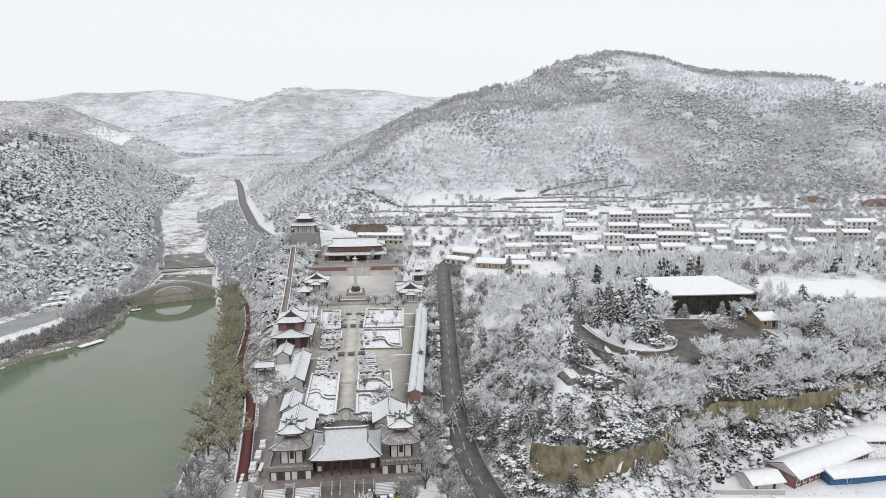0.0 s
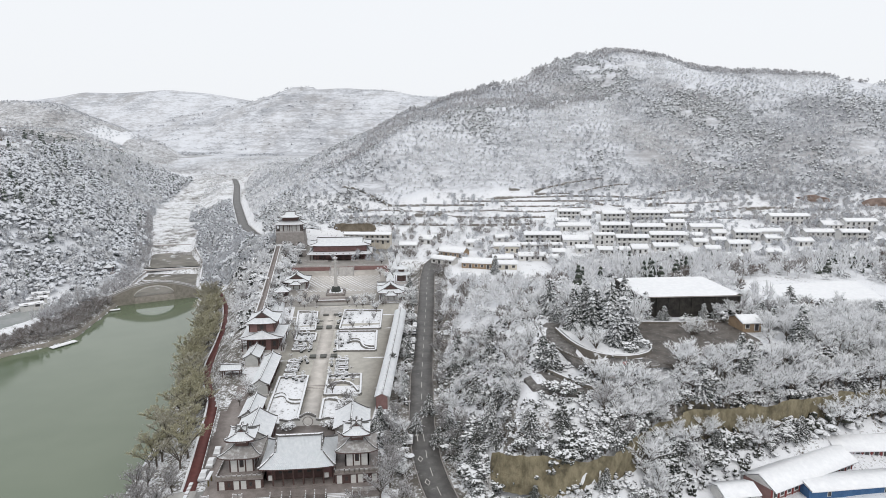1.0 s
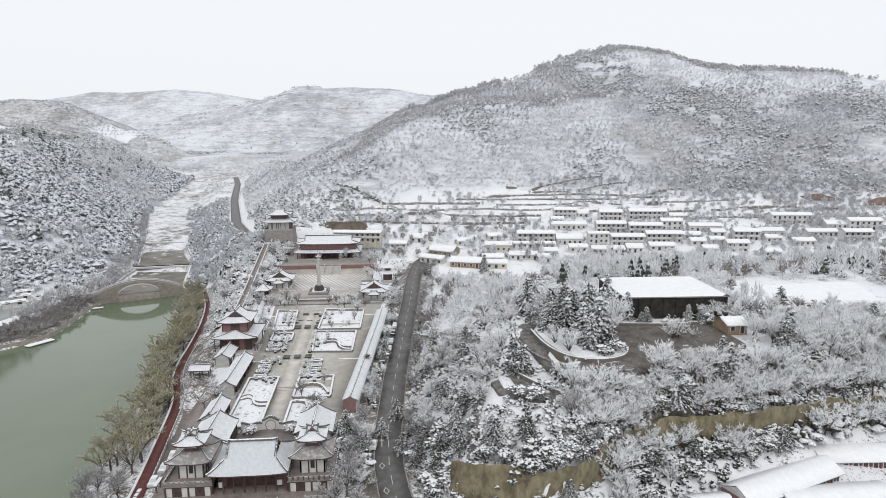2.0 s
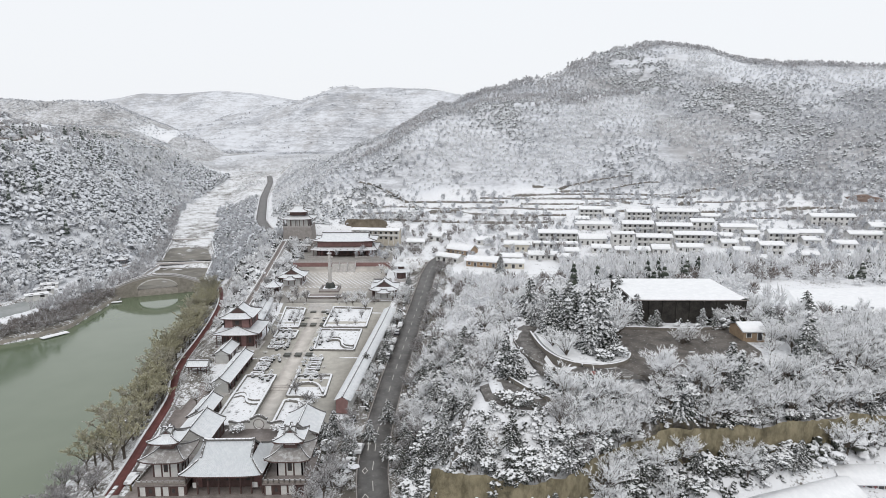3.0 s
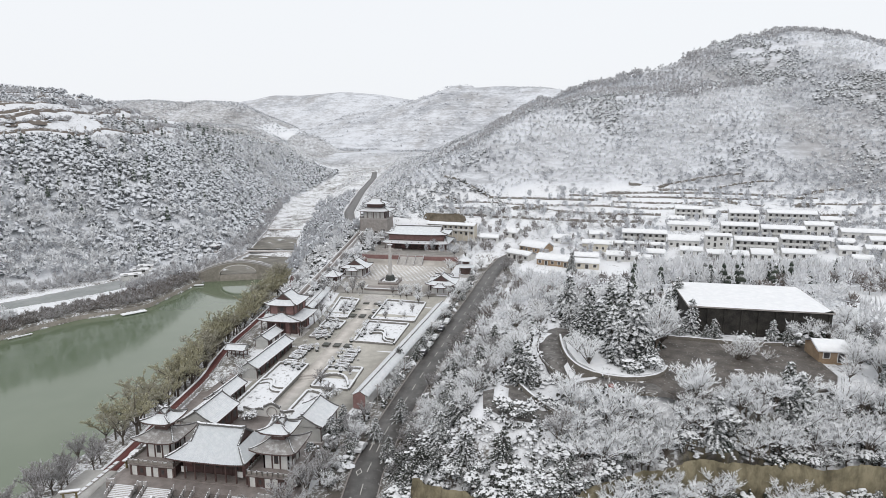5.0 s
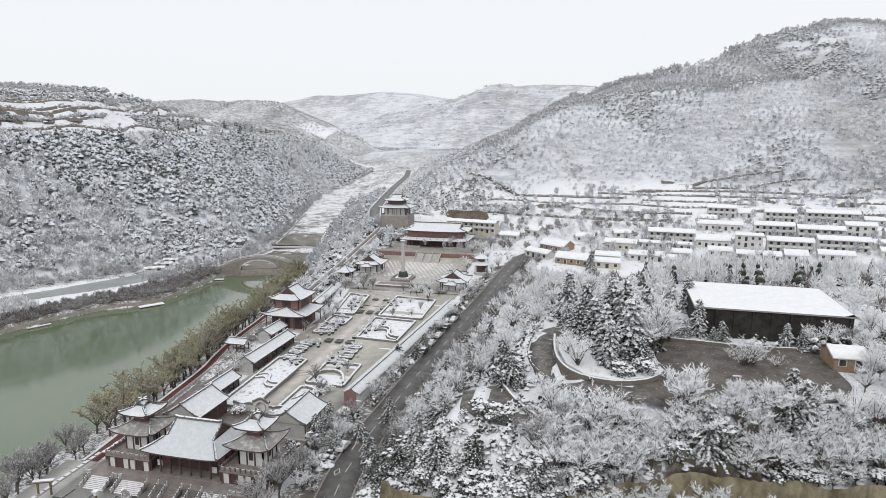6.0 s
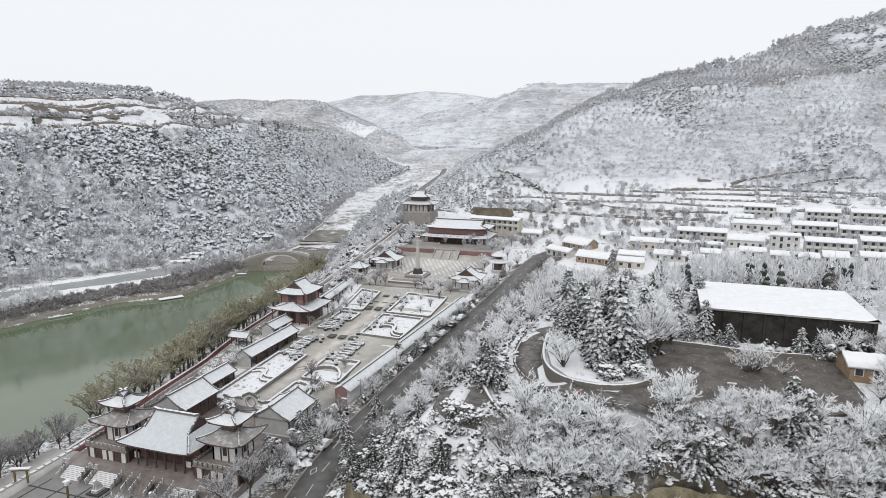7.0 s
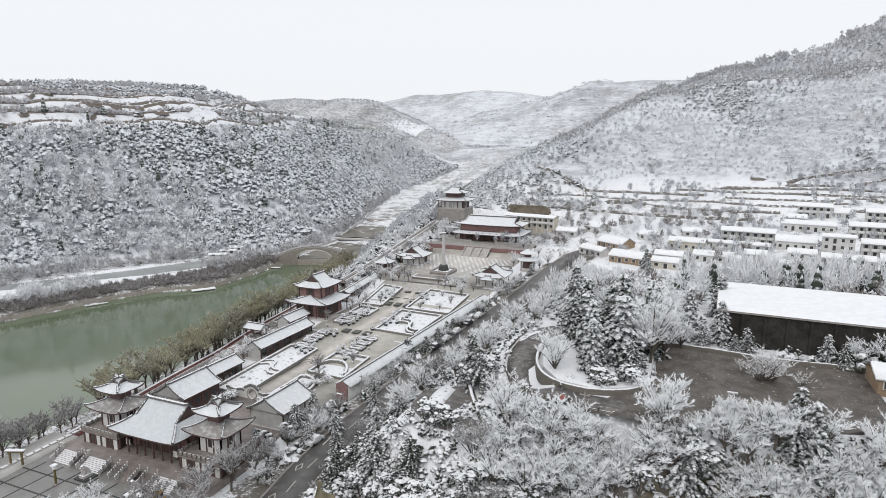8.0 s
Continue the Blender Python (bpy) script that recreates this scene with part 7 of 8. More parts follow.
for args in (
        dict(x0=88, x1=103, y=439, storeys=2, porch=True), dict(x0=104.5, x1=112, y=441, storeys=1, depth=9, rise=2.2), dict(x0=117, x1=132, y=430, storeys=2, porch=True),
        dict(x0=138, x1=163, y=435, storeys=2, porch=True), dict(x0=166, x1=178, y=437), dict(x0=82, x1=104, y=410, storeys=1, h=3.4), dict(x0=84, x1=92, y=424),
        dict(x0=58, x1=80, y=384, storeys=2, porch=True), dict(x0=50, x1=79, y=373, storeys=1, depth=5, rise=.8), dict(x0=81, x1=96, y=379, storeys=1, h=3.6, depth=9, rise=2.2),
        dict(x0=98, x1=109.5, y=371, storeys=3, rise=.7, label="tall three-storey village house with balconies under snow"), dict(x0=109, x1=127, y=401, storeys=2, porch=True), dict(x0=128, x1=148, y=396, storeys=2, porch=True),
        dict(x0=150, x1=163, y=404, storeys=2), dict(x0=166, x1=186, y=400, storeys=1, h=3.6), dict(x0=112, x1=131, y=374, storeys=2, porch=True), dict(x0=134, x1=155, y=380, storeys=2, porch=True),
        dict(x0=98, x1=116, y=360, storeys=1), dict(x0=86, x1=96, y=364, storeys=1, depth=6), dict(x0=118, x1=127, y=362, depth=8, rise=2), dict(x0=132, x1=146, y=366), dict(x0=158, x1=168, y=386), dict(x0=158, x1=166, y=374, depth=6),
        dict(x0=186, x1=201, y=382, storeys=2, porch=True), dict(x0=203, x1=212, y=378), dict(x0=176, x1=184, y=390, depth=6), dict(x0=170, x1=178, y=376, depth=6), dict(x0=216, x1=228, y=372),
        dict(x0=173, x1=185, y=360, storeys=2, porch=True), dict(x0=160, x1=168, y=360, depth=6), dict(x0=166, x1=173, y=344, depth=5), dict(x0=204, x1=218, y=388, h=3.6), dict(x0=248, x1=264, y=378, storeys=2, porch=True), dict(x0=228, x1=242, y=338, h=3.4), dict(x0=197, x1=211, y=326, h=3.2), dict(x0=212, x1=227, y=314, h=3.4), dict(x0=190, x1=199, y=352, depth=6), dict(x0=270, x1=284, y=344, h=3.4), dict(x0=208, x1=217, y=346, depth=6, turn=10),
        dict(x0=222, x1=247, y=412, storeys=2), dict(x0=250, x1=262, y=400, depth=9, rise=2), dict(x0=262, x1=282, y=398, storeys=2), dict(x0=232, x1=250, y=388), dict(x0=285, x1=300, y=392), dict(x0=240, x1=260, y=352), dict(x0=266, x1=290, y=366, storeys=1, h=3.6), dict(x0=300, x1=320, y=410, storeys=2), dict(x0=296, x1=316, y=376),
        dict(x0=38, x1=53, y=366, storeys=1, h=3.8, wall=M_CREAM), dict(x0=37, x1=48, y=334, depth=6, wall=M_CREAM), dict(x0=36, x1=47, y=345, depth=6), dict(x0=51, x1=66, y=350, depth=6), dict(x0=66, x1=73, y=346, depth=5), dict(x0=70, x1=78, y=357, depth=6),
        dict(x0=7, x1=22, y=359, wall=M_OCHRE, depth=9, rise=2.6, turn=-28, label="ochre mud-brick barn with a snow-covered gable roof"), dict(x0=19, x1=35, y=336, wall=M_OCHRE, depth=8, rise=2.2, turn=-12, label="ochre mud-brick barn with a snow-covered gable roof"),
        dict(x0=22, x1=31, y=378, depth=6), dict(x0=-6, x1=2, y=384, depth=7, rise=2.0, turn=-20), dict(x0=-18, x1=-8, y=372, depth=6), dict(x0=40, x1=48, y=388, depth=6, turn=12), dict(x0=2, x1=16, y=345, depth=6, turn=-30)):
    house(**args)
# the long school building behind the temple
u0, v0 = 14.0, 241.0
xs_, ys_ = at(u0, v0)
house(xs_ - 15, xs_ + 14, ys_, 2, 7.5, M_CREAM, "long cream two-storey building with a snow roof behind the hall", True, 17.5, AXIS - 9, 9, .9, 3.1)

# ---------------------------------------------------------------- plateau: flat-roofed shed, yard, walls

M_EARTH = Nodes("wet_brown_earth", .6)
M_EARTH.bump(M_EARTH.noise(2.5, 5), .5, .1)
_e = M_EARTH.mix(M_EARTH.ramp(M_EARTH.noise(.3, 5, .65), .32, .66), (.068, .06, .053), (.142, .126, .113))
_e = M_EARTH.mix(M_EARTH.ramp(M_EARTH.noise(1.7, 4, .7), .58, .70, 0, .5), _e, (.30, .29, .28))
M_EARTH = M_EARTH.done(M_EARTH.mix(M_EARTH.ramp(M_EARTH.noise(2.6, 3, .6), .655, .72), _e, SNOW))
M_SLUSH = Nodes("dark_slush_with_ruts", .6)
M_SLUSH.bump(M_SLUSH.noise(3, 4), .5, .08)
_e = M_SLUSH.mix(M_SLUSH.ramp(M_SLUSH.noise(.5, 4), .35, .65), (.09, .083, .078), (.18, .17, .16))
M_SLUSH = M_SLUSH.done(M_SLUSH.mix(M_SLUSH.ramp(M_SLUSH.noise(1.5, 5, .7), .56, .74, 0, .7), _e, SNOW))
M_DARKWALL = plain("dark_damp_wall", (.018, .017, .016), (.052, .048, .043), .5, .9, .5)


def storehouse():
    s = empty("storehouse", pose(90.5, 218.5, 26.3, 0, 0, 5), "long flat-roofed storehouse with a thick sheet of snow", "building")
    w, d = 33.0, 27.5
    part("wall", box(-w / 2, w / 2, -d / 2 + .5, d / 2 - .5, -2, 6.7), M_DARKWALL, s)
    for i in range(9):
        x = -w / 2 + .6 + i * (w - 1.2) / 8
        part("pier", box(x - .25, x + .25, -d / 2 + .2, -d / 2 + .6, -1, 6.6), M_DARKWALL, s)
    part("roof_slab", box(-w / 2 - .4, w / 2 + .4, -d / 2, d / 2, 6.6, 6.95), M_GREYWALL, s)
    bm = bmesh.new()
    n = 14
    gr = [[bm.verts.new((-w / 2 - .3 + (w + .6) * i / n, -d / 2 + .1 + (d - .2) * j / n, 6.95 + (.0 if i in (0, n) or j in (0, n) else .3 + .1 * math.sin(i * 1.7) * math.cos(j * 2.1)))) for i in range(n + 1)] for j in range(n + 1)]
    for a, b in zip(gr, gr[1:]):
        for i in range(n):
            bm.faces.new((a[i], a[i + 1], b[i + 1], b[i]))
    part("roof_snow", bm, M_SNOW, s)


storehouse()
# second, lower snowfield to the east
bm = bmesh.new()
n = 12
gr = [[bm.verts.new((124 + 46 * i / n + 8 * j / n, 213 + 9 * i / n + 31 * j / n, 28.0 + .12 * math.sin(i * 1.3) * math.cos(j * 1.9) - (3 if i in (0, n) or j in (0, n) else 0))) for i in range(n + 1)] for j in range(n + 1)]
for a, b in zip(gr, gr[1:]):
    for i in range(n):
        bm.faces.new((a[i], a[i + 1], b[i + 1], b[i]))
tagged(part("snowfield", bm, M_SNOW), "flat snow-covered field on the plateau", "field", kind="structure")

yard = [(63, 163.5), (70, 161.8), (75, 161.5), (82, 164.3), (95, 169.8), (100.5, 174), (102.5, 181), (101.5, 189), (100.5, 199.5), (98, 199), (86, 196), (76, 196.5), (68, 196), (67, 186), (68.6, 178), (67.8, 171.5), (64, 167)]
bm = bmesh.new()
add_prism(bm, yard, 25.4, 26.3)
tagged(part("yard", bm, M_EARTH), "bare wet brown earth yard on the plateau", "yard", kind="structure")
for pth, mat_, w, text in ((PATH_UP, M_SLUSH, 2.5, "wet earth track round the cedar island to the yard"), (PATH_LOW, M_BED, 1.5, "narrow snowy path climbing to the plateau")):
    vs_, fs_ = strip(np.column_stack([pth, height(pth[:, 0], pth[:, 1]) + .2]), (-w - .1, -w, 0, w, w + .1), (-.6, .05, .12, .05, -.6))
    tagged(soup("track", vs_, fs_, mat_), text, "track", kind="structure")
bm = bmesh.new()
add_prism(bm, TURN_PLACE, 20.4, 22.2)
tagged(part("turning_place", bm, M_SLUSH), "dark wet turning place cut into the slope", "yard", kind="structure")


def stone_wall(name, pts, h, w, label, zoff=0.0, z=None, category="wall", material=None):
    q = dense(pts, 1.0)
    zz = height(q[:, 0], q[:, 1]) + zoff if z is None else np.full(len(q), z)
    v_, f_ = strip(np.column_stack([q, zz]), (-w / 2, -w / 2, -w / 3, w / 3, w / 2, w / 2), (-1.2, h, h + .16, h + .16, h, -1.2))
    return tagged(soup(name, v_, f_, material or M_STONESNOW), label, category)


M_WALLDARK = snowy("dark_rubble_wall", (.10, .092, .08), (.20, .18, .155), 1.5, .62)
stone_wall("retaining_wall", [tuple(p_) for p_ in ISLE[::3]], 1.1, .6, "curved dark stone wall round the cedar island, snow on top", z=25.9, material=M_WALLDARK)
stone_wall("retaining_wall", [(38.5, 166), (43, 159), (48.5, 153.5)], 1.6, .6, "low ochre retaining wall beside the track", zoff=-.4, material=M_WALLDARK)
b = empty("track_fence", Matrix(), "low snow-dusted grey railing along the upper track", "fence")
q = dense([(39.6, 190), (39.8, 181), (43, 170), (48.8, 162.6), (57, 159.4), (66, 159.6)], 2.2)
for i in range(len(q) - 1):
    bm = bmesh.new()
    add_rail(bm, (*q[i], 26.0), (*q[i + 1], 26.0), .75, 2.2, .07)
    part("bay", bm, M_WALLDARK, b)
tagged(part("red_marker", box(-.55, .55, -.12, .12, -.3, 1.2, pose(57.5, 160.8, 26, 0, 0, 20)), plain("faded_red_board", (.32, .11, .10), (.42, .17, .15), 2, .8)), "small faded red board beside the upper track", "marker")
stone_wall("retaining_wall", [(67, 196.6), (76, 197.2), (86, 196.8), (98, 199.6), (112, 201)], .9, .5, "low stone kerb with snow along the back of the yard", z=26.0, material=M_WALLDARK)
bm = bmesh.new()
vs_ = []
ring = [(45.6, 189.5), (47.2, 180), (50, 172.2), (54.6, 167.2), (61, 166.6), (66.8, 170.4), (67.6, 178), (66, 190), (56, 196)]
add_prism(bm, ring, 25, 27.0)
tagged(part("snow_bank", bm, M_SNOW), "raised snow-covered bed under the cedars", "ground", kind="structure")
house(100.5, 106.5, 189.5, 1, 7.5, M_OCHRE, "small ochre shed with a snow-covered roof beside the yard", False, 26.0, 8, 2, 1.4, 2.6)


def lamp_post(x, y, z, h, label, arm=1.0, turn=0.0):
    l = empty("lamp_post", pose(x, y, z, 0, 0, turn), label, "lamp post", "lamp posts")
    bm = bmesh.new()
    add_tube(bm, [(0, 0, -.3), (0, 0, h * .5), (0, 0, h)], .09, .06, 6)
    part("pole", bm, M_GREYWALL, l)
    part("lamp_head", box(-.15, arm, -.2, .2, h, h + .18), M_STONESNOW, l)
    return l


lamp_post(80.7, 167.6, 25.5, 4.6, "thin yard lamp post with a snow-capped head", 1.3, 10)
# planter by the yard tree, planks lying about
for x, y, a, w in ((86.2, 182.0, 10, 2.2), (94, 183.5, 20, 1.6)):
    tagged(part("plank", box(-w / 2, w / 2, -.35, .35, 0, .18, pose(x, y, 26.1, 0, 0, a)), M_STONESNOW), "snow-covered slab lying in the yard", "slab")

# ---------------------------------------------------------------- cottages below the cliff

M_BLUE = plain("blue_sheet_metal", (.035, .10, .22), (.06, .14, .28), .8, .5, .1)
M_REDTRIM = plain("red_painted_trim", (.22, .05, .05), (.30, .08, .075), 1, .7)


def long_house(x, y, z, turn, w, d, h, rise, label, wall, trim=True):
    ob = empty("courtyard_house", pose(x, y, z, 0, 0, turn), label, "house")
    part("wall", box(-w / 2, w / 2, -d / 2 + .9, d / 2, -1.5, h), wall, ob)
    if trim:
        n = max(3, int(w / 2.4))
        for i in range(n):
            cx = -w / 2 + (i + .5) * w / n
            p_ = part("window", box(cx - .75, cx + .75, -d / 2 + .8, -d / 2 + 1.0, .6, h - .35), M_PLASTER, ob)
            part("pane", box(cx - .55, cx + .55, -d / 2 + .76, -d / 2 + 1.0, .95, h - .6), M_DARK, p_)
        for i in range(n + 1):
            cx = -w / 2 + i * w / n
            part("post", box(cx - .12, cx + .12, -d / 2 + .72, -d / 2 + 1.0, -.5, h), M_REDTRIM, ob)
        part("band", box(-w / 2, w / 2, -d / 2 + .7, -d / 2 + .95, h - .25, h), M_REDTRIM, ob)
    else:
        for cx in (-w * .3, w * .28):
            p_ = part("window", box(cx - .5, cx + .5, -d / 2 + .82, -d / 2 + 1.0, .3, h - .7), M_PLASTER, ob)
            part("pane", box(cx - .38, cx + .38, -d / 2 + .78, -d / 2 + 1.0, .4, h - .8), M_DARK, p_)
    gable_roof(ob, w, d, h, rise, .45)
    return ob


long_house(100, 151.0, 0, 27, 31, 8.5, 3.1, 2.3, "long red-trimmed courtyard house with a thick snow roof", M_REDWALL)
long_house(126, 163.5, .3, 4, 26, 8.5, 3.3, 2.2, "red-trimmed courtyard wing with a thick snow roof", M_REDWALL)
long_house(79.5, 142.0, 0, 10, 8.5, 6, 2.7, 1.2, "small white outhouse with snow on its roof", M_PLASTER, False)
long_house(110, 146.5, 0, 8, 26, 6.5, 2.6, .7, "low shed with blue sheet-metal sides and a snow roof", M_BLUE, False)
tagged(part("yard_wall", box(66, 84, 138.4, 138.9, -.6, 1.2), M_STONESNOW), "low snow-topped yard wall before the cottages", "wall")
bm = bmesh.new()
add_prism(bm, [(56, 132), (160, 130), (160, 139), (90, 137.4), (70, 136)], -.6, .25)
tagged(part("forecourt", bm, M_SNOW), "snow-covered forecourt before the cottages", "ground", kind="structure")


def pylon(x, y, h, label):
    p_ = empty("pylon", pose(x, y, float(height(x, y)) - .5, 0, 0, 20), label, "pylon")
    for i, (sx, sy) in enumerate(((-1, -1), (1, -1), (1, 1), (-1, 1))):
        bm = bmesh.new()
        add_tube(bm, [(sx * .9, sy * .9, 0), (sx * .35, sy * .35, h)], .07, .05, 4)
        part("leg", bm, M_STONE, p_)
    for k in range(7):
        z0, z1 = h * k / 7, h * (k + 1) / 7
        r0, r1 = .9 - .55 * k / 7, .9 - .55 * (k + 1) / 7
        c4 = [(-1, -1), (1, -1), (1, 1), (-1, 1)]
        for i in range(4):
            a, b = c4[i], c4[(i + 1) % 4]
            for name, r, z in (("brace", r0, z0), ("crossbar", r1, z1)):
                bm = bmesh.new()
                add_tube(bm, [(a[0] * r, a[1] * r, z), (b[0] * r1, b[1] * r1, z1)], .035, .035, 3)
                part(name, bm, M_STONE, p_)
    return p_


pylon(21, 138.5, 8.5, "thin grey lattice mast among the shrubs")
pylon(118, 172, 9, "thin grey lattice mast on the cliff edge")

# ---------------------------------------------------------------- lake shores, bridge and weirs

M_BROWNSTONE = plain("damp_brown_grey_stone", (.20, .182, .158), (.31, .288, .255), .6, .85)


def shore_line(side, y0, y1, off, step=4.0):
    ys__ = np.arange(y0, y1, step)
    return np.column_stack([stream_x(ys__) + side * (stream_w(ys__) + off), ys__])


def quay(pts, z0, z1, w, label, material=None):
    q = dense(pts, 2.0)
    v_, f_ = strip(np.column_stack([q, np.zeros(len(q))]), (-w / 2, -w / 2, w / 2, w / 2), (z0, z1, z1, z0))
    return tagged(soup("quay_wall", v_, f_, material or M_WALLDARK), label, "quay wall", kind="structure")


quay(shore_line(-1, 60, 336, -.6), WATER - 3, WATER + 1.9, .5, "brown stone quay along the far lake shore", M_BROWNSTONE)
quay(shore_line(1, 60, 336, -.6), WATER - 3, WATER + 1.2, .8, "dark stone quay along the temple shore")


def pier(x, y, turn, w, d, label):
    p_ = empty("jetty", pose(x, y, WATER, 0, 0, turn), label, "jetty")
    part("deck", box(-w / 2, w / 2, -d / 2, d / 2, .45, .75), M_SNOW, p_)
    for sx in (-1, 0, 1):
        for sy in (-1, 1):
            part("pile", box(sx * w * .42 - .12, sx * w * .42 + .12, sy * d * .4 - .12, sy * d * .4 + .12, -2, .45), M_WALLDARK, p_)


pier(-159.5, 268, 62, 11, 3.2, "snow-covered wooden jetty on the lake")
pier(-178, 226, 70, 9, .8, "narrow snow-covered pontoon beside the far shore")
pier(-166, 323, 30, 5, 2, "small snow-covered landing stage by the bridge")


def arch_bridge():
    b = empty("arch_bridge", Matrix(), "stone arch bridge with pale balustrades over the lake's end", "bridge")
    A, B = np.array((-174.0, 332.0)), np.array((-134.5, 354.0))
    n = 56
    d = (B - A) / np.linalg.norm(B - A)
    nrm = np.array((-d[1], d[0]))
    crown = lambda t: -2.6 + 6.1 * (1 - (2 * t - 1) ** 2)
    soffit = lambda t: -8 if abs(2 * t - 1) > .46 else -3.4 + 5.4 * math.sqrt(1 - (abs(2 * t - 1) / .46) ** 2)
    for side, name in ((-1, "spandrel"), (1, "spandrel")):
        bm = bmesh.new()
        for o in (-.35, .35):
            top = [bm.verts.new((*(A + (B - A) * i / n + nrm * (side * 1.7 + o)), crown(i / n))) for i in range(n + 1)]
            bot = [bm.verts.new((*(A + (B - A) * i / n + nrm * (side * 1.7 + o)), min(soffit(i / n), crown(i / n) - .7))) for i in range(n + 1)]
            for i in range(n):
                bm.faces.new((bot[i], bot[i + 1], top[i + 1], top[i]))
        bm.verts.ensure_lookup_table()
        m = 2 * (n + 1)
        for k in (0, n + 1):
            for i in range(n):
                bm.faces.new((bm.verts[k + i], bm.verts[k + i + 1], bm.verts[m + k + i + 1], bm.verts[m + k + i]))
        part(name, bm, M_BROWNSTONE, b)
    line = np.array([(*(A + (B - A) * i / n), crown(i / n)) for i in range(n + 1)])
    v_, f_ = strip(line, (-2.0, -2.0, 2.0, 2.0), (-.5, .1, .1, -.5))
    soup("deck", v_, f_, M_STONESNOW, b)
    for o in (-1.85, 1.85):
        v_, f_ = strip(line, (o - .16, o - .16, o - .26, o - .26, o + .26, o + .26, o + .16, o + .16), (0, .85, .85, 1.08, 1.08, .85, .85, 0))
        soup("parapet", v_, f_, M_STONESNOW, b)
        for i in range(0, n + 1, 4):
            x, y = line[i, :2] + nrm * o
            part("post", box(x - .24, x + .24, y - .24, y + .24, line[i, 2], line[i, 2] + 1.35), M_STONESNOW, b)
        share = np.linspace(.275, .725, 31)
        arc = np.array([(*(A + (B - A) * t), soffit(t)) for t in share])
        v_, f_ = strip(arc, (o * 1.13 - .12, o * 1.13 - .12, o * 1.13 + .12, o * 1.13 + .12), (-.05, .5, .5, -.05))
        soup("arch_ring", v_, f_, M_STONE, b)
    v_, f_ = strip(line[12:n - 11] * (1, 1, 0), (-1.9, -1.9, 1.9, 1.9), (-8, -3.5, -3.5, -8))
    soup("sill", v_, f_, M_BROWNSTONE, b)


arch_bridge()
for (x0, y0), (x1, y1), z, label in (((-190, 404), (-154, 413), -2.3, "low stone weir across the stream"), ((-222, 479), (-190, 485), .9, "second stone weir farther up the stream")):
    stone_wall("weir", [(x0, y0), ((x0 + x1) / 2, (y0 + y1) / 2 + 1), (x1, y1)], 0, 1.4, label, z=z, category="weir")
M_SILT = Nodes("wet_silt_with_snow", .5)
M_SILT.bump(M_SILT.noise(1.2, 4), .3, .1)
_e = M_SILT.mix(M_SILT.ramp(M_SILT.noise(.10, 4), .35, .65), (.11, .10, .082), (.20, .185, .155))
M_SILT = M_SILT.done(M_SILT.mix(M_SILT.ramp(M_SILT.noise(.12, 6, .65), .57, .68), _e, SNOW))
for y0_, y1_, z_, text in ((350.2, 409, -5.2, "brown-grey silt flat with patches of snow below the weir"), (409.2, 482, -1.5, "silt and gravel flat with snow above the weir")):
    yy = np.arange(y0_, y1_, 3.0)
    vs_, fs_ = strip(np.column_stack([stream_x(yy), yy, np.full(len(yy), z_)]), (-19, 0, 17), (0, 0, 0))
    tagged(soup("silt_flat", vs_, fs_, M_SILT), text, "stream bed", kind="structure")
for side, text in ((-1, "pale stone wing wall along the stream's far bank"), (1, "pale stone wing wall along the stream's near bank")):
    yy = np.arange(346, 536 if side < 0 else 500, 5.0)
    stone_wall("wing_wall", [(float(stream_x(y)) + side * (float(stream_w(y)) + .4) - (3 if side < 0 and y < 356 else 0), y) for y in yy], 1.3, .9, text, z=None, zoff=-.2, category="wing wall")


def stream_pavilion():
    p_ = empty("stream_pavilion", pose(-205.7, 391.5, max(float(height(-205.7, 391.5)), -3.6), 0, 0, 20), "small open streamside pavilion with a snowy pyramid roof", "pavilion")
    part("platform", box(-3.2, 3.2, -3.2, 3.2, -2.5, .3), M_STONESNOW, p_)
    for x in (-2.2, 2.2):
        for y in (-2.2, 2.2):
            part("post", box(x - .16, x + .16, y - .16, y + .16, .3, 3.4), M_WOOD, p_)
    curved_roof(p_, 6.6, 6.6, .5, .999, 2.1, .4, 3.4, .8, r=.13)


stream_pavilion()
for x, y, w, d, a in ((-212, 330, 9, 5, 35), (-217, 341, 8, 5, 30), (-207, 318, 10, 4.5, 40), (-221, 352, 7, 5, 25)):
    house(x - w / 2, x + w / 2, y - d / 2, 1, d, M_CEMENT, "low lakeside shed with a thick snow roof", False, max(-3.6, float(height(x, y)) - 1.0), a, 2, .5, 1.7)

M_FORE = plain("grey_forecourt_slabs", (.40, .39, .375), (.52, .51, .49), .4, .4)
# ---------------------------------------------------------------- red path, its balustrade and the lower walk

PATH = dense([(-44, 112), (-47.5, 128), (-49.8, 138), (-53.5, 154), (-57.5, 170), (-61, 184), (-65.5, 198), (-74, 214), (-80.5, 232), (-83.5, 250), (-88, 270), (-94, 290), (-102, 312), (-112, 332)], 2.0)
pz = np.maximum(height(PATH[:, 0], PATH[:, 1]), -1.6)
pz = np.convolve(np.pad(pz, 6, mode="edge"), np.ones(13) / 13, "valid") + .35
k_ = int(np.argmax(PATH[:, 1] > 143))
v_, f_ = strip(np.column_stack([PATH, pz])[:k_ + 1], (-5.5, -5.4, 1.7, 1.75), (-1.5, 0, 0, -1.5))
tagged(soup("path", v_, f_, M_FORE), "grey paved lakeside walk near the gate forecourt", "path", kind="structure")
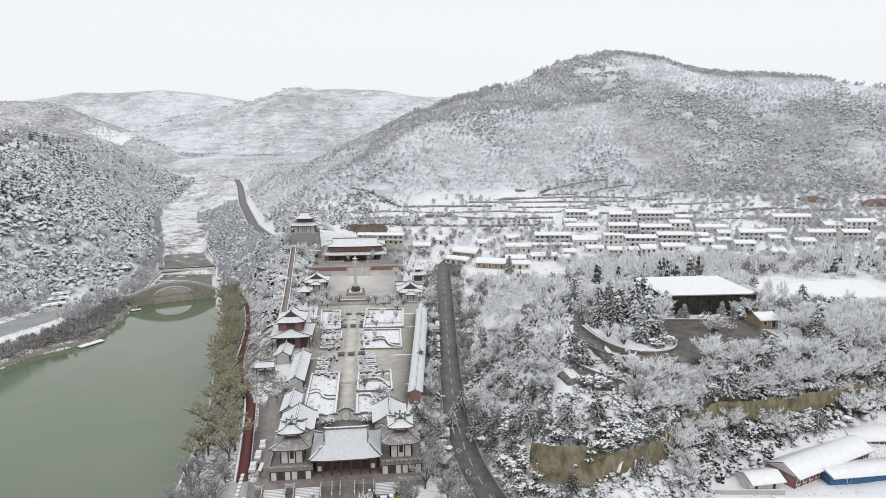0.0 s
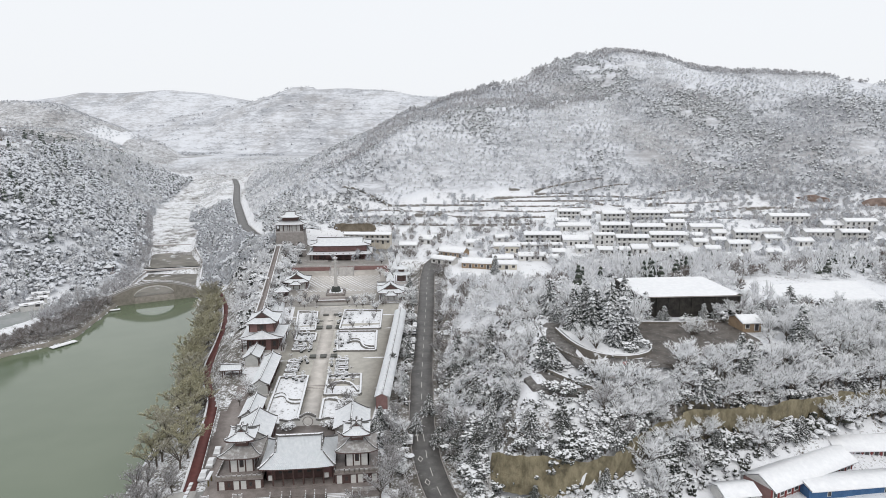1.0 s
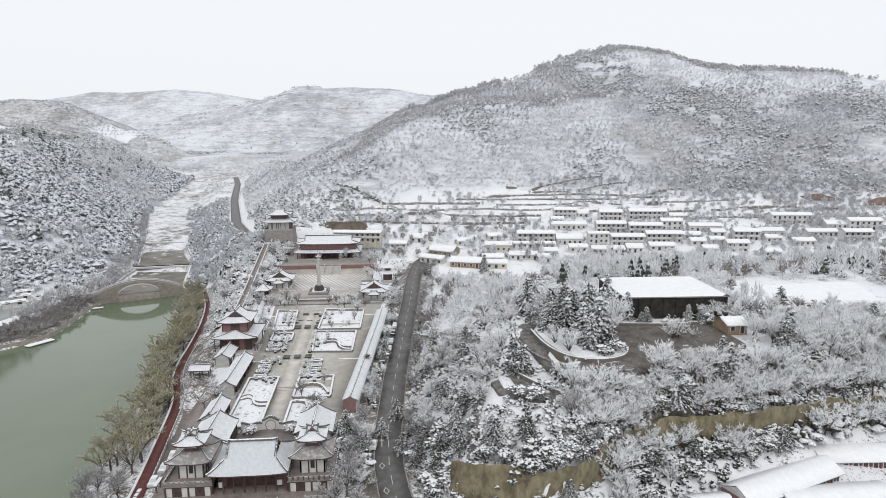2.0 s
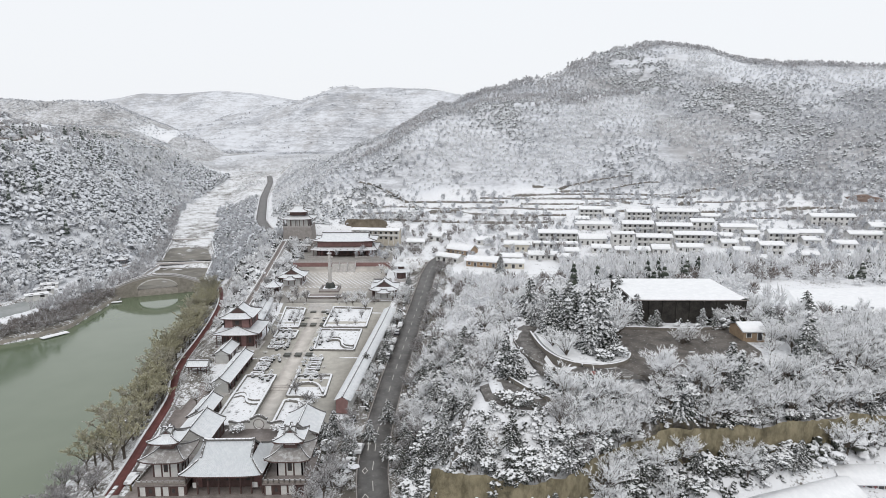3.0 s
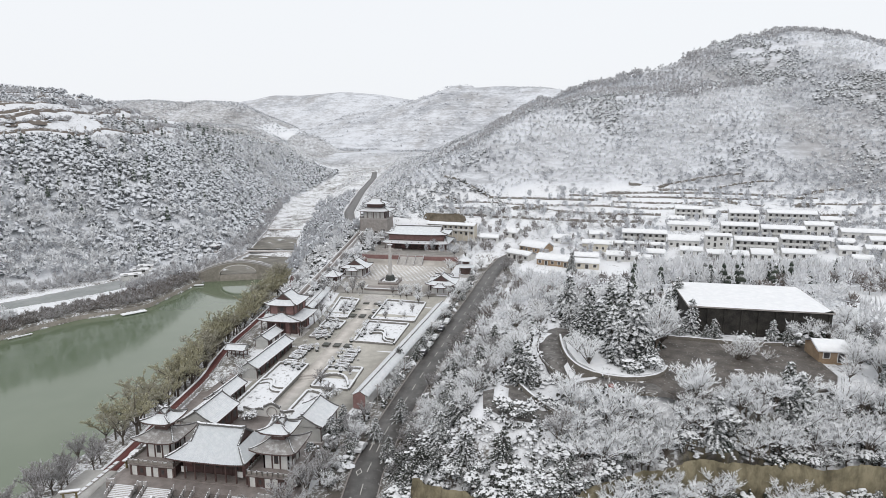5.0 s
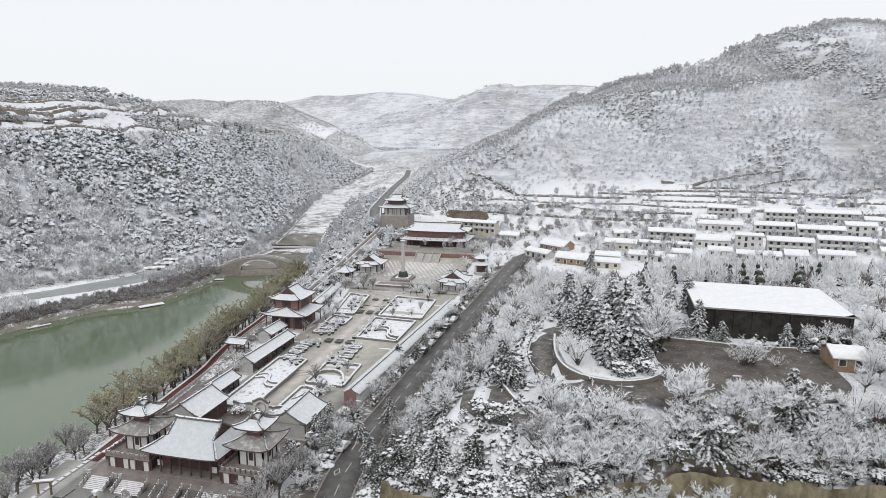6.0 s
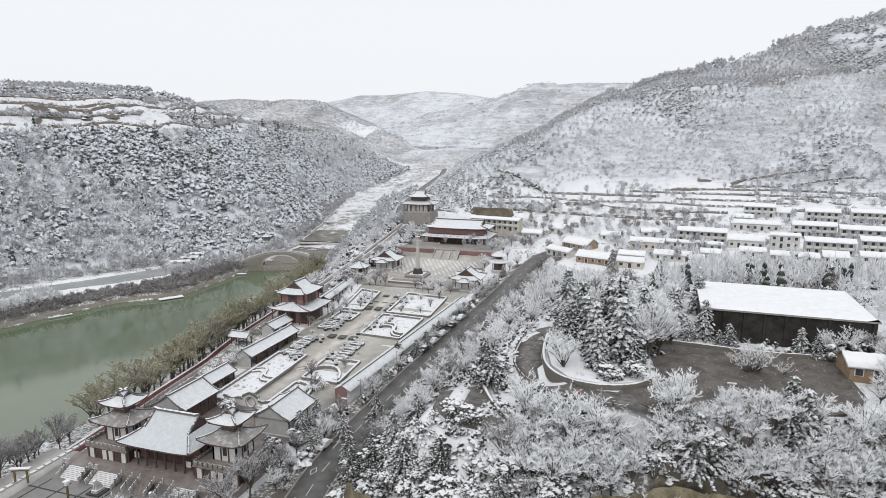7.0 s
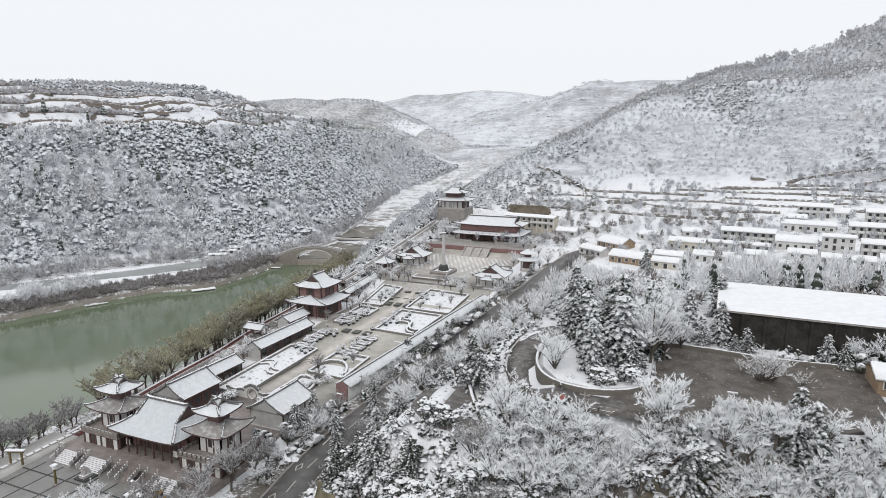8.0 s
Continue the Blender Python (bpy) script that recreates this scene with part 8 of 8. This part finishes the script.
v_, f_ = strip(np.column_stack([PATH, pz])[k_:], (-1.45, -1.4, 1.4, 1.45), (-1.5, 0, 0, -1.5))
tagged(soup("path", v_, f_, M_RED), "wet dark red rubber footpath along the lake", "path", kind="structure")
v_, f_ = strip(np.column_stack([PATH, pz])[k_:], (-2.05, -2.05, -1.9, -1.5, -1.45), (-1.5, .1, .2, .12, -1.5))
tagged(soup("path_edge", v_, f_, M_SNOW), "snow-covered edge of the red path", "kerb", kind="structure")
b = empty("balustrade", Matrix(), "pale stone balustrade with snowy posts along the red path", "balustrade")
q = np.column_stack([PATH, pz])
dd = np.gradient(PATH, axis=0)
dd /= np.linalg.norm(dd, axis=1)[:, None]
edge = np.column_stack([PATH[:, 0] + dd[:, 1] * 1.8, PATH[:, 1] - dd[:, 0] * 1.8, pz - .05])
for i in range(0, len(edge) - 1):
    if 149 < edge[i, 1] < 262:
        bm = bmesh.new()
        add_rail(bm, edge[i], edge[i + 1], 1.0, 2.0)
        part("bay", bm, M_STONESNOW, b)
# lower walk between the balustrade and the temple halls
v_, f_ = strip(np.column_stack([PATH, pz])[20:62], (2.6, 2.6, 13, 13), (-.9, -.05, -.05, -.9))
tagged(soup("pavement", v_, f_, M_DARKPAVE), "wet grey walk with patches of snow beside the temple", "pavement", kind="structure")

# ---------------------------------------------------------------- forecourt of the gate

for k in range(12):
    v = -17.6 + k * 1.8
    tagged(part("stone_block", box(-.42, .42, -.68, .68, -.3, .62, temple(-25.7 - .045 * (v + 17.4), v, .1)), M_STONESNOW), "low snow-topped stone block along the forecourt's edge", "block", "blocks along the forecourt")

sheet("pavement", -27, 16, -48, -.4, .07, M_FORE, "wide forecourt paved in grey slabs with dark joints")
for i in range(8):
    u = -26 + i * 5.2
    tagged(part("joint", box(u - .16, u + .16, -46, -10.4, -.2, .1, temple(0, 0, 0)), M_BLACKSTONE), "dark wet joint in the forecourt paving", "joint", "forecourt joints")
for i in range(7):
    v = -45 + i * 5.2
    tagged(part("joint", box(-26, 13, v - .16, v + .16, -.2, .105, temple(0, 0, 0)), M_BLACKSTONE), "dark wet joint in the forecourt paving", "joint", "forecourt joints")
tagged(part("terrace", box(-22.0, 20.0, -6.9, 9.5, -.4, 1.55, temple(0, 0, 0)), M_DARKPAVE), "low dark stone terrace before the gate", "terrace", kind="structure")
for u0, u1 in ((-20.0, -14.4), (-12.4, -5.9), (7.0, 13.2)):
    g_ = empty("stone_stair", temple(0, 0, 0), "short pale stone stair with carved balustrades before the gate", "stair", "forecourt stairs")
    for i in range(8):
        part("step", box(u0 + .3, u1 - .3, -9.7 + .35 * i, -6.92, -.2, .19 * (i + 1)), M_STONESNOW, g_)
    rail("balustrade", [(u0, -9.8, .1), (u0, -6.95, 1.55)], g_, 1.0, 1.2)
    rail("balustrade", [(u1, -9.8, .1), (u1, -6.95, 1.55)], g_, 1.0, 1.2)
for u0, u1 in ((-21.8, -20.0), (-14.4, -12.4), (13.2, 19.8)):
    o = rail("terrace_rail", [(u0, -6.7, 1.55), (u1, -6.7, 1.55)], None, 1.0, 1.2)
    o.matrix_basis = temple(0, 0, 0)
    tagged(o, "pale stone terrace railing topped with snow", "railing")
g_ = empty("stone_stair", temple(0, 0, 0), "dark wet middle stair up to the gate doorway", "stair", "forecourt stairs")
for i in range(8):
    part("step", box(-1.0, 2.1, -9.7 + .35 * i, -6.92, -.2, .19 * (i + 1)), M_DARKPAVE, g_)
for u in (-3.2, -1.2, 2.3, 4.4):
    o = rail("terrace_rail", [(u, -9.8, .1), (u, -6.95, 1.55)], None, 1.0, 1.0)
    o.matrix_basis = temple(0, 0, 0)
    tagged(o, "pale stone stair balustrade topped with snow", "railing")


def stone_lion(u, v):
    bm = bmesh.new()
    add_box(bm, -.7, .7, -1.0, 1.0, -.2, .9)
    add_tube(bm, [(0, .5, .9), (0, .35, 1.6), (0, -.25, 2.3)], .6, .42, 8)
    add_tube(bm, [(0, -.2, 2.1), (0, -.45, 2.6), (0, -.6, 2.95)], .48, .3, 8)
    for x in (-.3, .3):
        add_tube(bm, [(x, -.6, .9), (x, -.45, 1.8)], .16, .2, 6)
    o = part("stone_lion", bm, M_STONESNOW)
    o.matrix_basis = temple(u, v, 0)
    return tagged(o, "weathered stone guardian figure on a block plinth with snow", "statue", "guardians before the gate")


stone_lion(-7.6, -11.4)
stone_lion(6.0, -11.4)
for u in (-7.6, 6.0):
    tagged(part("planter", box(u - 1.6, u + 1.6, -12.9, -9.95, -.2, .35, temple(0, 0, 0)), M_BLACKSTONE), "low dark stone planter round the guardian figure", "planter")


def lantern_post(u, v):
    l = empty("lantern_post", temple(u, v, 0), "square bronze forecourt lantern with snow on its cap", "lamp post", "lamp posts")
    part("post", box(-.16, .16, -.16, .16, -.2, 3.4), plain_bronze, l)
    part("lantern", box(-.3, .3, -.3, .3, 3.4, 4.1), M_PLASTER, l)
    part("cap", box(-.5, .5, -.5, .5, 4.1, 4.35), M_SNOW, l)
    part("foot", box(-.4, .4, -.4, .4, -.2, .35), M_GREYWALL, l)


plain_bronze = plain("dull_bronze", (.14, .11, .05), (.22, .18, .09), 2, .5, .1, .4)
lantern_post(-10.6, -15.5)
lantern_post(11, -17)


def small_archway(x, y, turn):
    a = empty("archway", pose(x, y, float(height(x, y)), 0, 0, turn), "small brown timber archway beside the forecourt", "archway")
    for sx in (-1.2, 1.2):
        part("post", box(sx - .16, sx + .16, -.16, .16, -.5, 3.4), plain_bronze, a)
    part("beam", box(-1.7, 1.7, -.2, .2, 3.1, 3.5), plain_bronze, a)
    part("cap", box(-2.0, 2.0, -.45, .45, 3.5, 3.72), M_STONESNOW, a)


small_archway(*at(-24.6, -14), 30)
small_archway(*at(-21.5, .5), 95)


# ---------------------------------------------------------------- vehicles

M_RUBBER = plain("tyre_rubber", (.015, .015, .015), (.03, .03, .03), 4, .8, .05)
M_GLASS = plain("dark_car_glass", (.02, .022, .025), (.035, .038, .042), 2, .12, 0)


def car(x, y, z, turn, paint, label, L=4.5, H=1.5):
    c = empty("car", pose(x, y, z, 0, 0, turn), label, "car", "parked cars")
    bm = bmesh.new()
    w = .88
    prof = [(-L / 2, .35), (-L / 2, .85), (-L * .42, .95), (-L * .28, 1.0), (-L * .14, H), (L * .22, H), (L * .38, 1.0), (L / 2 - .05, .9), (L / 2, .35)]
    for sx in (-1, 1):
        vs__ = [bm.verts.new((sx * w * (1 if zz < 1.05 else .84), yy, zz)) for yy, zz in prof]
        bm.faces.new(vs__ if sx > 0 else vs__[::-1])
    bm.verts.ensure_lookup_table()
    k = len(prof)
    for i in range(k):
        j = (i + 1) % k
        bm.faces.new((bm.verts[i], bm.verts[j], bm.verts[k + j], bm.verts[k + i]))
    body = part("body", bm, paint, c)
    part("windows", box(-w * .9, w * .9, -L * .16, L * .26, 1.03, H - .14), M_GLASS, body)
    part("roof_snow", box(-w * .8, w * .8, -L * .13, L * .21, H, H + .1), M_SNOW, c)
    part("bonnet_snow", box(-w * .85, w * .85, -L * .48, -L * .3, .98, 1.06), M_SNOW, c)
    for sx in (-1, 1):
        for sy in (-.3, .31):
            bm = bmesh.new()
            add_tube(bm, [(sx * w * .82, sy * L, .33), (sx * w * 1.02, sy * L, .33)], .33, .33, 12)
            part("wheel", bm, M_RUBBER, c)
    return c


P_WHITE = plain("white_car_paint", (.55, .56, .57), (.65, .66, .67), 1, .3, 0)
P_DARK = plain("dark_car_paint", (.04, .04, .045), (.07, .07, .075), 1, .3, 0)
P_YELLOW = plain("yellow_machine_paint", (.45, .26, .02), (.55, .33, .04), 1, .5, 0)
for y, paint, text in ((222, P_DARK, "dark parked car covered in snow beside the road"), (229, P_WHITE, "white parked car covered in snow beside the road"), (236, P_WHITE, "white parked car covered in snow beside the road"), (244, P_DARK, "dark parked car covered in snow beside the road"), (252, P_WHITE, "white parked car covered in snow beside the road"), (166, P_WHITE, "white parked car covered in snow beside the road")):
    car(float(road_x(y)) - 4.0, y, float(road_z(y)) + .05, 1, paint, text)
for (u, v), paint, text, a in (((-24.5, 6), P_WHITE, "white van covered in snow beside the gate tower", 0), ((-24.2, 12), P_WHITE, "white car under snow beside the side hall", 0), ((-24.0, 18), P_WHITE, "white car under snow beside the side hall", 4), ((9.5, -13.5), P_DARK, "dark car with snow on it on the forecourt", 85)):
    x, y = at(u, v)
    car(x, y, .1, AXIS + a, paint, text, 4.8)
d = empty("loader", temple(13.2, -12.2, 0, 70), "small yellow loader parked on the forecourt", "vehicle")
part("body", box(-.8, .8, -1.2, 1.2, .5, 1.3), P_YELLOW, d)
part("cab", box(-.6, .6, -.2, .9, 1.3, 2.3), M_GLASS, d)
part("cab_roof", box(-.7, .7, -.3, 1.0, 2.3, 2.42), P_YELLOW, d)
part("bucket", box(-.9, .9, -2.2, -1.5, .15, .8), P_YELLOW, d)
for sx in (-.85, .85):
    for sy in (-.8, .8):
        bm = bmesh.new()
        add_tube(bm, [(sx - .14, sy, .45), (sx + .14, sy, .45)], .45, .45, 12)
        part("wheel", bm, M_RUBBER, d)

# ---------------------------------------------------------------- road furniture

line = dense(road_line, 1.0)
dd = np.gradient(line[:, :2], axis=0)
dd /= np.linalg.norm(dd, axis=1)[:, None]


def painted(name, ring, i, label, side=0.0):
    """A mark painted on the road round the point i of its line; ring in metres across and along."""
    bm = bmesh.new()
    p_, t_ = line[i], dd[i]
    vs__ = []
    for a, b in ring:
        a += side
        x, y = p_[0] + t_[1] * a + t_[0] * b, p_[1] - t_[0] * a + t_[1] * b
        j = int(np.argmin(np.hypot(line[:, 0] - x, line[:, 1] - y)))
        vs__.append(bm.verts.new((x, y, line[j, 2] + .085)))
    bm.faces.new(vs__)
    return tagged(part(name, bm, M_LINE), label, "road marking", "road markings")


for i in range(20, len(line) - 20, 8):
    painted("lane_mark", [(-.1, -1.8), (.1, -1.8), (.1, 1.8), (-.1, 1.8)], i, "white dash of the road's centre line")
for yy, off in ((167, -1.8), (158, -1.8), (148, -1.8), (166, -1.8)):
    i = int(np.argmin(np.abs(line[:, 1] - yy)))
    if yy == 167:
        painted("road_arrow", [(-.15, -2.4), (.15, -2.4), (.15, .4), (.6, .4), (0, 2.4), (-.6, .4), (-.15, .4)], i + 2, "white painted arrow on the road", off)
    elif yy != 166:
        for r0 in ((-1, 0), (0, 1), (1, 0), (0, -1)):
            a, b = r0, {(-1, 0): (0, 1), (0, 1): (1, 0), (1, 0): (0, -1), (0, -1): (-1, 0)}[r0]
            painted("road_diamond", [(a[0] * .75, a[1] * 1.5), (b[0] * .75, b[1] * 1.5), (b[0] * .5, b[1] * 1.1), (a[0] * .5, a[1] * 1.1)], i, "side of a white diamond painted on the road", off)
for side, label in ((-3.75, "grey stone kerb along the road"), (3.75, "grey stone kerb along the foot of the slope")):
    k = np.column_stack([line[:, 0] + dd[:, 1] * side, line[:, 1] - dd[:, 0] * side, line[:, 2]])
    v_, f_ = strip(k, (-.15, -.15, .15, .15), (-.4, .16, .16, -.4))
    tagged(soup("kerb", v_, f_, M_GREYWALL), label, "kerb", kind="structure")
for y in (176, 205, 234, 262, 292):
    lamp_post(float(road_x(y)) - 4.6, y, float(road_z(y)), 6.5, "slim grey street lamp beside the road", 1.4, 0)
for x, y in ((12, 186), (-4.5, 190), (52, 152), (62, 158)):
    p_ = empty("utility_pole", pose(x, y, float(height(x, y)) - .4), "slim utility pole with a short crossarm", "pole", "utility poles")
    bm = bmesh.new()
    add_tube(bm, [(0, 0, 0), (0, 0, 7.5)], .12, .08, 6)
    part("pole", bm, M_GREYWALL, p_)
    part("crossarm", box(-.8, .8, -.05, .05, 6.9, 7.05), M_GREYWALL, p_)

# white guard walls along the upper road
ys__ = np.arange(400, 860, 4.0)
up = dense(np.stack([upper_x(ys__), ys__, upper_z(ys__)], 1), 3)
for o, text in ((-4.3, "snow-topped guard wall on the valley side of the upper road"), (4.3, "snow-topped low wall on the hill side of the upper road")):
    v_, f_ = strip(up, (o - .3, o - .3, o + .3, o + .3), (-1, .9, .9, -1))
    tagged(soup("guard_wall", v_, f_, M_STONESNOW), text, "guard wall", kind="structure")

# ---------------------------------------------------------------- bare earth faces


def earth_face(line_, z0, z1, label, seed, material=None, name="cliff", rows=7, round_=.6):
    """A rough vertical face of bare loess along a line, from z0 up to z1 metres over the ground's foot."""
    q = dense(line_, .8)
    r = np.random.RandomState(seed)
    vs__, fs__ = [], []
    d_ = np.gradient(q, axis=0)
    d_ /= np.linalg.norm(d_, axis=1)[:, None]
    n_ = len(q)
    for j in range(rows):
        t_ = j / (rows - 1)
        for i in range(n_):
            push = .8 * float(rough(q[i, 0] * 1.0 + j * 1.7, q[i, 1] + j * 2.3, 2.6, seed)) + .35 * r.uniform(-1, 1) + 1.3 * (1 - t_)
            a_, b_ = (z0[0] + (z0[1] - z0[0]) * i / (n_ - 1)), (z1[0] + (z1[1] - z1[0]) * i / (n_ - 1))
            x, y = q[i, 0] + d_[i, 1] * push, q[i, 1] - d_[i, 0] * push
            top = a_ + (b_ - a_) * (1 - round_ + round_ * math.sin(math.pi * (i + .5) / n_) ** .5) + 1.0 * float(rough(q[i, 0], q[i, 1], 6, seed + 1))
            vs__.append((x, y, a_ + (top - a_) * t_))
    for j in range(rows - 1):
        for i in range(n_ - 1):
            fs__.append((j * n_ + i, j * n_ + i + 1, (j + 1) * n_ + i + 1, (j + 1) * n_ + i))
    return tagged(soup(name, vs__, fs__, material or M_LOESS), label, "cliff", kind="structure")


earth_face([(22.2, 143.4), (24, 141.4), (27, 139.6), (34, 137.2), (46, 135.6), (54, 141.6), (62, 150.4), (78, 157.6), (99, 162.4), (130, 172.4), (165, 181)], (3.5, 5), (15.2, 15.6), "tall bare ochre loess cliff below the wooded plateau", 91, round_=.45)
x0, y0 = at(-6, 271)
x1, y1 = at(15, 268)
earth_face([(x0 - 3, y0 + 3), (x0, y0), ((x0 + x1) / 2, (y0 + y1) / 2), (x1, y1), (x1 + 3, y1 + 3)], (19, 19), (27.5, 27), "bare brown earth cut behind the temple", 93, plain("brown_earth_cut", (.13, .11, .083), (.225, .195, .155), .5, .95, .6), round_=.3)
M_SCAR = plain("pinkish_brown_earth", (.20, .15, .125), (.29, .225, .195), .5, .95, .6)
for (xa, ya), (xb, yb), a, b, sd in (((278, 486), (300, 480), 35, 40, 95), ((318, 470), (350, 462), 33, 39, 97)):
    earth_face([(xa, ya), ((xa + xb) / 2, (ya + yb) / 2 - 3), (xb, yb)], (a, a), (b, b), "bare ochre earth scar on the hillside", sd, M_SCAR)

# ---------------------------------------------------------------- terraced fields

M_BANK = snowy("dark_terrace_bank", (.11, .10, .09), (.20, .185, .165), .7, .86)
rng = np.random.RandomState(77)
for k, (y0, xa, xb) in enumerate(((426, -50, 70), (446, -60, 84), (452, 96, 190), (461, -64, 120), (473, 50, 230), (478, -70, 40), (486, 20, 180), (497, 40, 200), (506, 70, 160), (517, 60, 140), (440, 170, 260), (455, 200, 300))):
    xs__ = np.arange(xa, xb, 4.0)
    ys__ = y0 + 5 * rough(xs__, xs__ * 0 + y0, 38, 90 + k) + .02 * (xs__ - xa)
    q = np.column_stack([xs__, ys__, height(xs__, ys__ - 1)])
    hgt = 1.1 + .5 * rng.uniform()
    v_, f_ = strip(q, (-1.5, -.5, .1, .9, 2.0), (hgt * .9, hgt + .12, hgt, .1, -.8))
    tagged(soup("terrace_bank", v_, f_, M_BANK), "dark earth bank of a snow-covered field terrace", "bank", kind="structure")


def field_trees(x, y, z):
    return ((rough(x, y, 14, 92) + rng.uniform(-.6, .6, len(x)) > .3 - .45 * smooth(90, 160, x)) & (z < 50)) | ((rough(x, y, 9, 93) > .55) & (y > 415))


p = spots_in(-60, 420, 352, 535, 6.0, rng, field_trees)
v, f = scatter(near_twigs, p, rng.uniform(3, 8, len(p)), rng.uniform(3.5, 7, len(p)), rng)
tagged(soup("bare_woods", v, f, M_TWIG_GREY), "rimed bare trees between the village houses and fields", "woods", kind="stuff")
p = spots_in(-60, 330, 352, 535, 9, rng, lambda x, y, z: (rough(x, y, 18, 94) > .3) & (z < 50))
v, f = scatter(clumps, p, rng.uniform(1.5, 3.2, len(p)), rng.uniform(2, 4, len(p)), rng)
tagged(soup("evergreen_woods", v, f, M_LEAF), "snowy evergreen shrubs along the field banks", "woods", kind="stuff")

def hamlet(x, y, z):
    return (x > 215) & (rough(x, y, 20, 95) + rng.uniform(-.7, .7, len(x)) > -.2) & (z < 56) & (y > 372)


p = spots_in(215, 520, 372, 505, 5.5, rng, hamlet)
v, f = scatter(near_twigs + clumps[:3], p, rng.uniform(2.5, 6, len(p)), rng.uniform(3.5, 7, len(p)), rng)
tagged(soup("bare_woods", v, f, M_TWIG_BROWN), "brown-grey scrub between the last houses and the hill", "woods", kind="stuff")


def hall_fields(x, y, z):
    u_, v_ = temple_uv(x, y)
    return ((u_ > 29) | (v_ > 275)) & (x - road_x(np.clip(y, 0, 352)) < 75) & (rough(x, y, 12, 96) + rng.uniform(-.5, .5, len(x)) > -.3) & (np.hypot(x - 12, y - 362) > 9) & (np.hypot(x - 27, y - 338) > 10)


p = spots_in(-55, 75, 352, 436, 5.5, rng, hall_fields)
half = rng.uniform(0, 1, len(p)) < .5
for mask, mat_, text in ((half, M_TWIG, "rimed trees round the houses behind the temple"), (~half, M_TWIG_DARK, "brown bare trees round the houses behind the temple")):
    v, f = scatter(near_twigs, p[mask], rng.uniform(3, 7.5, mask.sum()), rng.uniform(4, 7.5, mask.sum()), rng)
    tagged(soup("bare_woods", v, f, mat_), text, "woods", kind="stuff")
p = spots_in(-128, -22, 392, 476, 4.3, rng, lambda x, y, z: (x > upper_x(y) + 9) & ((temple_uv(x, y)[1] > 274) | (temple_uv(x, y)[0] < -46)) & (rough(x, y, 15, 98) + rng.uniform(-.5, .5, len(x)) > -.2))
v, f = scatter(boughs + clumps[:2], p, rng.uniform(2.4, 4.6, len(p)), rng.uniform(3.5, 6.0, len(p)), rng)
tagged(soup("evergreen_woods", v, f, M_LEAF), "snow-laden evergreen scrub on the slope behind the watch tower", "woods", kind="stuff")

# ploughed terraces on top of the western hill
M_BROWNBANK = snowy("brown_terrace_bank", (.13, .11, .095), (.20, .175, .155), .35, .87)
hedges = []
for k, d_ in enumerate((104, 115, 126, 137, 148, 159, 170, 182, 194, 207, 220, 236, 254, 274)):
    ys__ = np.arange(215 + 7 * ((k * 3) % 5), 560 + 9 * ((k * 5) % 7), 6.0)
    xs__ = stream_x(ys__) - stream_w(ys__) - west_strip(ys__) - d_ - 4 * rough(ys__, ys__ * 0 + d_, 60, 101 + k)
    q = np.column_stack([xs__, ys__, height(xs__ + 2, ys__)])
    hgt = 1.3 + 1.1 * rng.uniform()
    v_, f_ = strip(q, (-3.4, -1.0, .2, 1.2, 2.4), (hgt * .95, hgt + .15, hgt, .2, -1.4))
    tagged(soup("terrace_bank", v_, f_, M_BROWNBANK), "brown earth bank of a hilltop terrace under snow", "bank", kind="structure")
    t_ = np.arange(0, len(q) - 1, .32) + rng.uniform(0, .3)
    t_ = t_[rough(t_ * 6, t_ * 0 + d_, 34, 120 + k) + rng.uniform(-.5, .5, len(t_)) > -.4]
    hedges.append(np.stack([np.interp(t_, np.arange(len(q)), q[:, i]) for i in range(3)], 1) + np.column_stack([rng.uniform(-1.5, 1.2, len(t_)), rng.uniform(-.6, .6, len(t_)), rng.uniform(-.2, .3, len(t_))]))
p = np.concatenate(hedges)
v, f = scatter(shrubs, p, rng.uniform(1.8, 4.2, len(p)), rng.uniform(2.6, 5.0, len(p)), rng)
tagged(soup("hedge_scrub", v, f, M_TWIG_BROWN), "brown scrub growing along the hilltop terrace banks", "scrub", kind="stuff")

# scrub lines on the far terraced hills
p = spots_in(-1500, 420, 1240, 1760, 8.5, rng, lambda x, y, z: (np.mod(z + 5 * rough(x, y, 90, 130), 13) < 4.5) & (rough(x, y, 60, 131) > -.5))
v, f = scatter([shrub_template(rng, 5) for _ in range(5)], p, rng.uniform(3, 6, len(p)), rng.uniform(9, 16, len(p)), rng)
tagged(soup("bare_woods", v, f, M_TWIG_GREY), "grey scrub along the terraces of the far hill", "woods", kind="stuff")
